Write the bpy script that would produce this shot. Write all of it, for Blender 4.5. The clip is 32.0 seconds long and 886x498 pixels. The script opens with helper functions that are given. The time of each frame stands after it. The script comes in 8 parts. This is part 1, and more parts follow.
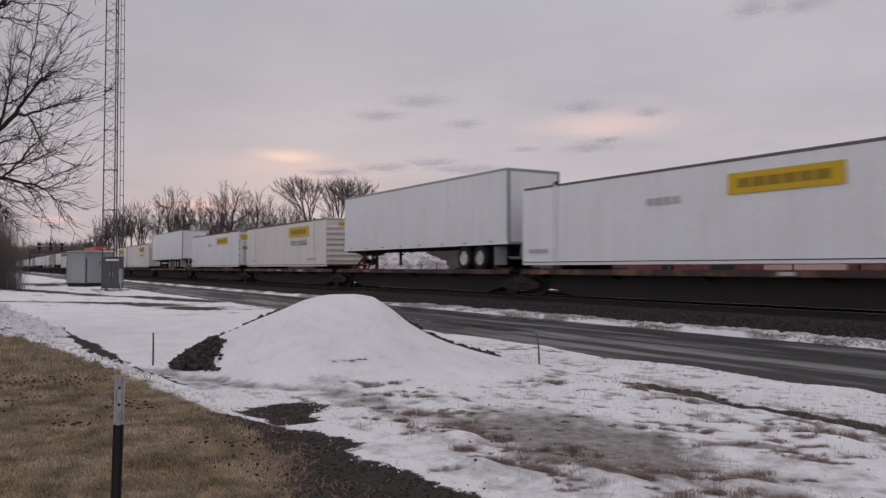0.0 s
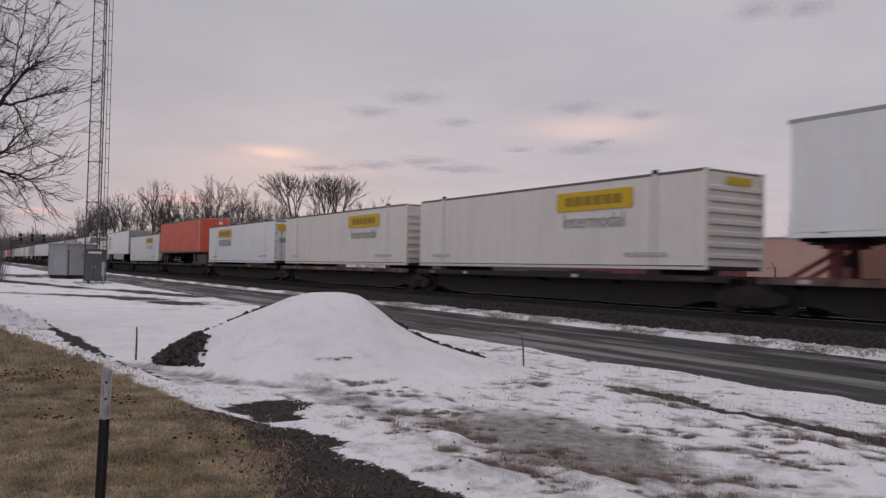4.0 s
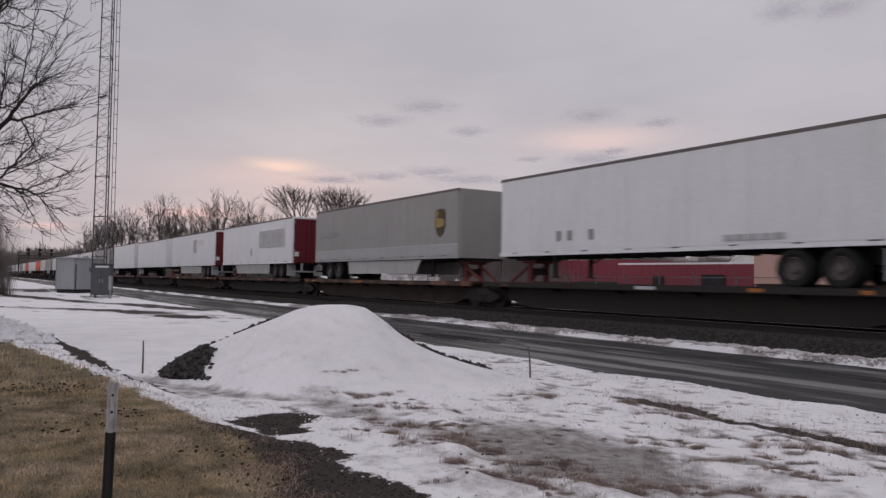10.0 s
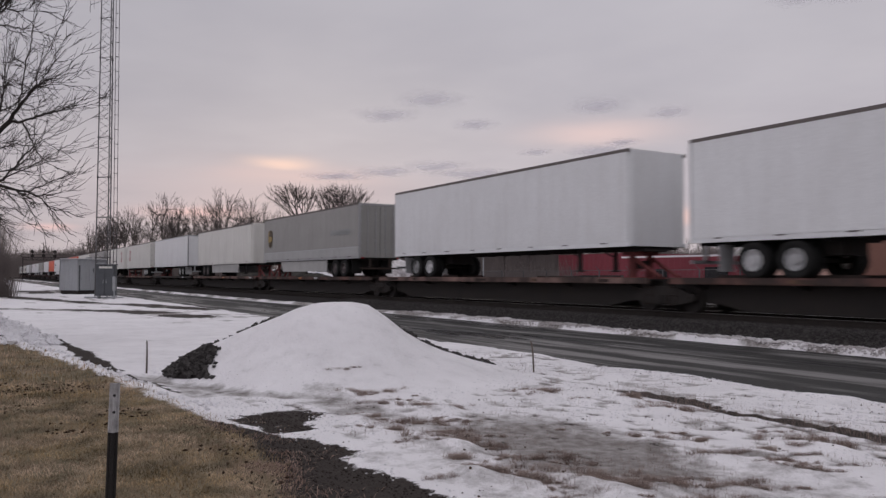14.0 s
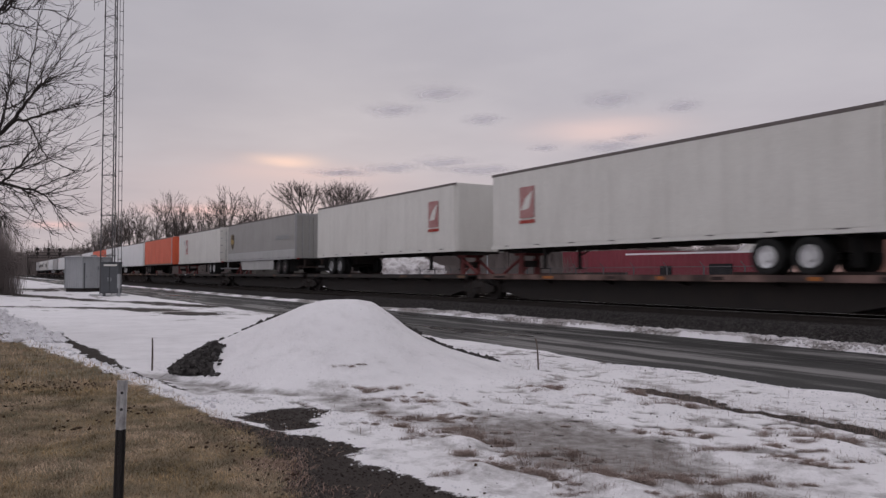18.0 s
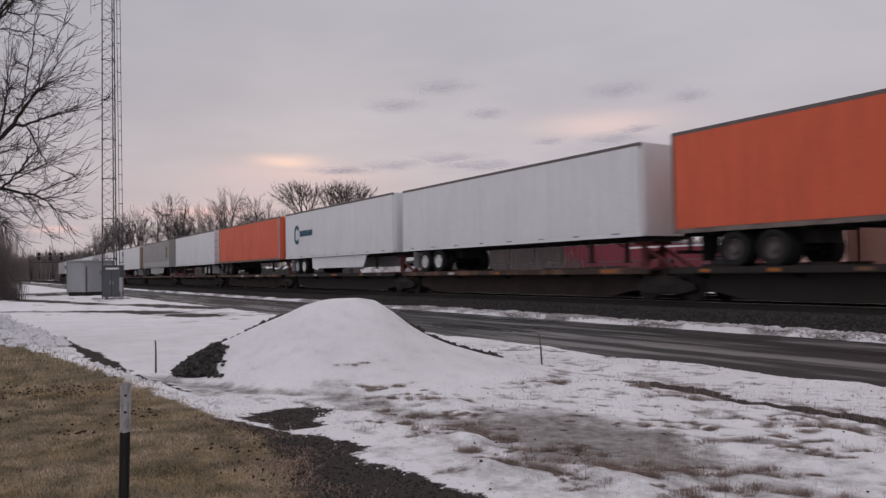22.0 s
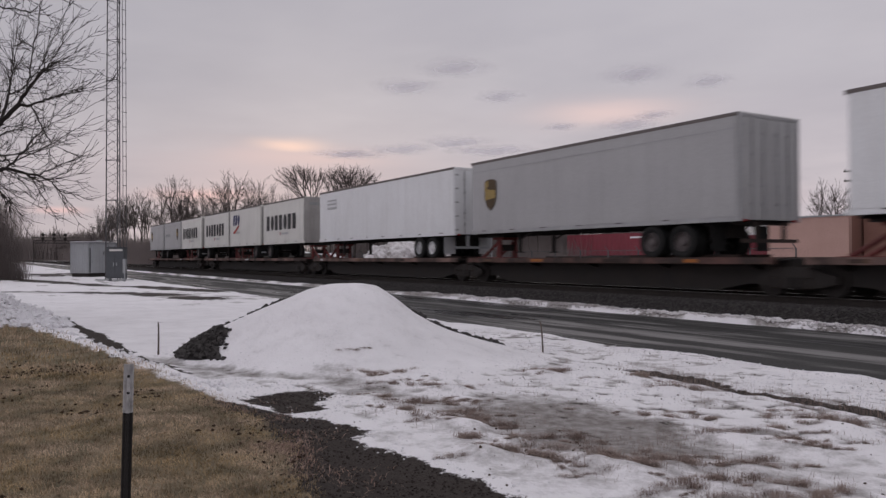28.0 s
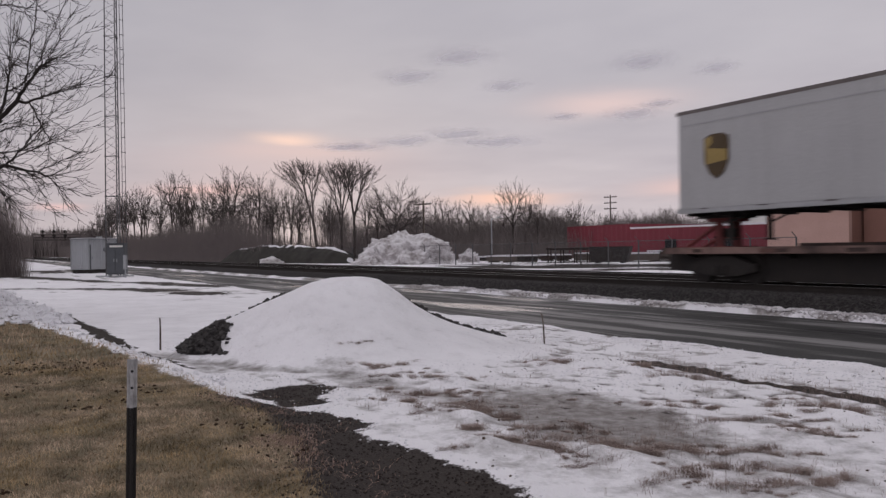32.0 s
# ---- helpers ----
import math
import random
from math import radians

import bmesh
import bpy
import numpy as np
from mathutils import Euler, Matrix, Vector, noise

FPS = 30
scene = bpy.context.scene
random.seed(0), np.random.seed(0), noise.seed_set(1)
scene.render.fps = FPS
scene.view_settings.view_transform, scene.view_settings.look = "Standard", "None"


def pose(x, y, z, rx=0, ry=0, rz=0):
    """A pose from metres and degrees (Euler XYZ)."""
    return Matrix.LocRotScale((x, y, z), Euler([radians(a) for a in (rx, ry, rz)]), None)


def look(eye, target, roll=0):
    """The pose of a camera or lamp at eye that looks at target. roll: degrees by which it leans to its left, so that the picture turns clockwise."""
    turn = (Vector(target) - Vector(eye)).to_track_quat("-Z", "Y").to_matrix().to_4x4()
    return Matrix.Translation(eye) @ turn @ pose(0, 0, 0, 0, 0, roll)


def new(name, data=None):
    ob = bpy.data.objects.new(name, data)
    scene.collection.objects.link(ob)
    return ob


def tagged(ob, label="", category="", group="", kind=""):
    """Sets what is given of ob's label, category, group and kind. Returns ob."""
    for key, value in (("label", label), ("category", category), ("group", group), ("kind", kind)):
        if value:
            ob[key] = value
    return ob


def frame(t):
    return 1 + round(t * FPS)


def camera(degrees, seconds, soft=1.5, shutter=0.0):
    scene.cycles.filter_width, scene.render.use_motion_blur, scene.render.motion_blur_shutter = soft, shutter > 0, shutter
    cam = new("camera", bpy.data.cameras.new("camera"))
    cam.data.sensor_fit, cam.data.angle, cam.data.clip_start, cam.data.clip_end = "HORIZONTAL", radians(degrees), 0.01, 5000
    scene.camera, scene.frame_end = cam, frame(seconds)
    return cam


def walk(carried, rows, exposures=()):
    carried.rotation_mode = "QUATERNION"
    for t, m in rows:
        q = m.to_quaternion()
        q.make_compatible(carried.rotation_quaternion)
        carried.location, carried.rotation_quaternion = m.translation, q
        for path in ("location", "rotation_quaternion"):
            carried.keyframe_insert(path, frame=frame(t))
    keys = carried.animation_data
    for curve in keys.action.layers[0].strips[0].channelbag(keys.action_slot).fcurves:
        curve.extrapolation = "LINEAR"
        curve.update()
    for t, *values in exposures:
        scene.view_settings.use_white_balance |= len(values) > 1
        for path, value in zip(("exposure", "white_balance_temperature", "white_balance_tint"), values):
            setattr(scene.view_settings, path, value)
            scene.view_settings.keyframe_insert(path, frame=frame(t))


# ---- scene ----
# Axes: x along the railway in the direction of the train, y across it, z up.

# ---- camera ----
cam = camera(59.37, 32.0, soft=1.4, shutter=0.3)


def aim(x, y, z, yaw, pitch, roll):
    h, p = radians(yaw), radians(pitch)
    return look((x, y, z), (x + math.sin(h) * math.cos(p), y + math.cos(h) * math.cos(p), z + math.sin(p)), roll)


PATH = [
    (0.0, -0.006, 0.031, 1.694, -59.289, 1.447, 0.067),
    (0.5, -0.009, 0.033, 1.691, -58.997, 1.376, 0.202),
    (1.0, -0.006, 0.028, 1.693, -58.773, 1.299, 0.541),
    (1.5, -0.008, 0.015, 1.694, -58.498, 1.277, 0.714),
    (2.0, -0.003, 0.007, 1.695, -58.371, 1.266, 0.818),
    (2.5, 0.000, -0.008, 1.697, -58.270, 1.273, 1.286),
    (3.0, 0.002, -0.006, 1.697, -58.250, 1.356, 1.338),
    (3.5, -0.002, -0.006, 1.700, -58.200, 1.398, 1.270),
    (5.5, -0.011, 0.002, 1.696, -58.261, 1.671, 1.446),
    (6.0, -0.005, 0.005, 1.694, -58.300, 1.768, 1.272),
    (6.5, 0.020, -0.016, 1.700, -58.291, 1.849, 0.863),
    (7.0, 0.017, -0.013, 1.704, -58.331, 1.908, 0.574),
    (7.5, -0.001, -0.009, 1.696, -58.367, 2.064, 0.633),
    (8.0, 0.001, -0.009, 1.692, -58.407, 2.165, 0.752),
    (8.5, -0.006, -0.004, 1.692, -58.460, 2.228, 0.489),
    (9.0, -0.008, -0.005, 1.694, -58.519, 2.247, 0.523),
    (9.5, -0.001, -0.006, 1.694, -58.572, 2.314, 0.749),
    (10.0, -0.003, -0.001, 1.694, -58.659, 2.325, 0.934),
    (10.5, 0.003, 0.002, 1.692, -58.691, 2.355, 0.768),
    (11.0, -0.005, 0.014, 1.693, -58.737, 2.307, 0.301),
    (11.5, -0.003, 0.023, 1.692, -58.753, 2.247, 0.133),
    (12.0, 0.003, 0.027, 1.694, -58.792, 2.162, -0.042),
    (12.5, -0.007, 0.022, 1.694, -58.806, 2.102, 0.133),
    (13.0, -0.006, 0.013, 1.690, -58.862, 2.076, 0.203),
    (13.5, -0.006, 0.012, 1.694, -58.873, 2.036, 0.208),
    (14.0, 0.006, 0.018, 1.694, -58.875, 2.024, 0.129),
    (14.5, -0.003, 0.014, 1.689, -58.898, 2.036, 0.055),
    (16.5, 0.001, 0.006, 1.696, -58.988, 1.954, 0.000),
    (17.0, 0.002, 0.011, 1.694, -58.997, 1.939, -0.127),
    (17.5, 0.004, 0.012, 1.696, -59.086, 1.877, -0.209),
    (18.0, 0.006, 0.005, 1.695, -59.159, 1.821, 0.050),
    (18.5, -0.006, 0.006, 1.693, -59.202, 1.784, 0.375),
    (19.0, -0.002, 0.002, 1.694, -59.262, 1.728, 0.396),
    (19.5, -0.010, -0.001, 1.691, -59.282, 1.692, 0.186),
    (20.0, -0.009, -0.001, 1.695, -59.298, 1.631, 0.235),
    (20.5, -0.003, 0.005, 1.699, -59.291, 1.611, 0.120),
    (21.0, 0.002, 0.001, 1.694, -59.323, 1.627, -0.368),
    (21.5, -0.005, 0.014, 1.690, -59.293, 1.602, -0.476),
    (22.0, -0.001, 0.011, 1.692, -59.257, 1.611, -1.034),
    (22.5, -0.004, 0.011, 1.698, -59.246, 1.572, -1.376),
    (23.0, -0.012, 0.028, 1.687, -59.337, 1.598, -1.144),
    (23.5, 0.001, 0.009, 1.693, -59.373, 1.456, -0.653),
    (24.0, 0.004, 0.010, 1.693, -59.467, 1.360, 0.297),
    (24.5, -0.001, -0.003, 1.695, -59.523, 1.276, 0.566),
    (25.0, -0.008, -0.003, 1.694, -59.525, 1.188, 0.360),
    (25.5, -0.002, 0.003, 1.687, -59.509, 1.124, 0.074),
    (27.5, 0.008, -0.001, 1.694, -59.470, 0.690, -0.046),
    (28.0, 0.009, 0.006, 1.692, -59.487, 0.621, -0.174),
    (28.5, 0.000, 0.009, 1.690, -59.436, 0.520, -0.268),
    (29.0, 0.002, 0.006, 1.685, -59.428, 0.458, -0.312),
    (29.5, 0.007, -0.001, 1.689, -59.418, 0.385, -0.401),
    (30.0, 0.003, -0.002, 1.689, -59.425, 0.306, -0.264),
    (30.5, 0.010, 0.007, 1.689, -59.431, 0.267, -0.386),
    (31.0, 0.007, 0.007, 1.685, -59.413, 0.186, -0.754),
    (31.5, 0.001, 0.003, 1.686, -59.445, 0.130, -0.799),
    (32.0, 0.005, -0.002, 1.687, -59.496, 0.092, -0.770),
]
walk(cam, [(t, aim(*row)) for t, *row in PATH], [(0, 0.05), (6, 0.06), (13, 0.08), (32, 0.08)])

# ---- sky and light ----
SUN_YAW, SUN_UP = -70.0, 7.0


def node(tree, kind, **inputs):
    n = tree.nodes.new(kind)
    for key, value in inputs.items():
        n.inputs[key.replace("_", " ")].default_value = value
    return n


def ramp(tree, fac, stops, smooth=False):
    n = tree.nodes.new("ShaderNodeValToRGB")
    if smooth:
        n.color_ramp.interpolation = "EASE"
    e = n.color_ramp.elements
    while len(e) < len(stops):
        e.new(0.5)
    for el, (at, c) in zip(e, stops):
        el.position = at
        el.color = (*c, 1) if len(c) == 3 else c
    tree.links.new(fac, n.inputs[0])
    return n.outputs[0]


def calc(tree, op, a, b=None, clamp=False):
    n = tree.nodes.new("ShaderNodeMath")
    n.operation, n.use_clamp = op, clamp
    for i, v in enumerate((a, b)):
        if v is None:
            continue
        if hasattr(v, "is_linked"):
            tree.links.new(v, n.inputs[i])
        else:
            n.inputs[i].default_value = v
    return n.outputs[0]


def blend(tree, fac, a, b, mode="MIX"):
    n = tree.nodes.new("ShaderNodeMix")
    n.data_type, n.blend_type = "RGBA", mode
    for slot, v in ((0, fac), (6, a), (7, b)):
        if hasattr(v, "is_linked"):
            tree.links.new(v, n.inputs[slot])
        elif slot == 0:
            n.inputs[0].default_value = v
        else:
            n.inputs[slot].default_value = (*v, 1)
    return n.outputs[2]


def build_sky():
    """A Nishita sky behind a closed, high grey cloud deck with the last warm light low in the west."""
    world = bpy.data.worlds.new("sky")
    scene.world = world
    world.use_nodes = True
    t = world.node_tree
    bg = t.nodes["Background"]
    sky = t.nodes.new("ShaderNodeTexSky")
    sky.sky_type, sky.sun_disc = "NISHITA", False
    sky.sun_elevation, sky.sun_rotation = radians(SUN_UP), radians(SUN_YAW)
    tc = t.nodes.new("ShaderNodeTexCoord")
    sep = t.nodes.new("ShaderNodeSeparateXYZ")
    t.links.new(tc.outputs["Generated"], sep.inputs[0])
    up = sep.outputs[2]
    deck = ramp(t, up, [
        (0.0, (0.51, 0.46, 0.488)), (0.05, (0.51, 0.452, 0.483)), (0.12, (0.48, 0.436, 0.47)),
        (0.22, (0.455, 0.428, 0.465)), (0.35, (0.46, 0.44, 0.48)), (1.0, (0.80, 0.785, 0.82))])
    # the deck spreads out on a level sheet overhead: project the direction onto it
    div = t.nodes.new("ShaderNodeVectorMath")
    div.operation = "DIVIDE"
    low = calc(t, "ADD", calc(t, "MAXIMUM", up, 0.0), 0.06)
    comb = t.nodes.new("ShaderNodeCombineXYZ")
    for i in range(3):
        t.links.new(low, comb.inputs[i])
    t.links.new(tc.outputs["Generated"], div.inputs[0])
    t.links.new(comb.outputs[0], div.inputs[1])
    n1 = node(t, "ShaderNodeTexNoise", Scale=0.45, Detail=5.0, Roughness=0.55)
    n2 = node(t, "ShaderNodeTexNoise", Scale=1.6, Detail=4.0, Roughness=0.5)
    t.links.new(div.outputs[0], n1.inputs["Vector"])
    t.links.new(div.outputs[0], n2.inputs["Vector"])
    shade = ramp(t, n1.outputs[0], [(0.3, (0.87, 0.87, 0.90)), (0.7, (1.08, 1.07, 1.06))])
    fine = ramp(t, n2.outputs[0], [(0.3, (0.965, 0.965, 0.97)), (0.7, (1.03, 1.03, 1.03))])
    col = blend(t, 1.0, blend(t, 1.0, deck, shade, "MULTIPLY"), fine, "MULTIPLY")
    # the deck is thinner, and brighter, towards the north
    north = t.nodes.new("ShaderNodeVectorMath")
    north.operation = "DOT_PRODUCT"
    north.inputs[1].default_value = (-0.35, 0.94, 0)
    t.links.new(tc.outputs["Generated"], north.inputs[0])
    col = blend(t, 1.0, col, ramp(t, north.outputs[1], [(0.25, (0.93, 0.93, 0.945)), (0.95, (1.10, 1.09, 1.09))]), "MULTIPLY")
    south = calc(t, "MULTIPLY", sep.outputs[1], -1.0, True)
    col = blend(t, 1.0, col, ramp(t, south, [(0.0, (1.0, 1.0, 1.0)), (0.8, (1.55, 1.55, 1.56))]), "MULTIPLY")

    def streak(yaw, height, wide, tall, colour, col):
        """A rift in the deck, lit warm from behind."""
        h, p = radians(yaw), radians(height)
        across = t.nodes.new("ShaderNodeVectorMath")
        across.operation = "DOT_PRODUCT"
        across.inputs[1].default_value = (math.cos(h), -math.sin(h), 0)
        ahead = t.nodes.new("ShaderNodeVectorMath")
        ahead.operation = "DOT_PRODUCT"
        ahead.inputs[1].default_value = (math.sin(h), math.cos(h), 0)
        for n in (across, ahead):
            t.links.new(tc.outputs["Generated"], n.inputs[0])
        dx = calc(t, "DIVIDE", across.outputs[1], radians(wide))
        wob = calc(t, "MULTIPLY", calc(t, "SUBTRACT", n2.outputs[0], 0.5), 1.8)
        dz = calc(t, "ADD", calc(t, "DIVIDE", calc(t, "SUBTRACT", up, math.sin(p)), radians(tall)), wob)
        d2 = calc(t, "ADD", calc(t, "MULTIPLY", dx, dx), calc(t, "MULTIPLY", dz, dz))
        g = calc(t, "MULTIPLY", calc(t, "POWER", 2.718, calc(t, "MULTIPLY", d2, -1.0)), calc(t, "GREATER_THAN", ahead.outputs[1], 0.0))
        return blend(t, g, col, colour)

    col = blend(t, 1.0, col, (0.984, 1.0, 0.990), "MULTIPLY")
    col = streak(-71.0, 6.0, 9.0, 1.6, (0.56, 0.465, 0.49), col)
    col = streak(-70.6, 8.1, 2.2, 0.50, (0.88, 0.63, 0.54), col)
    col = streak(-69.6, 7.2, 5.5, 0.6, (0.64, 0.50, 0.50), col)
    col = streak(-47.5, 10.3, 4.6, 0.8, (0.70, 0.55, 0.54), col)
    col = streak(-55.0, 3.7, 4.0, 0.55, (0.88, 0.58, 0.48), col)
    col = streak(-76.5, 4.4, 3.5, 0.5, (0.74, 0.52, 0.51), col)
    col = streak(-41.0, 4.2, 4.0, 0.6, (0.72, 0.52, 0.50), col)
    col = streak(-85.8, 3.2, 1.4, 0.22, (0.70, 0.50, 0.50), col)
    final = blend(t, 0.0015, col, sky.outputs[0], "ADD")
    t.links.new(final, bg.inputs[0])
    bg.inputs[1].default_value = 1.0


build_sky()
sun = bpy.data.lights.new("sun", "SUN")
sun.energy, sun.angle, sun.color = 0.25, radians(40), (1.0, 0.86, 0.80)
new("sun", sun).matrix_world = look((0, 0, 60), (-60 * math.sin(radians(SUN_YAW)), -60 * math.cos(radians(SUN_YAW)), 60 - 60 * math.tan(radians(SUN_UP))))

# ---- materials ----
def surface(name, base, other=None, rough=0.6, spec=0.2, metal=0.0, scale=3.0, fine=40.0, amount=0.5, bump=0.1, streak=None, grime=None, stretch=(1, 1, 1), spread=0.0, low=0.35, high=0.7):
    """A worn surface: base mixed with other by coarse and fine noise, upright streaks of grime, slight variation by object."""
    m = bpy.data.materials.new(name)
    m.use_nodes = True
    t = m.node_tree
    b = t.nodes["Principled BSDF"]
    tc = t.nodes.new("ShaderNodeTexCoord")
    mp = t.nodes.new("ShaderNodeMapping")
    mp.inputs["Scale"].default_value = stretch
    t.links.new(tc.outputs["Object"], mp.inputs[0])
    vec = mp.outputs[0]
    n1 = node(t, "ShaderNodeTexNoise", Scale=scale, Detail=6.0, Roughness=0.6)
    n2 = node(t, "ShaderNodeTexNoise", Scale=fine, Detail=3.0)
    for n in (n1, n2):
        t.links.new(vec, n.inputs["Vector"])
    other = other or tuple(c * 0.75 for c in base)
    fac = calc(t, "MULTIPLY", ramp(t, n1.outputs[0], [(low, (0, 0, 0)), (high, (1, 1, 1))]), amount)
    col = blend(t, fac, base, other)
    g = ramp(t, n2.outputs[0], [(0.25, (0.86, 0.86, 0.86)), (0.75, (1.08, 1.08, 1.08))])
    col = blend(t, 1.0, col, g, "MULTIPLY")
    if streak:
        mp2 = t.nodes.new("ShaderNodeMapping")
        mp2.inputs["Scale"].default_value = (1.1, 1.1, 0.12)
        t.links.new(tc.outputs["Object"], mp2.inputs[0])
        n3 = node(t, "ShaderNodeTexNoise", Scale=2.2, Detail=7.0, Roughness=0.7)
        t.links.new(mp2.outputs[0], n3.inputs["Vector"])
        f3 = calc(t, "MULTIPLY", ramp(t, n3.outputs[0], [(0.45, (0, 0, 0)), (0.8, (1, 1, 1))]), streak)
        col = blend(t, f3, col, grime or (0.2, 0.18, 0.16))
    if spread:
        info = t.nodes.new("ShaderNodeObjectInfo")
        hsv = t.nodes.new("ShaderNodeHueSaturation")
        t.links.new(calc(t, "ADD", calc(t, "MULTIPLY", info.outputs["Random"], 2 * spread), 1 - spread), hsv.inputs["Value"])
        t.links.new(col, hsv.inputs["Color"])
        col = hsv.outputs[0]
    t.links.new(col, b.inputs["Base Color"])
    b.inputs["Metallic"].default_value = metal
    b.inputs["Specular IOR Level"].default_value = spec
    t.links.new(calc(t, "ADD", calc(t, "MULTIPLY", n1.outputs[0], 0.25), rough - 0.12, True), b.inputs["Roughness"])
    if bump:
        bp = t.nodes.new("ShaderNodeBump")
        bp.inputs["Strength"].default_value = bump
        bp.inputs["Distance"].default_value = 0.02
        t.links.new(n2.outputs[0], bp.inputs["Height"])
        t.links.new(bp.outputs[0], b.inputs["Normal"])
    return m


WHITE = surface("white_painted_sheet", (0.775, 0.78, 0.795), (0.68, 0.68, 0.685), rough=0.42, scale=0.5, fine=30, bump=0.02, streak=0.24, grime=(0.40, 0.37, 0.35), spread=0.05, spec=0.4)
CREAM = surface("cream_painted_sheet", (0.72, 0.675, 0.635), (0.62, 0.575, 0.535), rough=0.5, scale=0.5, fine=30, bump=0.02, streak=0.25, grime=(0.36, 0.31, 0.27), spread=0.03)
PALE = surface("off_white_sheet", (0.71, 0.695, 0.66), (0.59, 0.575, 0.54), rough=0.45, scale=0.5, fine=30, bump=0.02, streak=0.3, grime=(0.34, 0.32, 0.3), spread=0.03)
GREY = surface("grey_sheet", (0.325, 0.318, 0.305), (0.265, 0.258, 0.247), rough=0.45, scale=0.5, fine=30, bump=0.02, streak=0.4, grime=(0.2, 0.19, 0.18), spread=0.04)
GREY_LIGHT = surface("light_grey_sheet", (0.43, 0.425, 0.43), (0.36, 0.355, 0.36), rough=0.45, scale=0.5, fine=30, bump=0.02, streak=0.3, grime=(0.26, 0.25, 0.24), spread=0.03)
GREY_PALE = surface("pale_grey_lower_panel", (0.42, 0.42, 0.42), (0.33, 0.33, 0.325), rough=0.4, scale=0.6, fine=30, bump=0.02, streak=0.3, spread=0.03)
ORANGE = surface("orange_red_sheet", (0.74, 0.140, 0.068), (0.60, 0.112, 0.060), rough=0.5, scale=0.5, fine=30, bump=0.02, streak=0.45, grime=(0.28, 0.07, 0.04), spread=0.03)
RED = surface("faded_red_sheet", (0.66, 0.128, 0.070), (0.54, 0.108, 0.064), rough=0.5, scale=0.5, fine=30, bump=0.02, streak=0.4, grime=(0.25, 0.08, 0.06))
MAROON = surface("maroon_sheet", (0.13, 0.012, 0.022), (0.10, 0.014, 0.022), rough=0.5, scale=0.7, bump=0.02, streak=0.3, grime=(0.10, 0.06, 0.05))
TAN = surface("dusty_tan_sheet", (0.36, 0.27, 0.18), (0.30, 0.23, 0.16), rough=0.6, scale=1.0, bump=0.02, streak=0.5, grime=(0.18, 0.14, 0.10))
YELLOW = surface("yellow_sign_sheet", (0.62, 0.40, 0.015), (0.55, 0.36, 0.03), rough=0.45, scale=1.5, bump=0.02, streak=0.15)
SIGN_DARK = surface("dark_sign_print", (0.30, 0.20, 0.03), rough=0.5, scale=3, bump=0)
SIGN_GREY = surface("grey_sign_print", (0.27, 0.28, 0.28), (0.36, 0.36, 0.36), rough=0.5, scale=3, bump=0)
FADED = surface("faded_grey_print", (0.40, 0.40, 0.41), (0.52, 0.52, 0.53), rough=0.5, scale=2, bump=0, amount=0.8)
BLACK_PRINT = surface("black_print", (0.035, 0.034, 0.036), rough=0.5, scale=3, bump=0)
BLUE_PRINT = surface("blue_print", (0.03, 0.035, 0.12), rough=0.5, scale=3, bump=0)
TEAL_PRINT = surface("teal_print", (0.03, 0.10, 0.15), rough=0.5, scale=3, bump=0)
PANEL_PRINT = surface("faded_red_print", (0.34, 0.14, 0.135), (0.52, 0.34, 0.33), rough=0.5, scale=3, bump=0, amount=0.7)
RED_PRINT = surface("red_print", (0.40, 0.05, 0.035), rough=0.5, scale=3, bump=0)
BROWN_PRINT = surface("brown_print", (0.085, 0.058, 0.032), rough=0.5, scale=3, bump=0)
GOLD_PRINT = surface("gold_print", (0.33, 0.235, 0.085), rough=0.5, scale=3, bump=0)
DUSTY = surface("dusty_brown_frame", (0.23, 0.185, 0.165), (0.12, 0.095, 0.085), rough=0.7, scale=1.4, fine=20, bump=0.05, amount=0.9)
ALUMINIUM = surface("dull_aluminium", (0.40, 0.40, 0.41), (0.30, 0.30, 0.30), rough=0.5, metal=0.35, scale=2, bump=0.03, streak=0.3)
RAIL_CAP = surface("dusty_top_rail", (0.17, 0.148, 0.142), (0.095, 0.083, 0.080), rough=0.6, metal=0.2, scale=1.2, bump=0.03)
# skirt grey is lowered for the shadow under the box, plus grime streaks
SKIRT = surface("road_grimed_skirt_panel", (0.42, 0.415, 0.41), (0.30, 0.295, 0.285), rough=0.5, scale=0.7, fine=25, bump=0.03, streak=0.35, grime=(0.24, 0.225, 0.21), spread=0.08)
# end walls turned from the light: their shade is in this grey, with grime
GRIMY_SHADED = surface("soot_streaked_white_sheet", (0.36, 0.345, 0.335), (0.23, 0.215, 0.205), rough=0.55, scale=0.6, fine=25, bump=0.02, streak=0.5, grime=(0.14, 0.13, 0.12))
STEEL_DARK = surface("grimy_black_steel", (0.027, 0.024, 0.023), (0.050, 0.040, 0.035), rough=0.7, metal=0.1, scale=1.5, bump=0.15)
STEEL_BROWN = surface("rusty_brown_steel", (0.046, 0.031, 0.026), (0.022, 0.018, 0.017), rough=0.75, metal=0.05, scale=1.2, bump=0.15, amount=0.8)
DECK_RED = surface("dull_red_deck_steel", (0.17, 0.082, 0.070), (0.050, 0.036, 0.032), rough=0.75, scale=0.6, bump=0.12, amount=1.0, low=0.32, high=0.54)
HITCH_RED = surface("dull_red_hitch_steel", (0.20, 0.050, 0.048), (0.09, 0.035, 0.034), rough=0.7, scale=1.5, bump=0.1, amount=0.9)
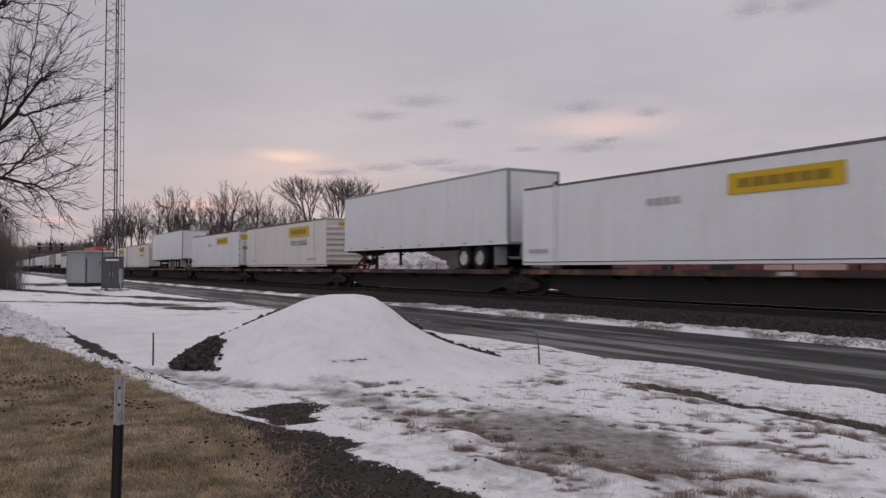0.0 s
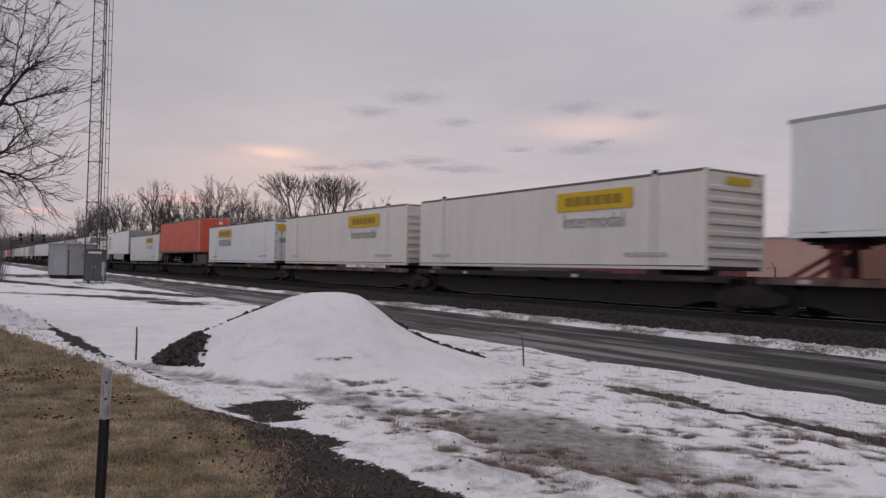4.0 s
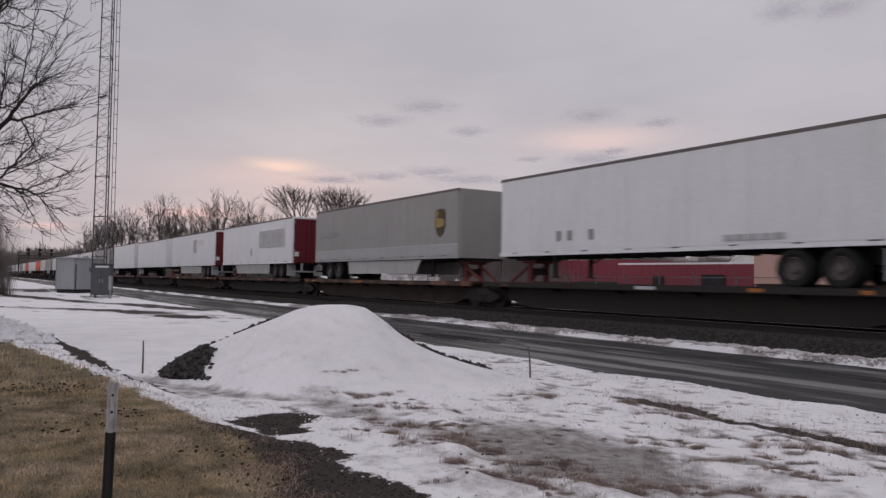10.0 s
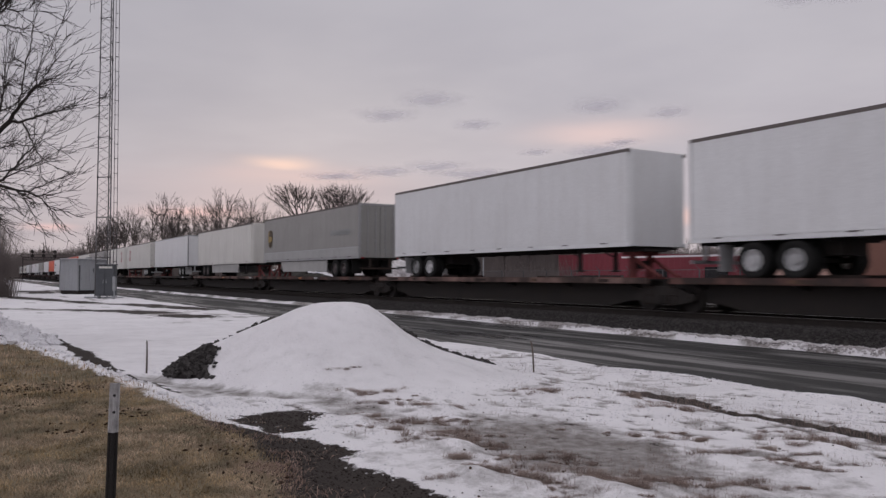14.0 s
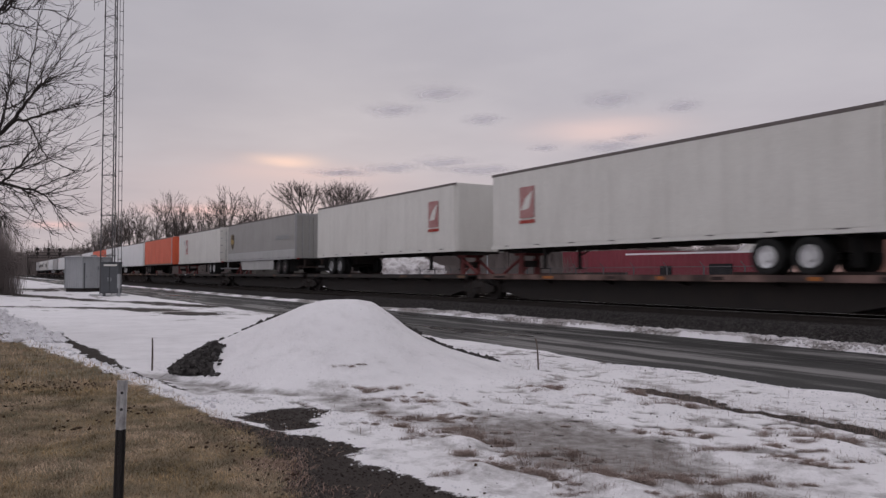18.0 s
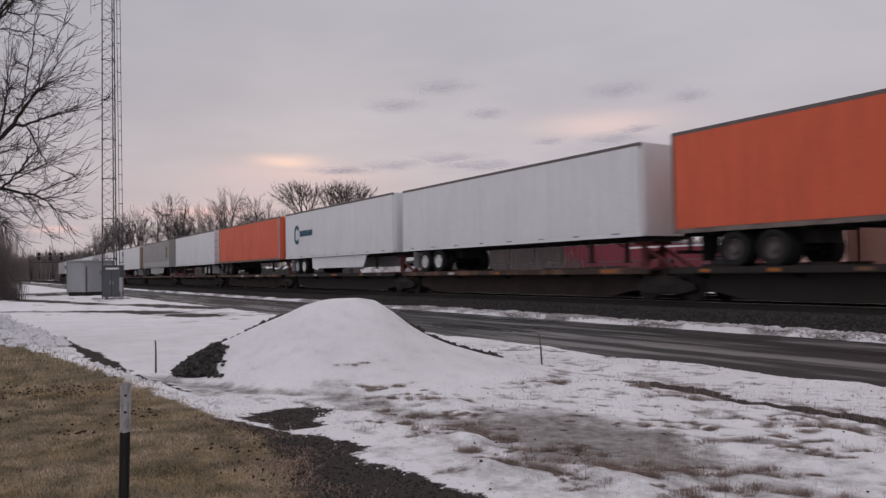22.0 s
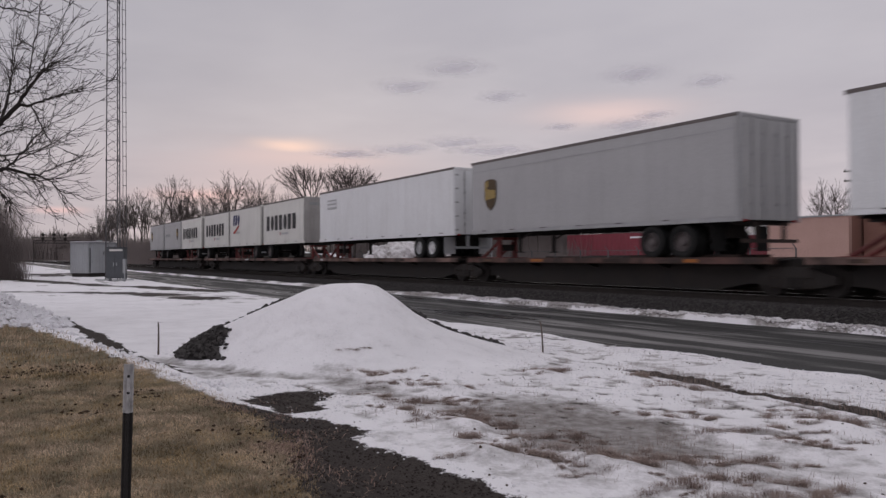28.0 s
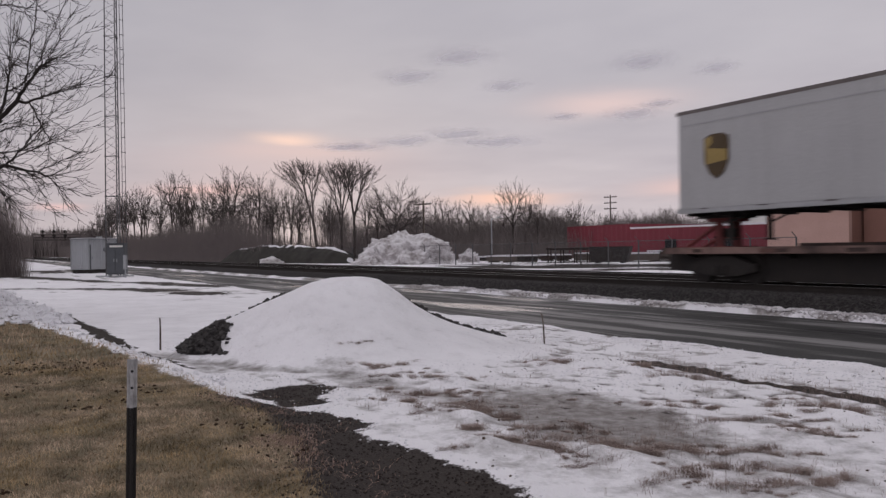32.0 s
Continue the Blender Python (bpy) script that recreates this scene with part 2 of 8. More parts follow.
DECK_PINK = surface("chalky_red_deck_edge", (0.26, 0.165, 0.142), (0.060, 0.042, 0.038), rough=0.75, scale=0.5, bump=0.1, amount=1.0, low=0.36, high=0.58)
DECK_TAN = surface("worn_tan_deck_edge", (0.27, 0.145, 0.085), (0.06, 0.040, 0.033), rough=0.7, scale=0.55, bump=0.1, amount=1.0, low=0.32, high=0.52)
RUBBER = surface("black_rubber", (0.014, 0.014, 0.014), (0.03, 0.028, 0.027), rough=0.85, scale=4, bump=0.2)
RIM = surface("pale_wheel_rim", (0.58, 0.58, 0.59), (0.30, 0.295, 0.29), rough=0.5, metal=0.2, scale=4, bump=0.03, spread=0.45)
LAMP_RED = surface("red_lens", (0.35, 0.02, 0.02), rough=0.3, bump=0)
AMBER = surface("amber_lens", (0.34, 0.12, 0.03), rough=0.3, bump=0)
TAPE = surface("dark_reflective_tape", (0.09, 0.075, 0.075), (0.16, 0.14, 0.14), rough=0.5, scale=4, bump=0)
GALV = surface("galvanised_steel", (0.36, 0.37, 0.38), (0.26, 0.27, 0.28), rough=0.5, metal=0.5, scale=5, bump=0.04)
TOWER_STEEL = surface("weathered_tower_steel", (0.12, 0.115, 0.12), (0.08, 0.077, 0.08), rough=0.6, metal=0.3, scale=3, bump=0.05)
SHED = surface("ribbed_grey_shed_sheet", (0.40, 0.41, 0.43), (0.33, 0.34, 0.35), rough=0.5, metal=0.15, scale=1.0, bump=0.05, streak=0.3)
SHED_DARK = surface("dark_grey_box_sheet", (0.10, 0.105, 0.115), (0.075, 0.08, 0.085), rough=0.5, scale=2, bump=0.05)
BARK = surface("dark_bark", (0.030, 0.025, 0.024), (0.050, 0.042, 0.039), rough=0.95, scale=6, fine=60, bump=0.5)
BARK_FAR = surface("grey_brown_bark", (0.070, 0.059, 0.056), (0.11, 0.090, 0.084), rough=0.95, scale=4, fine=50, bump=0.3, spread=0.3)
BRUSH = surface("brown_brush", (0.17, 0.145, 0.138), (0.24, 0.20, 0.19), rough=0.95, scale=0.6, fine=20, bump=0.2)
STEM = surface("dry_reddish_stems", (0.20, 0.145, 0.125), (0.36, 0.285, 0.25), rough=0.9, scale=5, bump=0, amount=0.9)
STRAW = surface("reddish_straw", (0.20, 0.125, 0.10), (0.42, 0.30, 0.25), rough=0.9, scale=6, bump=0, amount=0.9)
BLADE = surface("dry_lawn_blades", (0.152, 0.114, 0.075), (0.54, 0.405, 0.292), rough=0.9, scale=2.6, fine=14, bump=0, amount=1.0, low=0.38, high=0.60)


def mottled(m, scale, tint):
    """Broad patches of another tint over a finished surface."""
    t = m.node_tree
    base = t.nodes["Principled BSDF"].inputs["Base Color"]
    tc = t.nodes.new("ShaderNodeTexCoord")
    n = node(t, "ShaderNodeTexNoise", Scale=scale, Detail=4.0, Roughness=0.6)
    t.links.new(tc.outputs["Object"], n.inputs["Vector"])
    shade = ramp(t, n.outputs[0], [(0.42, tint), (0.58, (1, 1, 1))])
    t.links.new(blend(t, 1.0, base.links[0].from_socket, shade, "MULTIPLY"), base)


mottled(BLADE, 0.85, (0.80, 0.775, 0.62))
STONE = surface("dark_gravel_stone", (0.036, 0.033, 0.033), (0.090, 0.083, 0.080), rough=0.9, spec=0.05, spread=0.0, scale=9, bump=0.4, amount=1.0)
LEAF = surface("dead_brown_leaf", (0.085, 0.055, 0.038), (0.05, 0.036, 0.028), rough=0.9, scale=9, bump=0.2, amount=1.0)
CLOD = surface("dark_earth_clods", (0.028, 0.022, 0.020), (0.042, 0.033, 0.030), rough=0.95, scale=9, bump=0.4, amount=1.0)
SNOW = surface("packed_snow", (0.72, 0.70, 0.725), (0.63, 0.61, 0.635), rough=0.75, scale=1.2, fine=30, bump=0.25)
SNOW_DIRTY = surface("ploughed_dirty_snow", (0.66, 0.63, 0.64), (0.27, 0.24, 0.23), rough=0.8, scale=1.3, fine=9, bump=0.9, amount=0.9, low=0.42, high=0.66)
BRICKY = surface("pink_brick", (0.47, 0.305, 0.262), (0.38, 0.24, 0.205), rough=0.9, scale=0.6, fine=14, bump=0.2, spread=0.10)
BRICK_DARK = surface("brown_brick_face", (0.24, 0.125, 0.10), (0.19, 0.10, 0.08), rough=0.9, scale=0.6, fine=14, bump=0.2, spread=0.1)
BANK_EARTH = surface("dark_olive_bank_earth", (0.048, 0.044, 0.038), (0.030, 0.027, 0.025), rough=0.95, scale=0.8, fine=12, bump=0.5, amount=1.0)
# red is lifted to take in the haze before the building
BARN = surface("red_building_sheet", (0.205, 0.042, 0.056), (0.165, 0.038, 0.048), rough=0.6, scale=0.4, fine=10, bump=0.05, streak=0.25, grime=(0.14, 0.05, 0.05))
WOOD_POST = surface("grey_pole_wood", (0.13, 0.105, 0.09), (0.085, 0.07, 0.06), rough=0.9, scale=4, bump=0.3)
POST_GREEN = surface("dark_post_paint", (0.024, 0.022, 0.022), (0.045, 0.040, 0.038), rough=0.6, scale=9, bump=0.2)
POST_WHITE = surface("chalky_white_post_paint", (0.50, 0.49, 0.50), (0.27, 0.26, 0.26), rough=0.75, scale=14, fine=60, bump=0.2, amount=0.9)
RAIL_TOP = surface("worn_rail_steel", (0.42, 0.41, 0.41), (0.26, 0.245, 0.24), rough=0.35, metal=0.8, scale=2, bump=0.03)
RAIL_RUST = surface("rusty_rail_side", (0.042, 0.037, 0.034), (0.026, 0.023, 0.022), rough=0.9, spec=0.03, scale=3, bump=0.2)
TIE = surface("dark_sleeper_wood", (0.028, 0.023, 0.020), (0.048, 0.038, 0.033), rough=0.95, spec=0.03, scale=3, bump=0.4, spread=0.2)
DARK_GLASS = surface("dark_opening", (0.015, 0.015, 0.017), rough=0.3, bump=0)


def build_cloud_material():
    """Thin torn scud, densest in its middle, seen against the brighter deck above."""
    m = bpy.data.materials.new("grey_scud")
    m.use_nodes = True
    t = m.node_tree
    tc = t.nodes.new("ShaderNodeTexCoord")
    n1 = node(t, "ShaderNodeTexNoise", Scale=0.022, Detail=3.0, Roughness=0.5)
    mp = t.nodes.new("ShaderNodeMapping")
    mp.inputs["Scale"].default_value = (1.0, 0.22, 1.0)
    t.links.new(tc.outputs["Object"], mp.inputs[0])
    t.links.new(mp.outputs[0], n1.inputs["Vector"])
    att = t.nodes.new("ShaderNodeAttribute")
    att.attribute_name = "core"
    core = calc(t, "MULTIPLY", att.outputs["Fac"], calc(t, "ADD", calc(t, "MULTIPLY", n1.outputs[0], 3.4), -0.4))
    a = calc(t, "MULTIPLY", ramp(t, core, [(0.0, (0, 0, 0)), (1.0, (1, 1, 1))]), 0.66)
    dif = t.nodes.new("ShaderNodeBsdfDiffuse")
    dif.inputs[0].default_value = (0.62, 0.60, 0.64, 1)
    tl = t.nodes.new("ShaderNodeBsdfTranslucent")
    tl.inputs[0].default_value = (0.62, 0.60, 0.64, 1)
    mix0 = t.nodes.new("ShaderNodeMixShader")
    mix0.inputs[0].default_value = 0.30
    tr = t.nodes.new("ShaderNodeBsdfTransparent")
    mix = t.nodes.new("ShaderNodeMixShader")
    t.links.new(dif.outputs[0], mix0.inputs[1])
    t.links.new(tl.outputs[0], mix0.inputs[2])
    t.links.new(a, mix.inputs[0])
    t.links.new(tr.outputs[0], mix.inputs[1])
    t.links.new(mix0.outputs[0], mix.inputs[2])
    t.links.new(mix.outputs[0], t.nodes["Material Output"].inputs[0])
    return m


SCUD = build_cloud_material()


def build_ground_material():
    """Snow, dry lawn, dark earth, grey slush and ballast, laid by the cover weights of the sheet and broken up by noise."""
    m = bpy.data.materials.new("winter_ground")
    m.use_nodes = True
    t = m.node_tree
    b = t.nodes["Principled BSDF"]
    tc = t.nodes.new("ShaderNodeTexCoord")
    cover = t.nodes.new("ShaderNodeAttribute")
    cover.attribute_name = "cover"
    slush = t.nodes.new("ShaderNodeAttribute")
    slush.attribute_name = "slush"
    sep = t.nodes.new("ShaderNodeSeparateColor")
    t.links.new(cover.outputs["Color"], sep.inputs[0])
    lawn, earth, gravel = sep.outputs

    def noisy(scale, detail=6.0, rough=0.6):
        n = node(t, "ShaderNodeTexNoise", Scale=scale, Detail=detail, Roughness=rough)
        t.links.new(tc.outputs["Object"], n.inputs["Vector"])
        return n.outputs[0]

    big, mid, tiny, tear = noisy(0.8), noisy(7.0), noisy(45.0, 3.0), noisy(3.0, 8.0, 0.7)

    def mask(w, n, soft=0.12, gain=0.9):
        """Weight against noise, so that edges come out ragged."""
        s = calc(t, "ADD", w, calc(t, "MULTIPLY", calc(t, "SUBTRACT", n, 0.5), gain))
        return ramp(t, s, [(0.5 - soft, (0, 0, 0)), (0.5 + soft, (1, 1, 1))])

    snow = blend(t, ramp(t, big, [(0.3, (0, 0, 0)), (0.7, (1, 1, 1))]), (0.87, 0.84, 0.862), (0.76, 0.732, 0.752))
    snow = blend(t, calc(t, "MULTIPLY", ramp(t, tear, [(0.50, (0, 0, 0)), (0.66, (1, 1, 1))]), 0.20), snow, (0.50, 0.475, 0.485))
    grit = ramp(t, tiny, [(0.64, (0, 0, 0)), (0.72, (1, 1, 1))])
    patchy = ramp(t, big, [(0.42, (0, 0, 0)), (0.6, (1, 1, 1))])
    snow = blend(t, calc(t, "MULTIPLY", calc(t, "MULTIPLY", grit, patchy), 0.45), snow, (0.24, 0.19, 0.165))
    wet = blend(t, ramp(t, mid, [(0.35, (0, 0, 0)), (0.65, (1, 1, 1))]), (0.36, 0.335, 0.33), (0.19, 0.17, 0.16))
    col = blend(t, mask(slush.outputs["Fac"], tear, 0.28, 1.7), snow, wet)
    soil = blend(t, tiny, (0.020, 0.017, 0.016), (0.082, 0.069, 0.063))
    ragged = calc(t, "ADD", calc(t, "MULTIPLY", mid, 0.65), calc(t, "MULTIPLY", tiny, 0.35))
    col = blend(t, mask(earth, calc(t, "ADD", calc(t, "MULTIPLY", ragged, 0.5), calc(t, "MULTIPLY", tear, 0.5)), 0.06, 2.6), col, soil)
    grass = blend(t, ramp(t, tear, [(0.36, (0, 0, 0)), (0.62, (1, 1, 1))]), (0.31, 0.25, 0.18), (0.115, 0.094, 0.066))
    grass = blend(t, ramp(t, big, [(0.40, (0, 0, 0)), (0.70, (1, 1, 1))]), grass, (0.17, 0.145, 0.095))
    col = blend(t, mask(lawn, mid), col, grass)
    stones = blend(t, tiny, (0.018, 0.016, 0.016), (0.052, 0.047, 0.046))
    col = blend(t, mask(gravel, mid), col, stones)
    t.links.new(col, b.inputs["Base Color"])
    b.inputs["Specular IOR Level"].default_value = 0.04
    t.links.new(calc(t, "SUBTRACT", 0.85, calc(t, "MULTIPLY", slush.outputs["Fac"], 0.25)), b.inputs["Roughness"])
    bp = t.nodes.new("ShaderNodeBump")
    bp.inputs["Strength"].default_value = 1.0
    bp.inputs["Distance"].default_value = 0.05
    t.links.new(calc(t, "ADD", mid, calc(t, "MULTIPLY", tiny, 0.5)), bp.inputs["Height"])
    t.links.new(bp.outputs[0], b.inputs["Normal"])
    return m


GROUND = build_ground_material()


def build_road_material():
    """Wet dark asphalt with packed grey slush in long streaks and standing water between them."""
    m = bpy.data.materials.new("wet_road")
    m.use_nodes = True
    t = m.node_tree
    b = t.nodes["Principled BSDF"]
    tc = t.nodes.new("ShaderNodeTexCoord")
    mp = t.nodes.new("ShaderNodeMapping")
    mp.inputs["Scale"].default_value = (0.075, 0.85, 1.0)
    t.links.new(tc.outputs["Object"], mp.inputs[0])
    long = node(t, "ShaderNodeTexNoise", Scale=1.25, Detail=10.0, Roughness=0.68)
    t.links.new(mp.outputs[0], long.inputs["Vector"])
    mp2 = t.nodes.new("ShaderNodeMapping")
    mp2.inputs["Scale"].default_value = (0.22, 1.0, 1.0)
    mp2.inputs["Location"].default_value = (5, 3, 0)
    t.links.new(tc.outputs["Object"], mp2.inputs[0])
    pool = node(t, "ShaderNodeTexNoise", Scale=0.5, Detail=3.0)
    t.links.new(mp2.outputs[0], pool.inputs["Vector"])
    tiny = node(t, "ShaderNodeTexNoise", Scale=60.0, Detail=3.0)
    t.links.new(tc.outputs["Object"], tiny.inputs["Vector"])
    tar = blend(t, tiny.outputs[0], (0.020, 0.019, 0.019), (0.050, 0.047, 0.045))
    ice = ramp(t, long.outputs[0], [(0.49, (0, 0, 0)), (0.60, (1, 1, 1))])
    col = blend(t, calc(t, "MULTIPLY", ice, 0.8), tar, (0.235, 0.222, 0.218))
    water = ramp(t, pool.outputs[0], [(0.55, (0, 0, 0)), (0.62, (1, 1, 1))])
    col = blend(t, calc(t, "MULTIPLY", water, 0.8), col, (0.022, 0.021, 0.022))
    t.links.new(col, b.inputs["Base Color"])
    t.links.new(ramp(t, water, [(0.0, (0.75, 0.75, 0.75)), (1.0, (0.24, 0.24, 0.24))]), b.inputs["Roughness"])
    b.inputs["Specular IOR Level"].default_value = 0.22
    bp = t.nodes.new("ShaderNodeBump")
    bp.inputs["Distance"].default_value = 0.01
    t.links.new(calc(t, "MULTIPLY", calc(t, "SUBTRACT", 1.0, water), 0.4), bp.inputs["Strength"])
    t.links.new(tiny.outputs[0], bp.inputs["Height"])
    t.links.new(bp.outputs[0], b.inputs["Normal"])
    return m


ROAD = build_road_material()

# ---- building helpers ----
def box(bm, x0, x1, y0, y1, z0, z1):
    v = [bm.verts.new((x, y, z)) for z in (z0, z1) for x, y in ((x0, y0), (x1, y0), (x1, y1), (x0, y1))]
    for f in ((3, 2, 1, 0), (4, 5, 6, 7), (0, 1, 5, 4), (1, 2, 6, 5), (2, 3, 7, 6), (3, 0, 4, 7)):
        bm.faces.new([v[i] for i in f])


def soft_box(bm, x0, x1, y0, y1, z0, z1, r=0.02):
    tmp = bmesh.new()
    box(tmp, x0, x1, y0, y1, z0, z1)
    bmesh.ops.bevel(tmp, geom=tmp.edges[:], offset=r, segments=2, affect="EDGES")
    me = bpy.data.meshes.new("tmp")
    tmp.to_mesh(me)
    tmp.free()
    bm.from_mesh(me)
    bpy.data.meshes.remove(me)


def tube(bm, a, b, r0, r1=None, n=8, caps=True):
    a, b = Vector(a), Vector(b)
    r1 = r0 if r1 is None else r1
    q = (b - a).to_track_quat("Z", "Y")
    rings = []
    for p, r in ((a, r0), (b, r1)):
        rings.append([bm.verts.new(p + q @ Vector((math.cos(k * math.tau / n) * r, math.sin(k * math.tau / n) * r, 0))) for k in range(n)])
    for k in range(n):
        bm.faces.new((rings[0][k], rings[0][(k + 1) % n], rings[1][(k + 1) % n], rings[1][k]))
    if caps:
        bm.faces.new(rings[0][::-1])
        bm.faces.new(rings[1])


def slab(bm, outline, y0, y1):
    """An outline in x, z pushed from y0 to y1."""
    a = [bm.verts.new((x, y0, z)) for x, z in outline]
    b = [bm.verts.new((x, y1, z)) for x, z in outline]
    n = len(a)
    bm.faces.new(a)
    bm.faces.new(b[::-1])
    for i in range(n):
        bm.faces.new((a[i], b[i], b[(i + 1) % n], a[(i + 1) % n]))


def finish(bm, name, smooth=False):
    bmesh.ops.recalc_face_normals(bm, faces=bm.faces[:])
    me = bpy.data.meshes.new(name)
    bm.to_mesh(me)
    bm.free()
    if smooth:
        me.polygons.foreach_set("use_smooth", [True] * len(me.polygons))
    return me


def part(name, bm, material, parent=None, label="", smooth=False):
    me = finish(bm, name, smooth) if isinstance(bm, bmesh.types.BMesh) else bm
    if not me.materials:
        me.materials.append(material)
    ob = new(name, me)
    ob.parent = parent
    return tagged(ob, label)


def made(fn, *args, **kw):
    bm = bmesh.new()
    fn(bm, *args, **kw)
    return bm


def thing(name, m, label, category, group="", kind=""):
    ob = new(name)
    ob.empty_display_size = 0.3
    ob.matrix_world = m
    return tagged(ob, label, category, group, kind)


def mesh_from(name, verts, faces, material, smooth=False):
    me = bpy.data.meshes.new(name)
    me.from_pydata(verts, [], faces)
    me.materials.append(material)
    if smooth:
        me.polygons.foreach_set("use_smooth", [True] * len(me.polygons))
    return me


def lattice_noise(x, y, seed=0):
    """Smooth value noise on arrays, 0 to 1."""
    xi, yi = np.floor(x).astype(np.int64), np.floor(y).astype(np.int64)
    fx, fy = x - xi, y - yi
    fx, fy = fx * fx * (3 - 2 * fx), fy * fy * (3 - 2 * fy)

    def h(i, j):
        k = (i * 374761393 + j * 668265263 + seed * 974711) & 0x7FFFFFFF
        k = ((k ^ (k >> 13)) * 1274126177) & 0x7FFFFFFF
        return ((k ^ (k >> 16)) & 0xFFFF) / 65535.0

    return (h(xi, yi) * (1 - fx) + h(xi + 1, yi) * fx) * (1 - fy) + (h(xi, yi + 1) * (1 - fx) + h(xi + 1, yi + 1) * fx) * fy


def rough_noise(x, y, scale, seed=0, octaves=4):
    out, amp, tot = 0, 1.0, 0
    for k in range(octaves):
        out = out + amp * lattice_noise(x * scale * 2 ** k, y * scale * 2 ** k, seed + k)
        tot += amp
        amp *= 0.5
    return out / tot


def ease(a, b, x):
    s = np.clip((x - a) / (b - a), 0, 1)
    return s * s * (3 - 2 * s)


# ---- the lie of the land ----
ROAD_NEAR, ROAD_FAR = 10.55, 16.3
RAIL_Z, TRACK_Y, TRACK2_Y = 0.63, 19.22, 23.4
PILE_A, PILE_B = (-12.40, 5.36), (-12.30, 5.59)
PILE_AHEAD = (-0.918, 0.389)
TUFTS = [(-8.81, 6.9), (-8.62, 6.94), (-7.88, 7.68), (-6.9, 7.44), (-5.75, 5.98), (-4.41, 6.21), (-4.13, 6.15), (-4.13, 5.29), (-5.12, 3.96), (-5.58, 4.43), (-5.09, 4.4), (-4.82, 4.38), (-6.52, 4.21), (-7.04, 4.36), (-5.52, 3.78), (-4.47, 4.44), (-4.35, 4.72), (-4.54, 7.2), (-4.82, 7.13), (-4.91, 6.06), (-4.82, 6.47), (-9.66, 4.45), (-9.52, 4.79), (-9.04, 4.51), (-8.31, 4.03), (-7.81, 4.13), (-7.42, 3.85), (-8.56, 4.87), (-8.53, 5.17), (-8.26, 5.18), (-6.75, 4.16), (-6.37, 4.25), (-6.0, 3.74), (-5.54, 3.76), (-7.53, 4.44), (-3.88, 4.26), (-3.58, 4.97), (-3.49, 4.49), (-4.43, 4.37), (-3.87, 4.66), (-3.29, 4.81), (-4.45, 4.83)]


def lawn_edge(x):
    return np.interp(x, [-60, -30, -23, -16.8, -12.9, -11.2, -8.7, -7.6, -6.0, -4.5, -2, 10], [-1.5, -0.3, 0.35, 1.40, 1.80, 2.1, 2.22, 2.35, 2.1, 1.75, 0.9, -1])


def earth_edge(x):
    return np.interp(x, [-12, -9.3, -8.2, -7.0, -5.6, -4.3, -3, 0, 10], [2.05, 2.2, 2.72, 3.12, 3.06, 3.12, 2.95, 2.3, 1])


def pile_height(x, y):
    ax, ay = PILE_A
    bx, by = PILE_B
    ux, uy = bx - ax, by - ay
    s = np.clip(((x - ax) * ux + (y - ay) * uy) / (ux * ux + uy * uy), 0, 1)
    dx, dy = x - ax - s * ux, y - ay - s * uy
    lump = (rough_noise(x, y, 0.9, 31, 3) - 0.5) * 0.5
    r = np.hypot(dx, dy) * (1 + 0.12 * lump)
    r = r * (1.06 + 0.07 * ease(-0.3, 1.2, dx * 0.389 + dy * 0.918))
    lat = (dx * 0.389 + dy * 0.918) / np.maximum(r, 0.05)
    r = r * (1 + 0.40 * ease(0.0, 1.1, dx * PILE_AHEAD[0] + dy * PILE_AHEAD[1]))
    near = -(dx * PILE_AHEAD[0] + dy * PILE_AHEAD[1]) / np.maximum(r, 0.05)
    r = r * (1 + 0.30 * ease(0.0, 0.3, -lat) * ease(0.12, 0.42, near) * (1 - 0.75 * ease(0.55, 1.0, near)) * ease(0.8, 1.8, r))
    front = ease(0.0, 1.2, -(dx * PILE_AHEAD[0] + dy * PILE_AHEAD[1]))
    h = np.interp(r, [0, 0.25, 0.55, 1.0, 1.5, 2.0, 2.4, 2.75, 3.0], [1.25, 1.225, 1.12, 0.865, 0.62, 0.42, 0.22, 0.06, 0])
    west = np.interp(r, [0, 0.3, 0.67, 1.03, 1.6, 2.25, 2.72, 2.95, 3.1], [1.25, 1.235, 1.15, 1.00, 0.78, 0.51, 0.24, 0.05, 0])
    east = np.interp(r, [0, 0.33, 0.7, 1.03, 1.4, 1.86, 2.4, 2.94, 3.2], [1.25, 1.20, 0.98, 0.74, 0.55, 0.375, 0.21, 0.07, 0])
    wl, wr = ease(0.15, 0.9, -lat), ease(0.15, 0.9, lat)
    h = h * (1 - wl - wr) + west * wl + east * wr
    tail = np.interp(r, [0, 1.6, 2.2, 2.75, 3.2, 3.8, 4.4], [0, 0.575, 0.30, 0.13, 0.055, 0.015, 0])
    h = np.maximum(h, tail * front * (1 - ease(0.25, 0.8, -lat)))
    return h, r, dx, dy


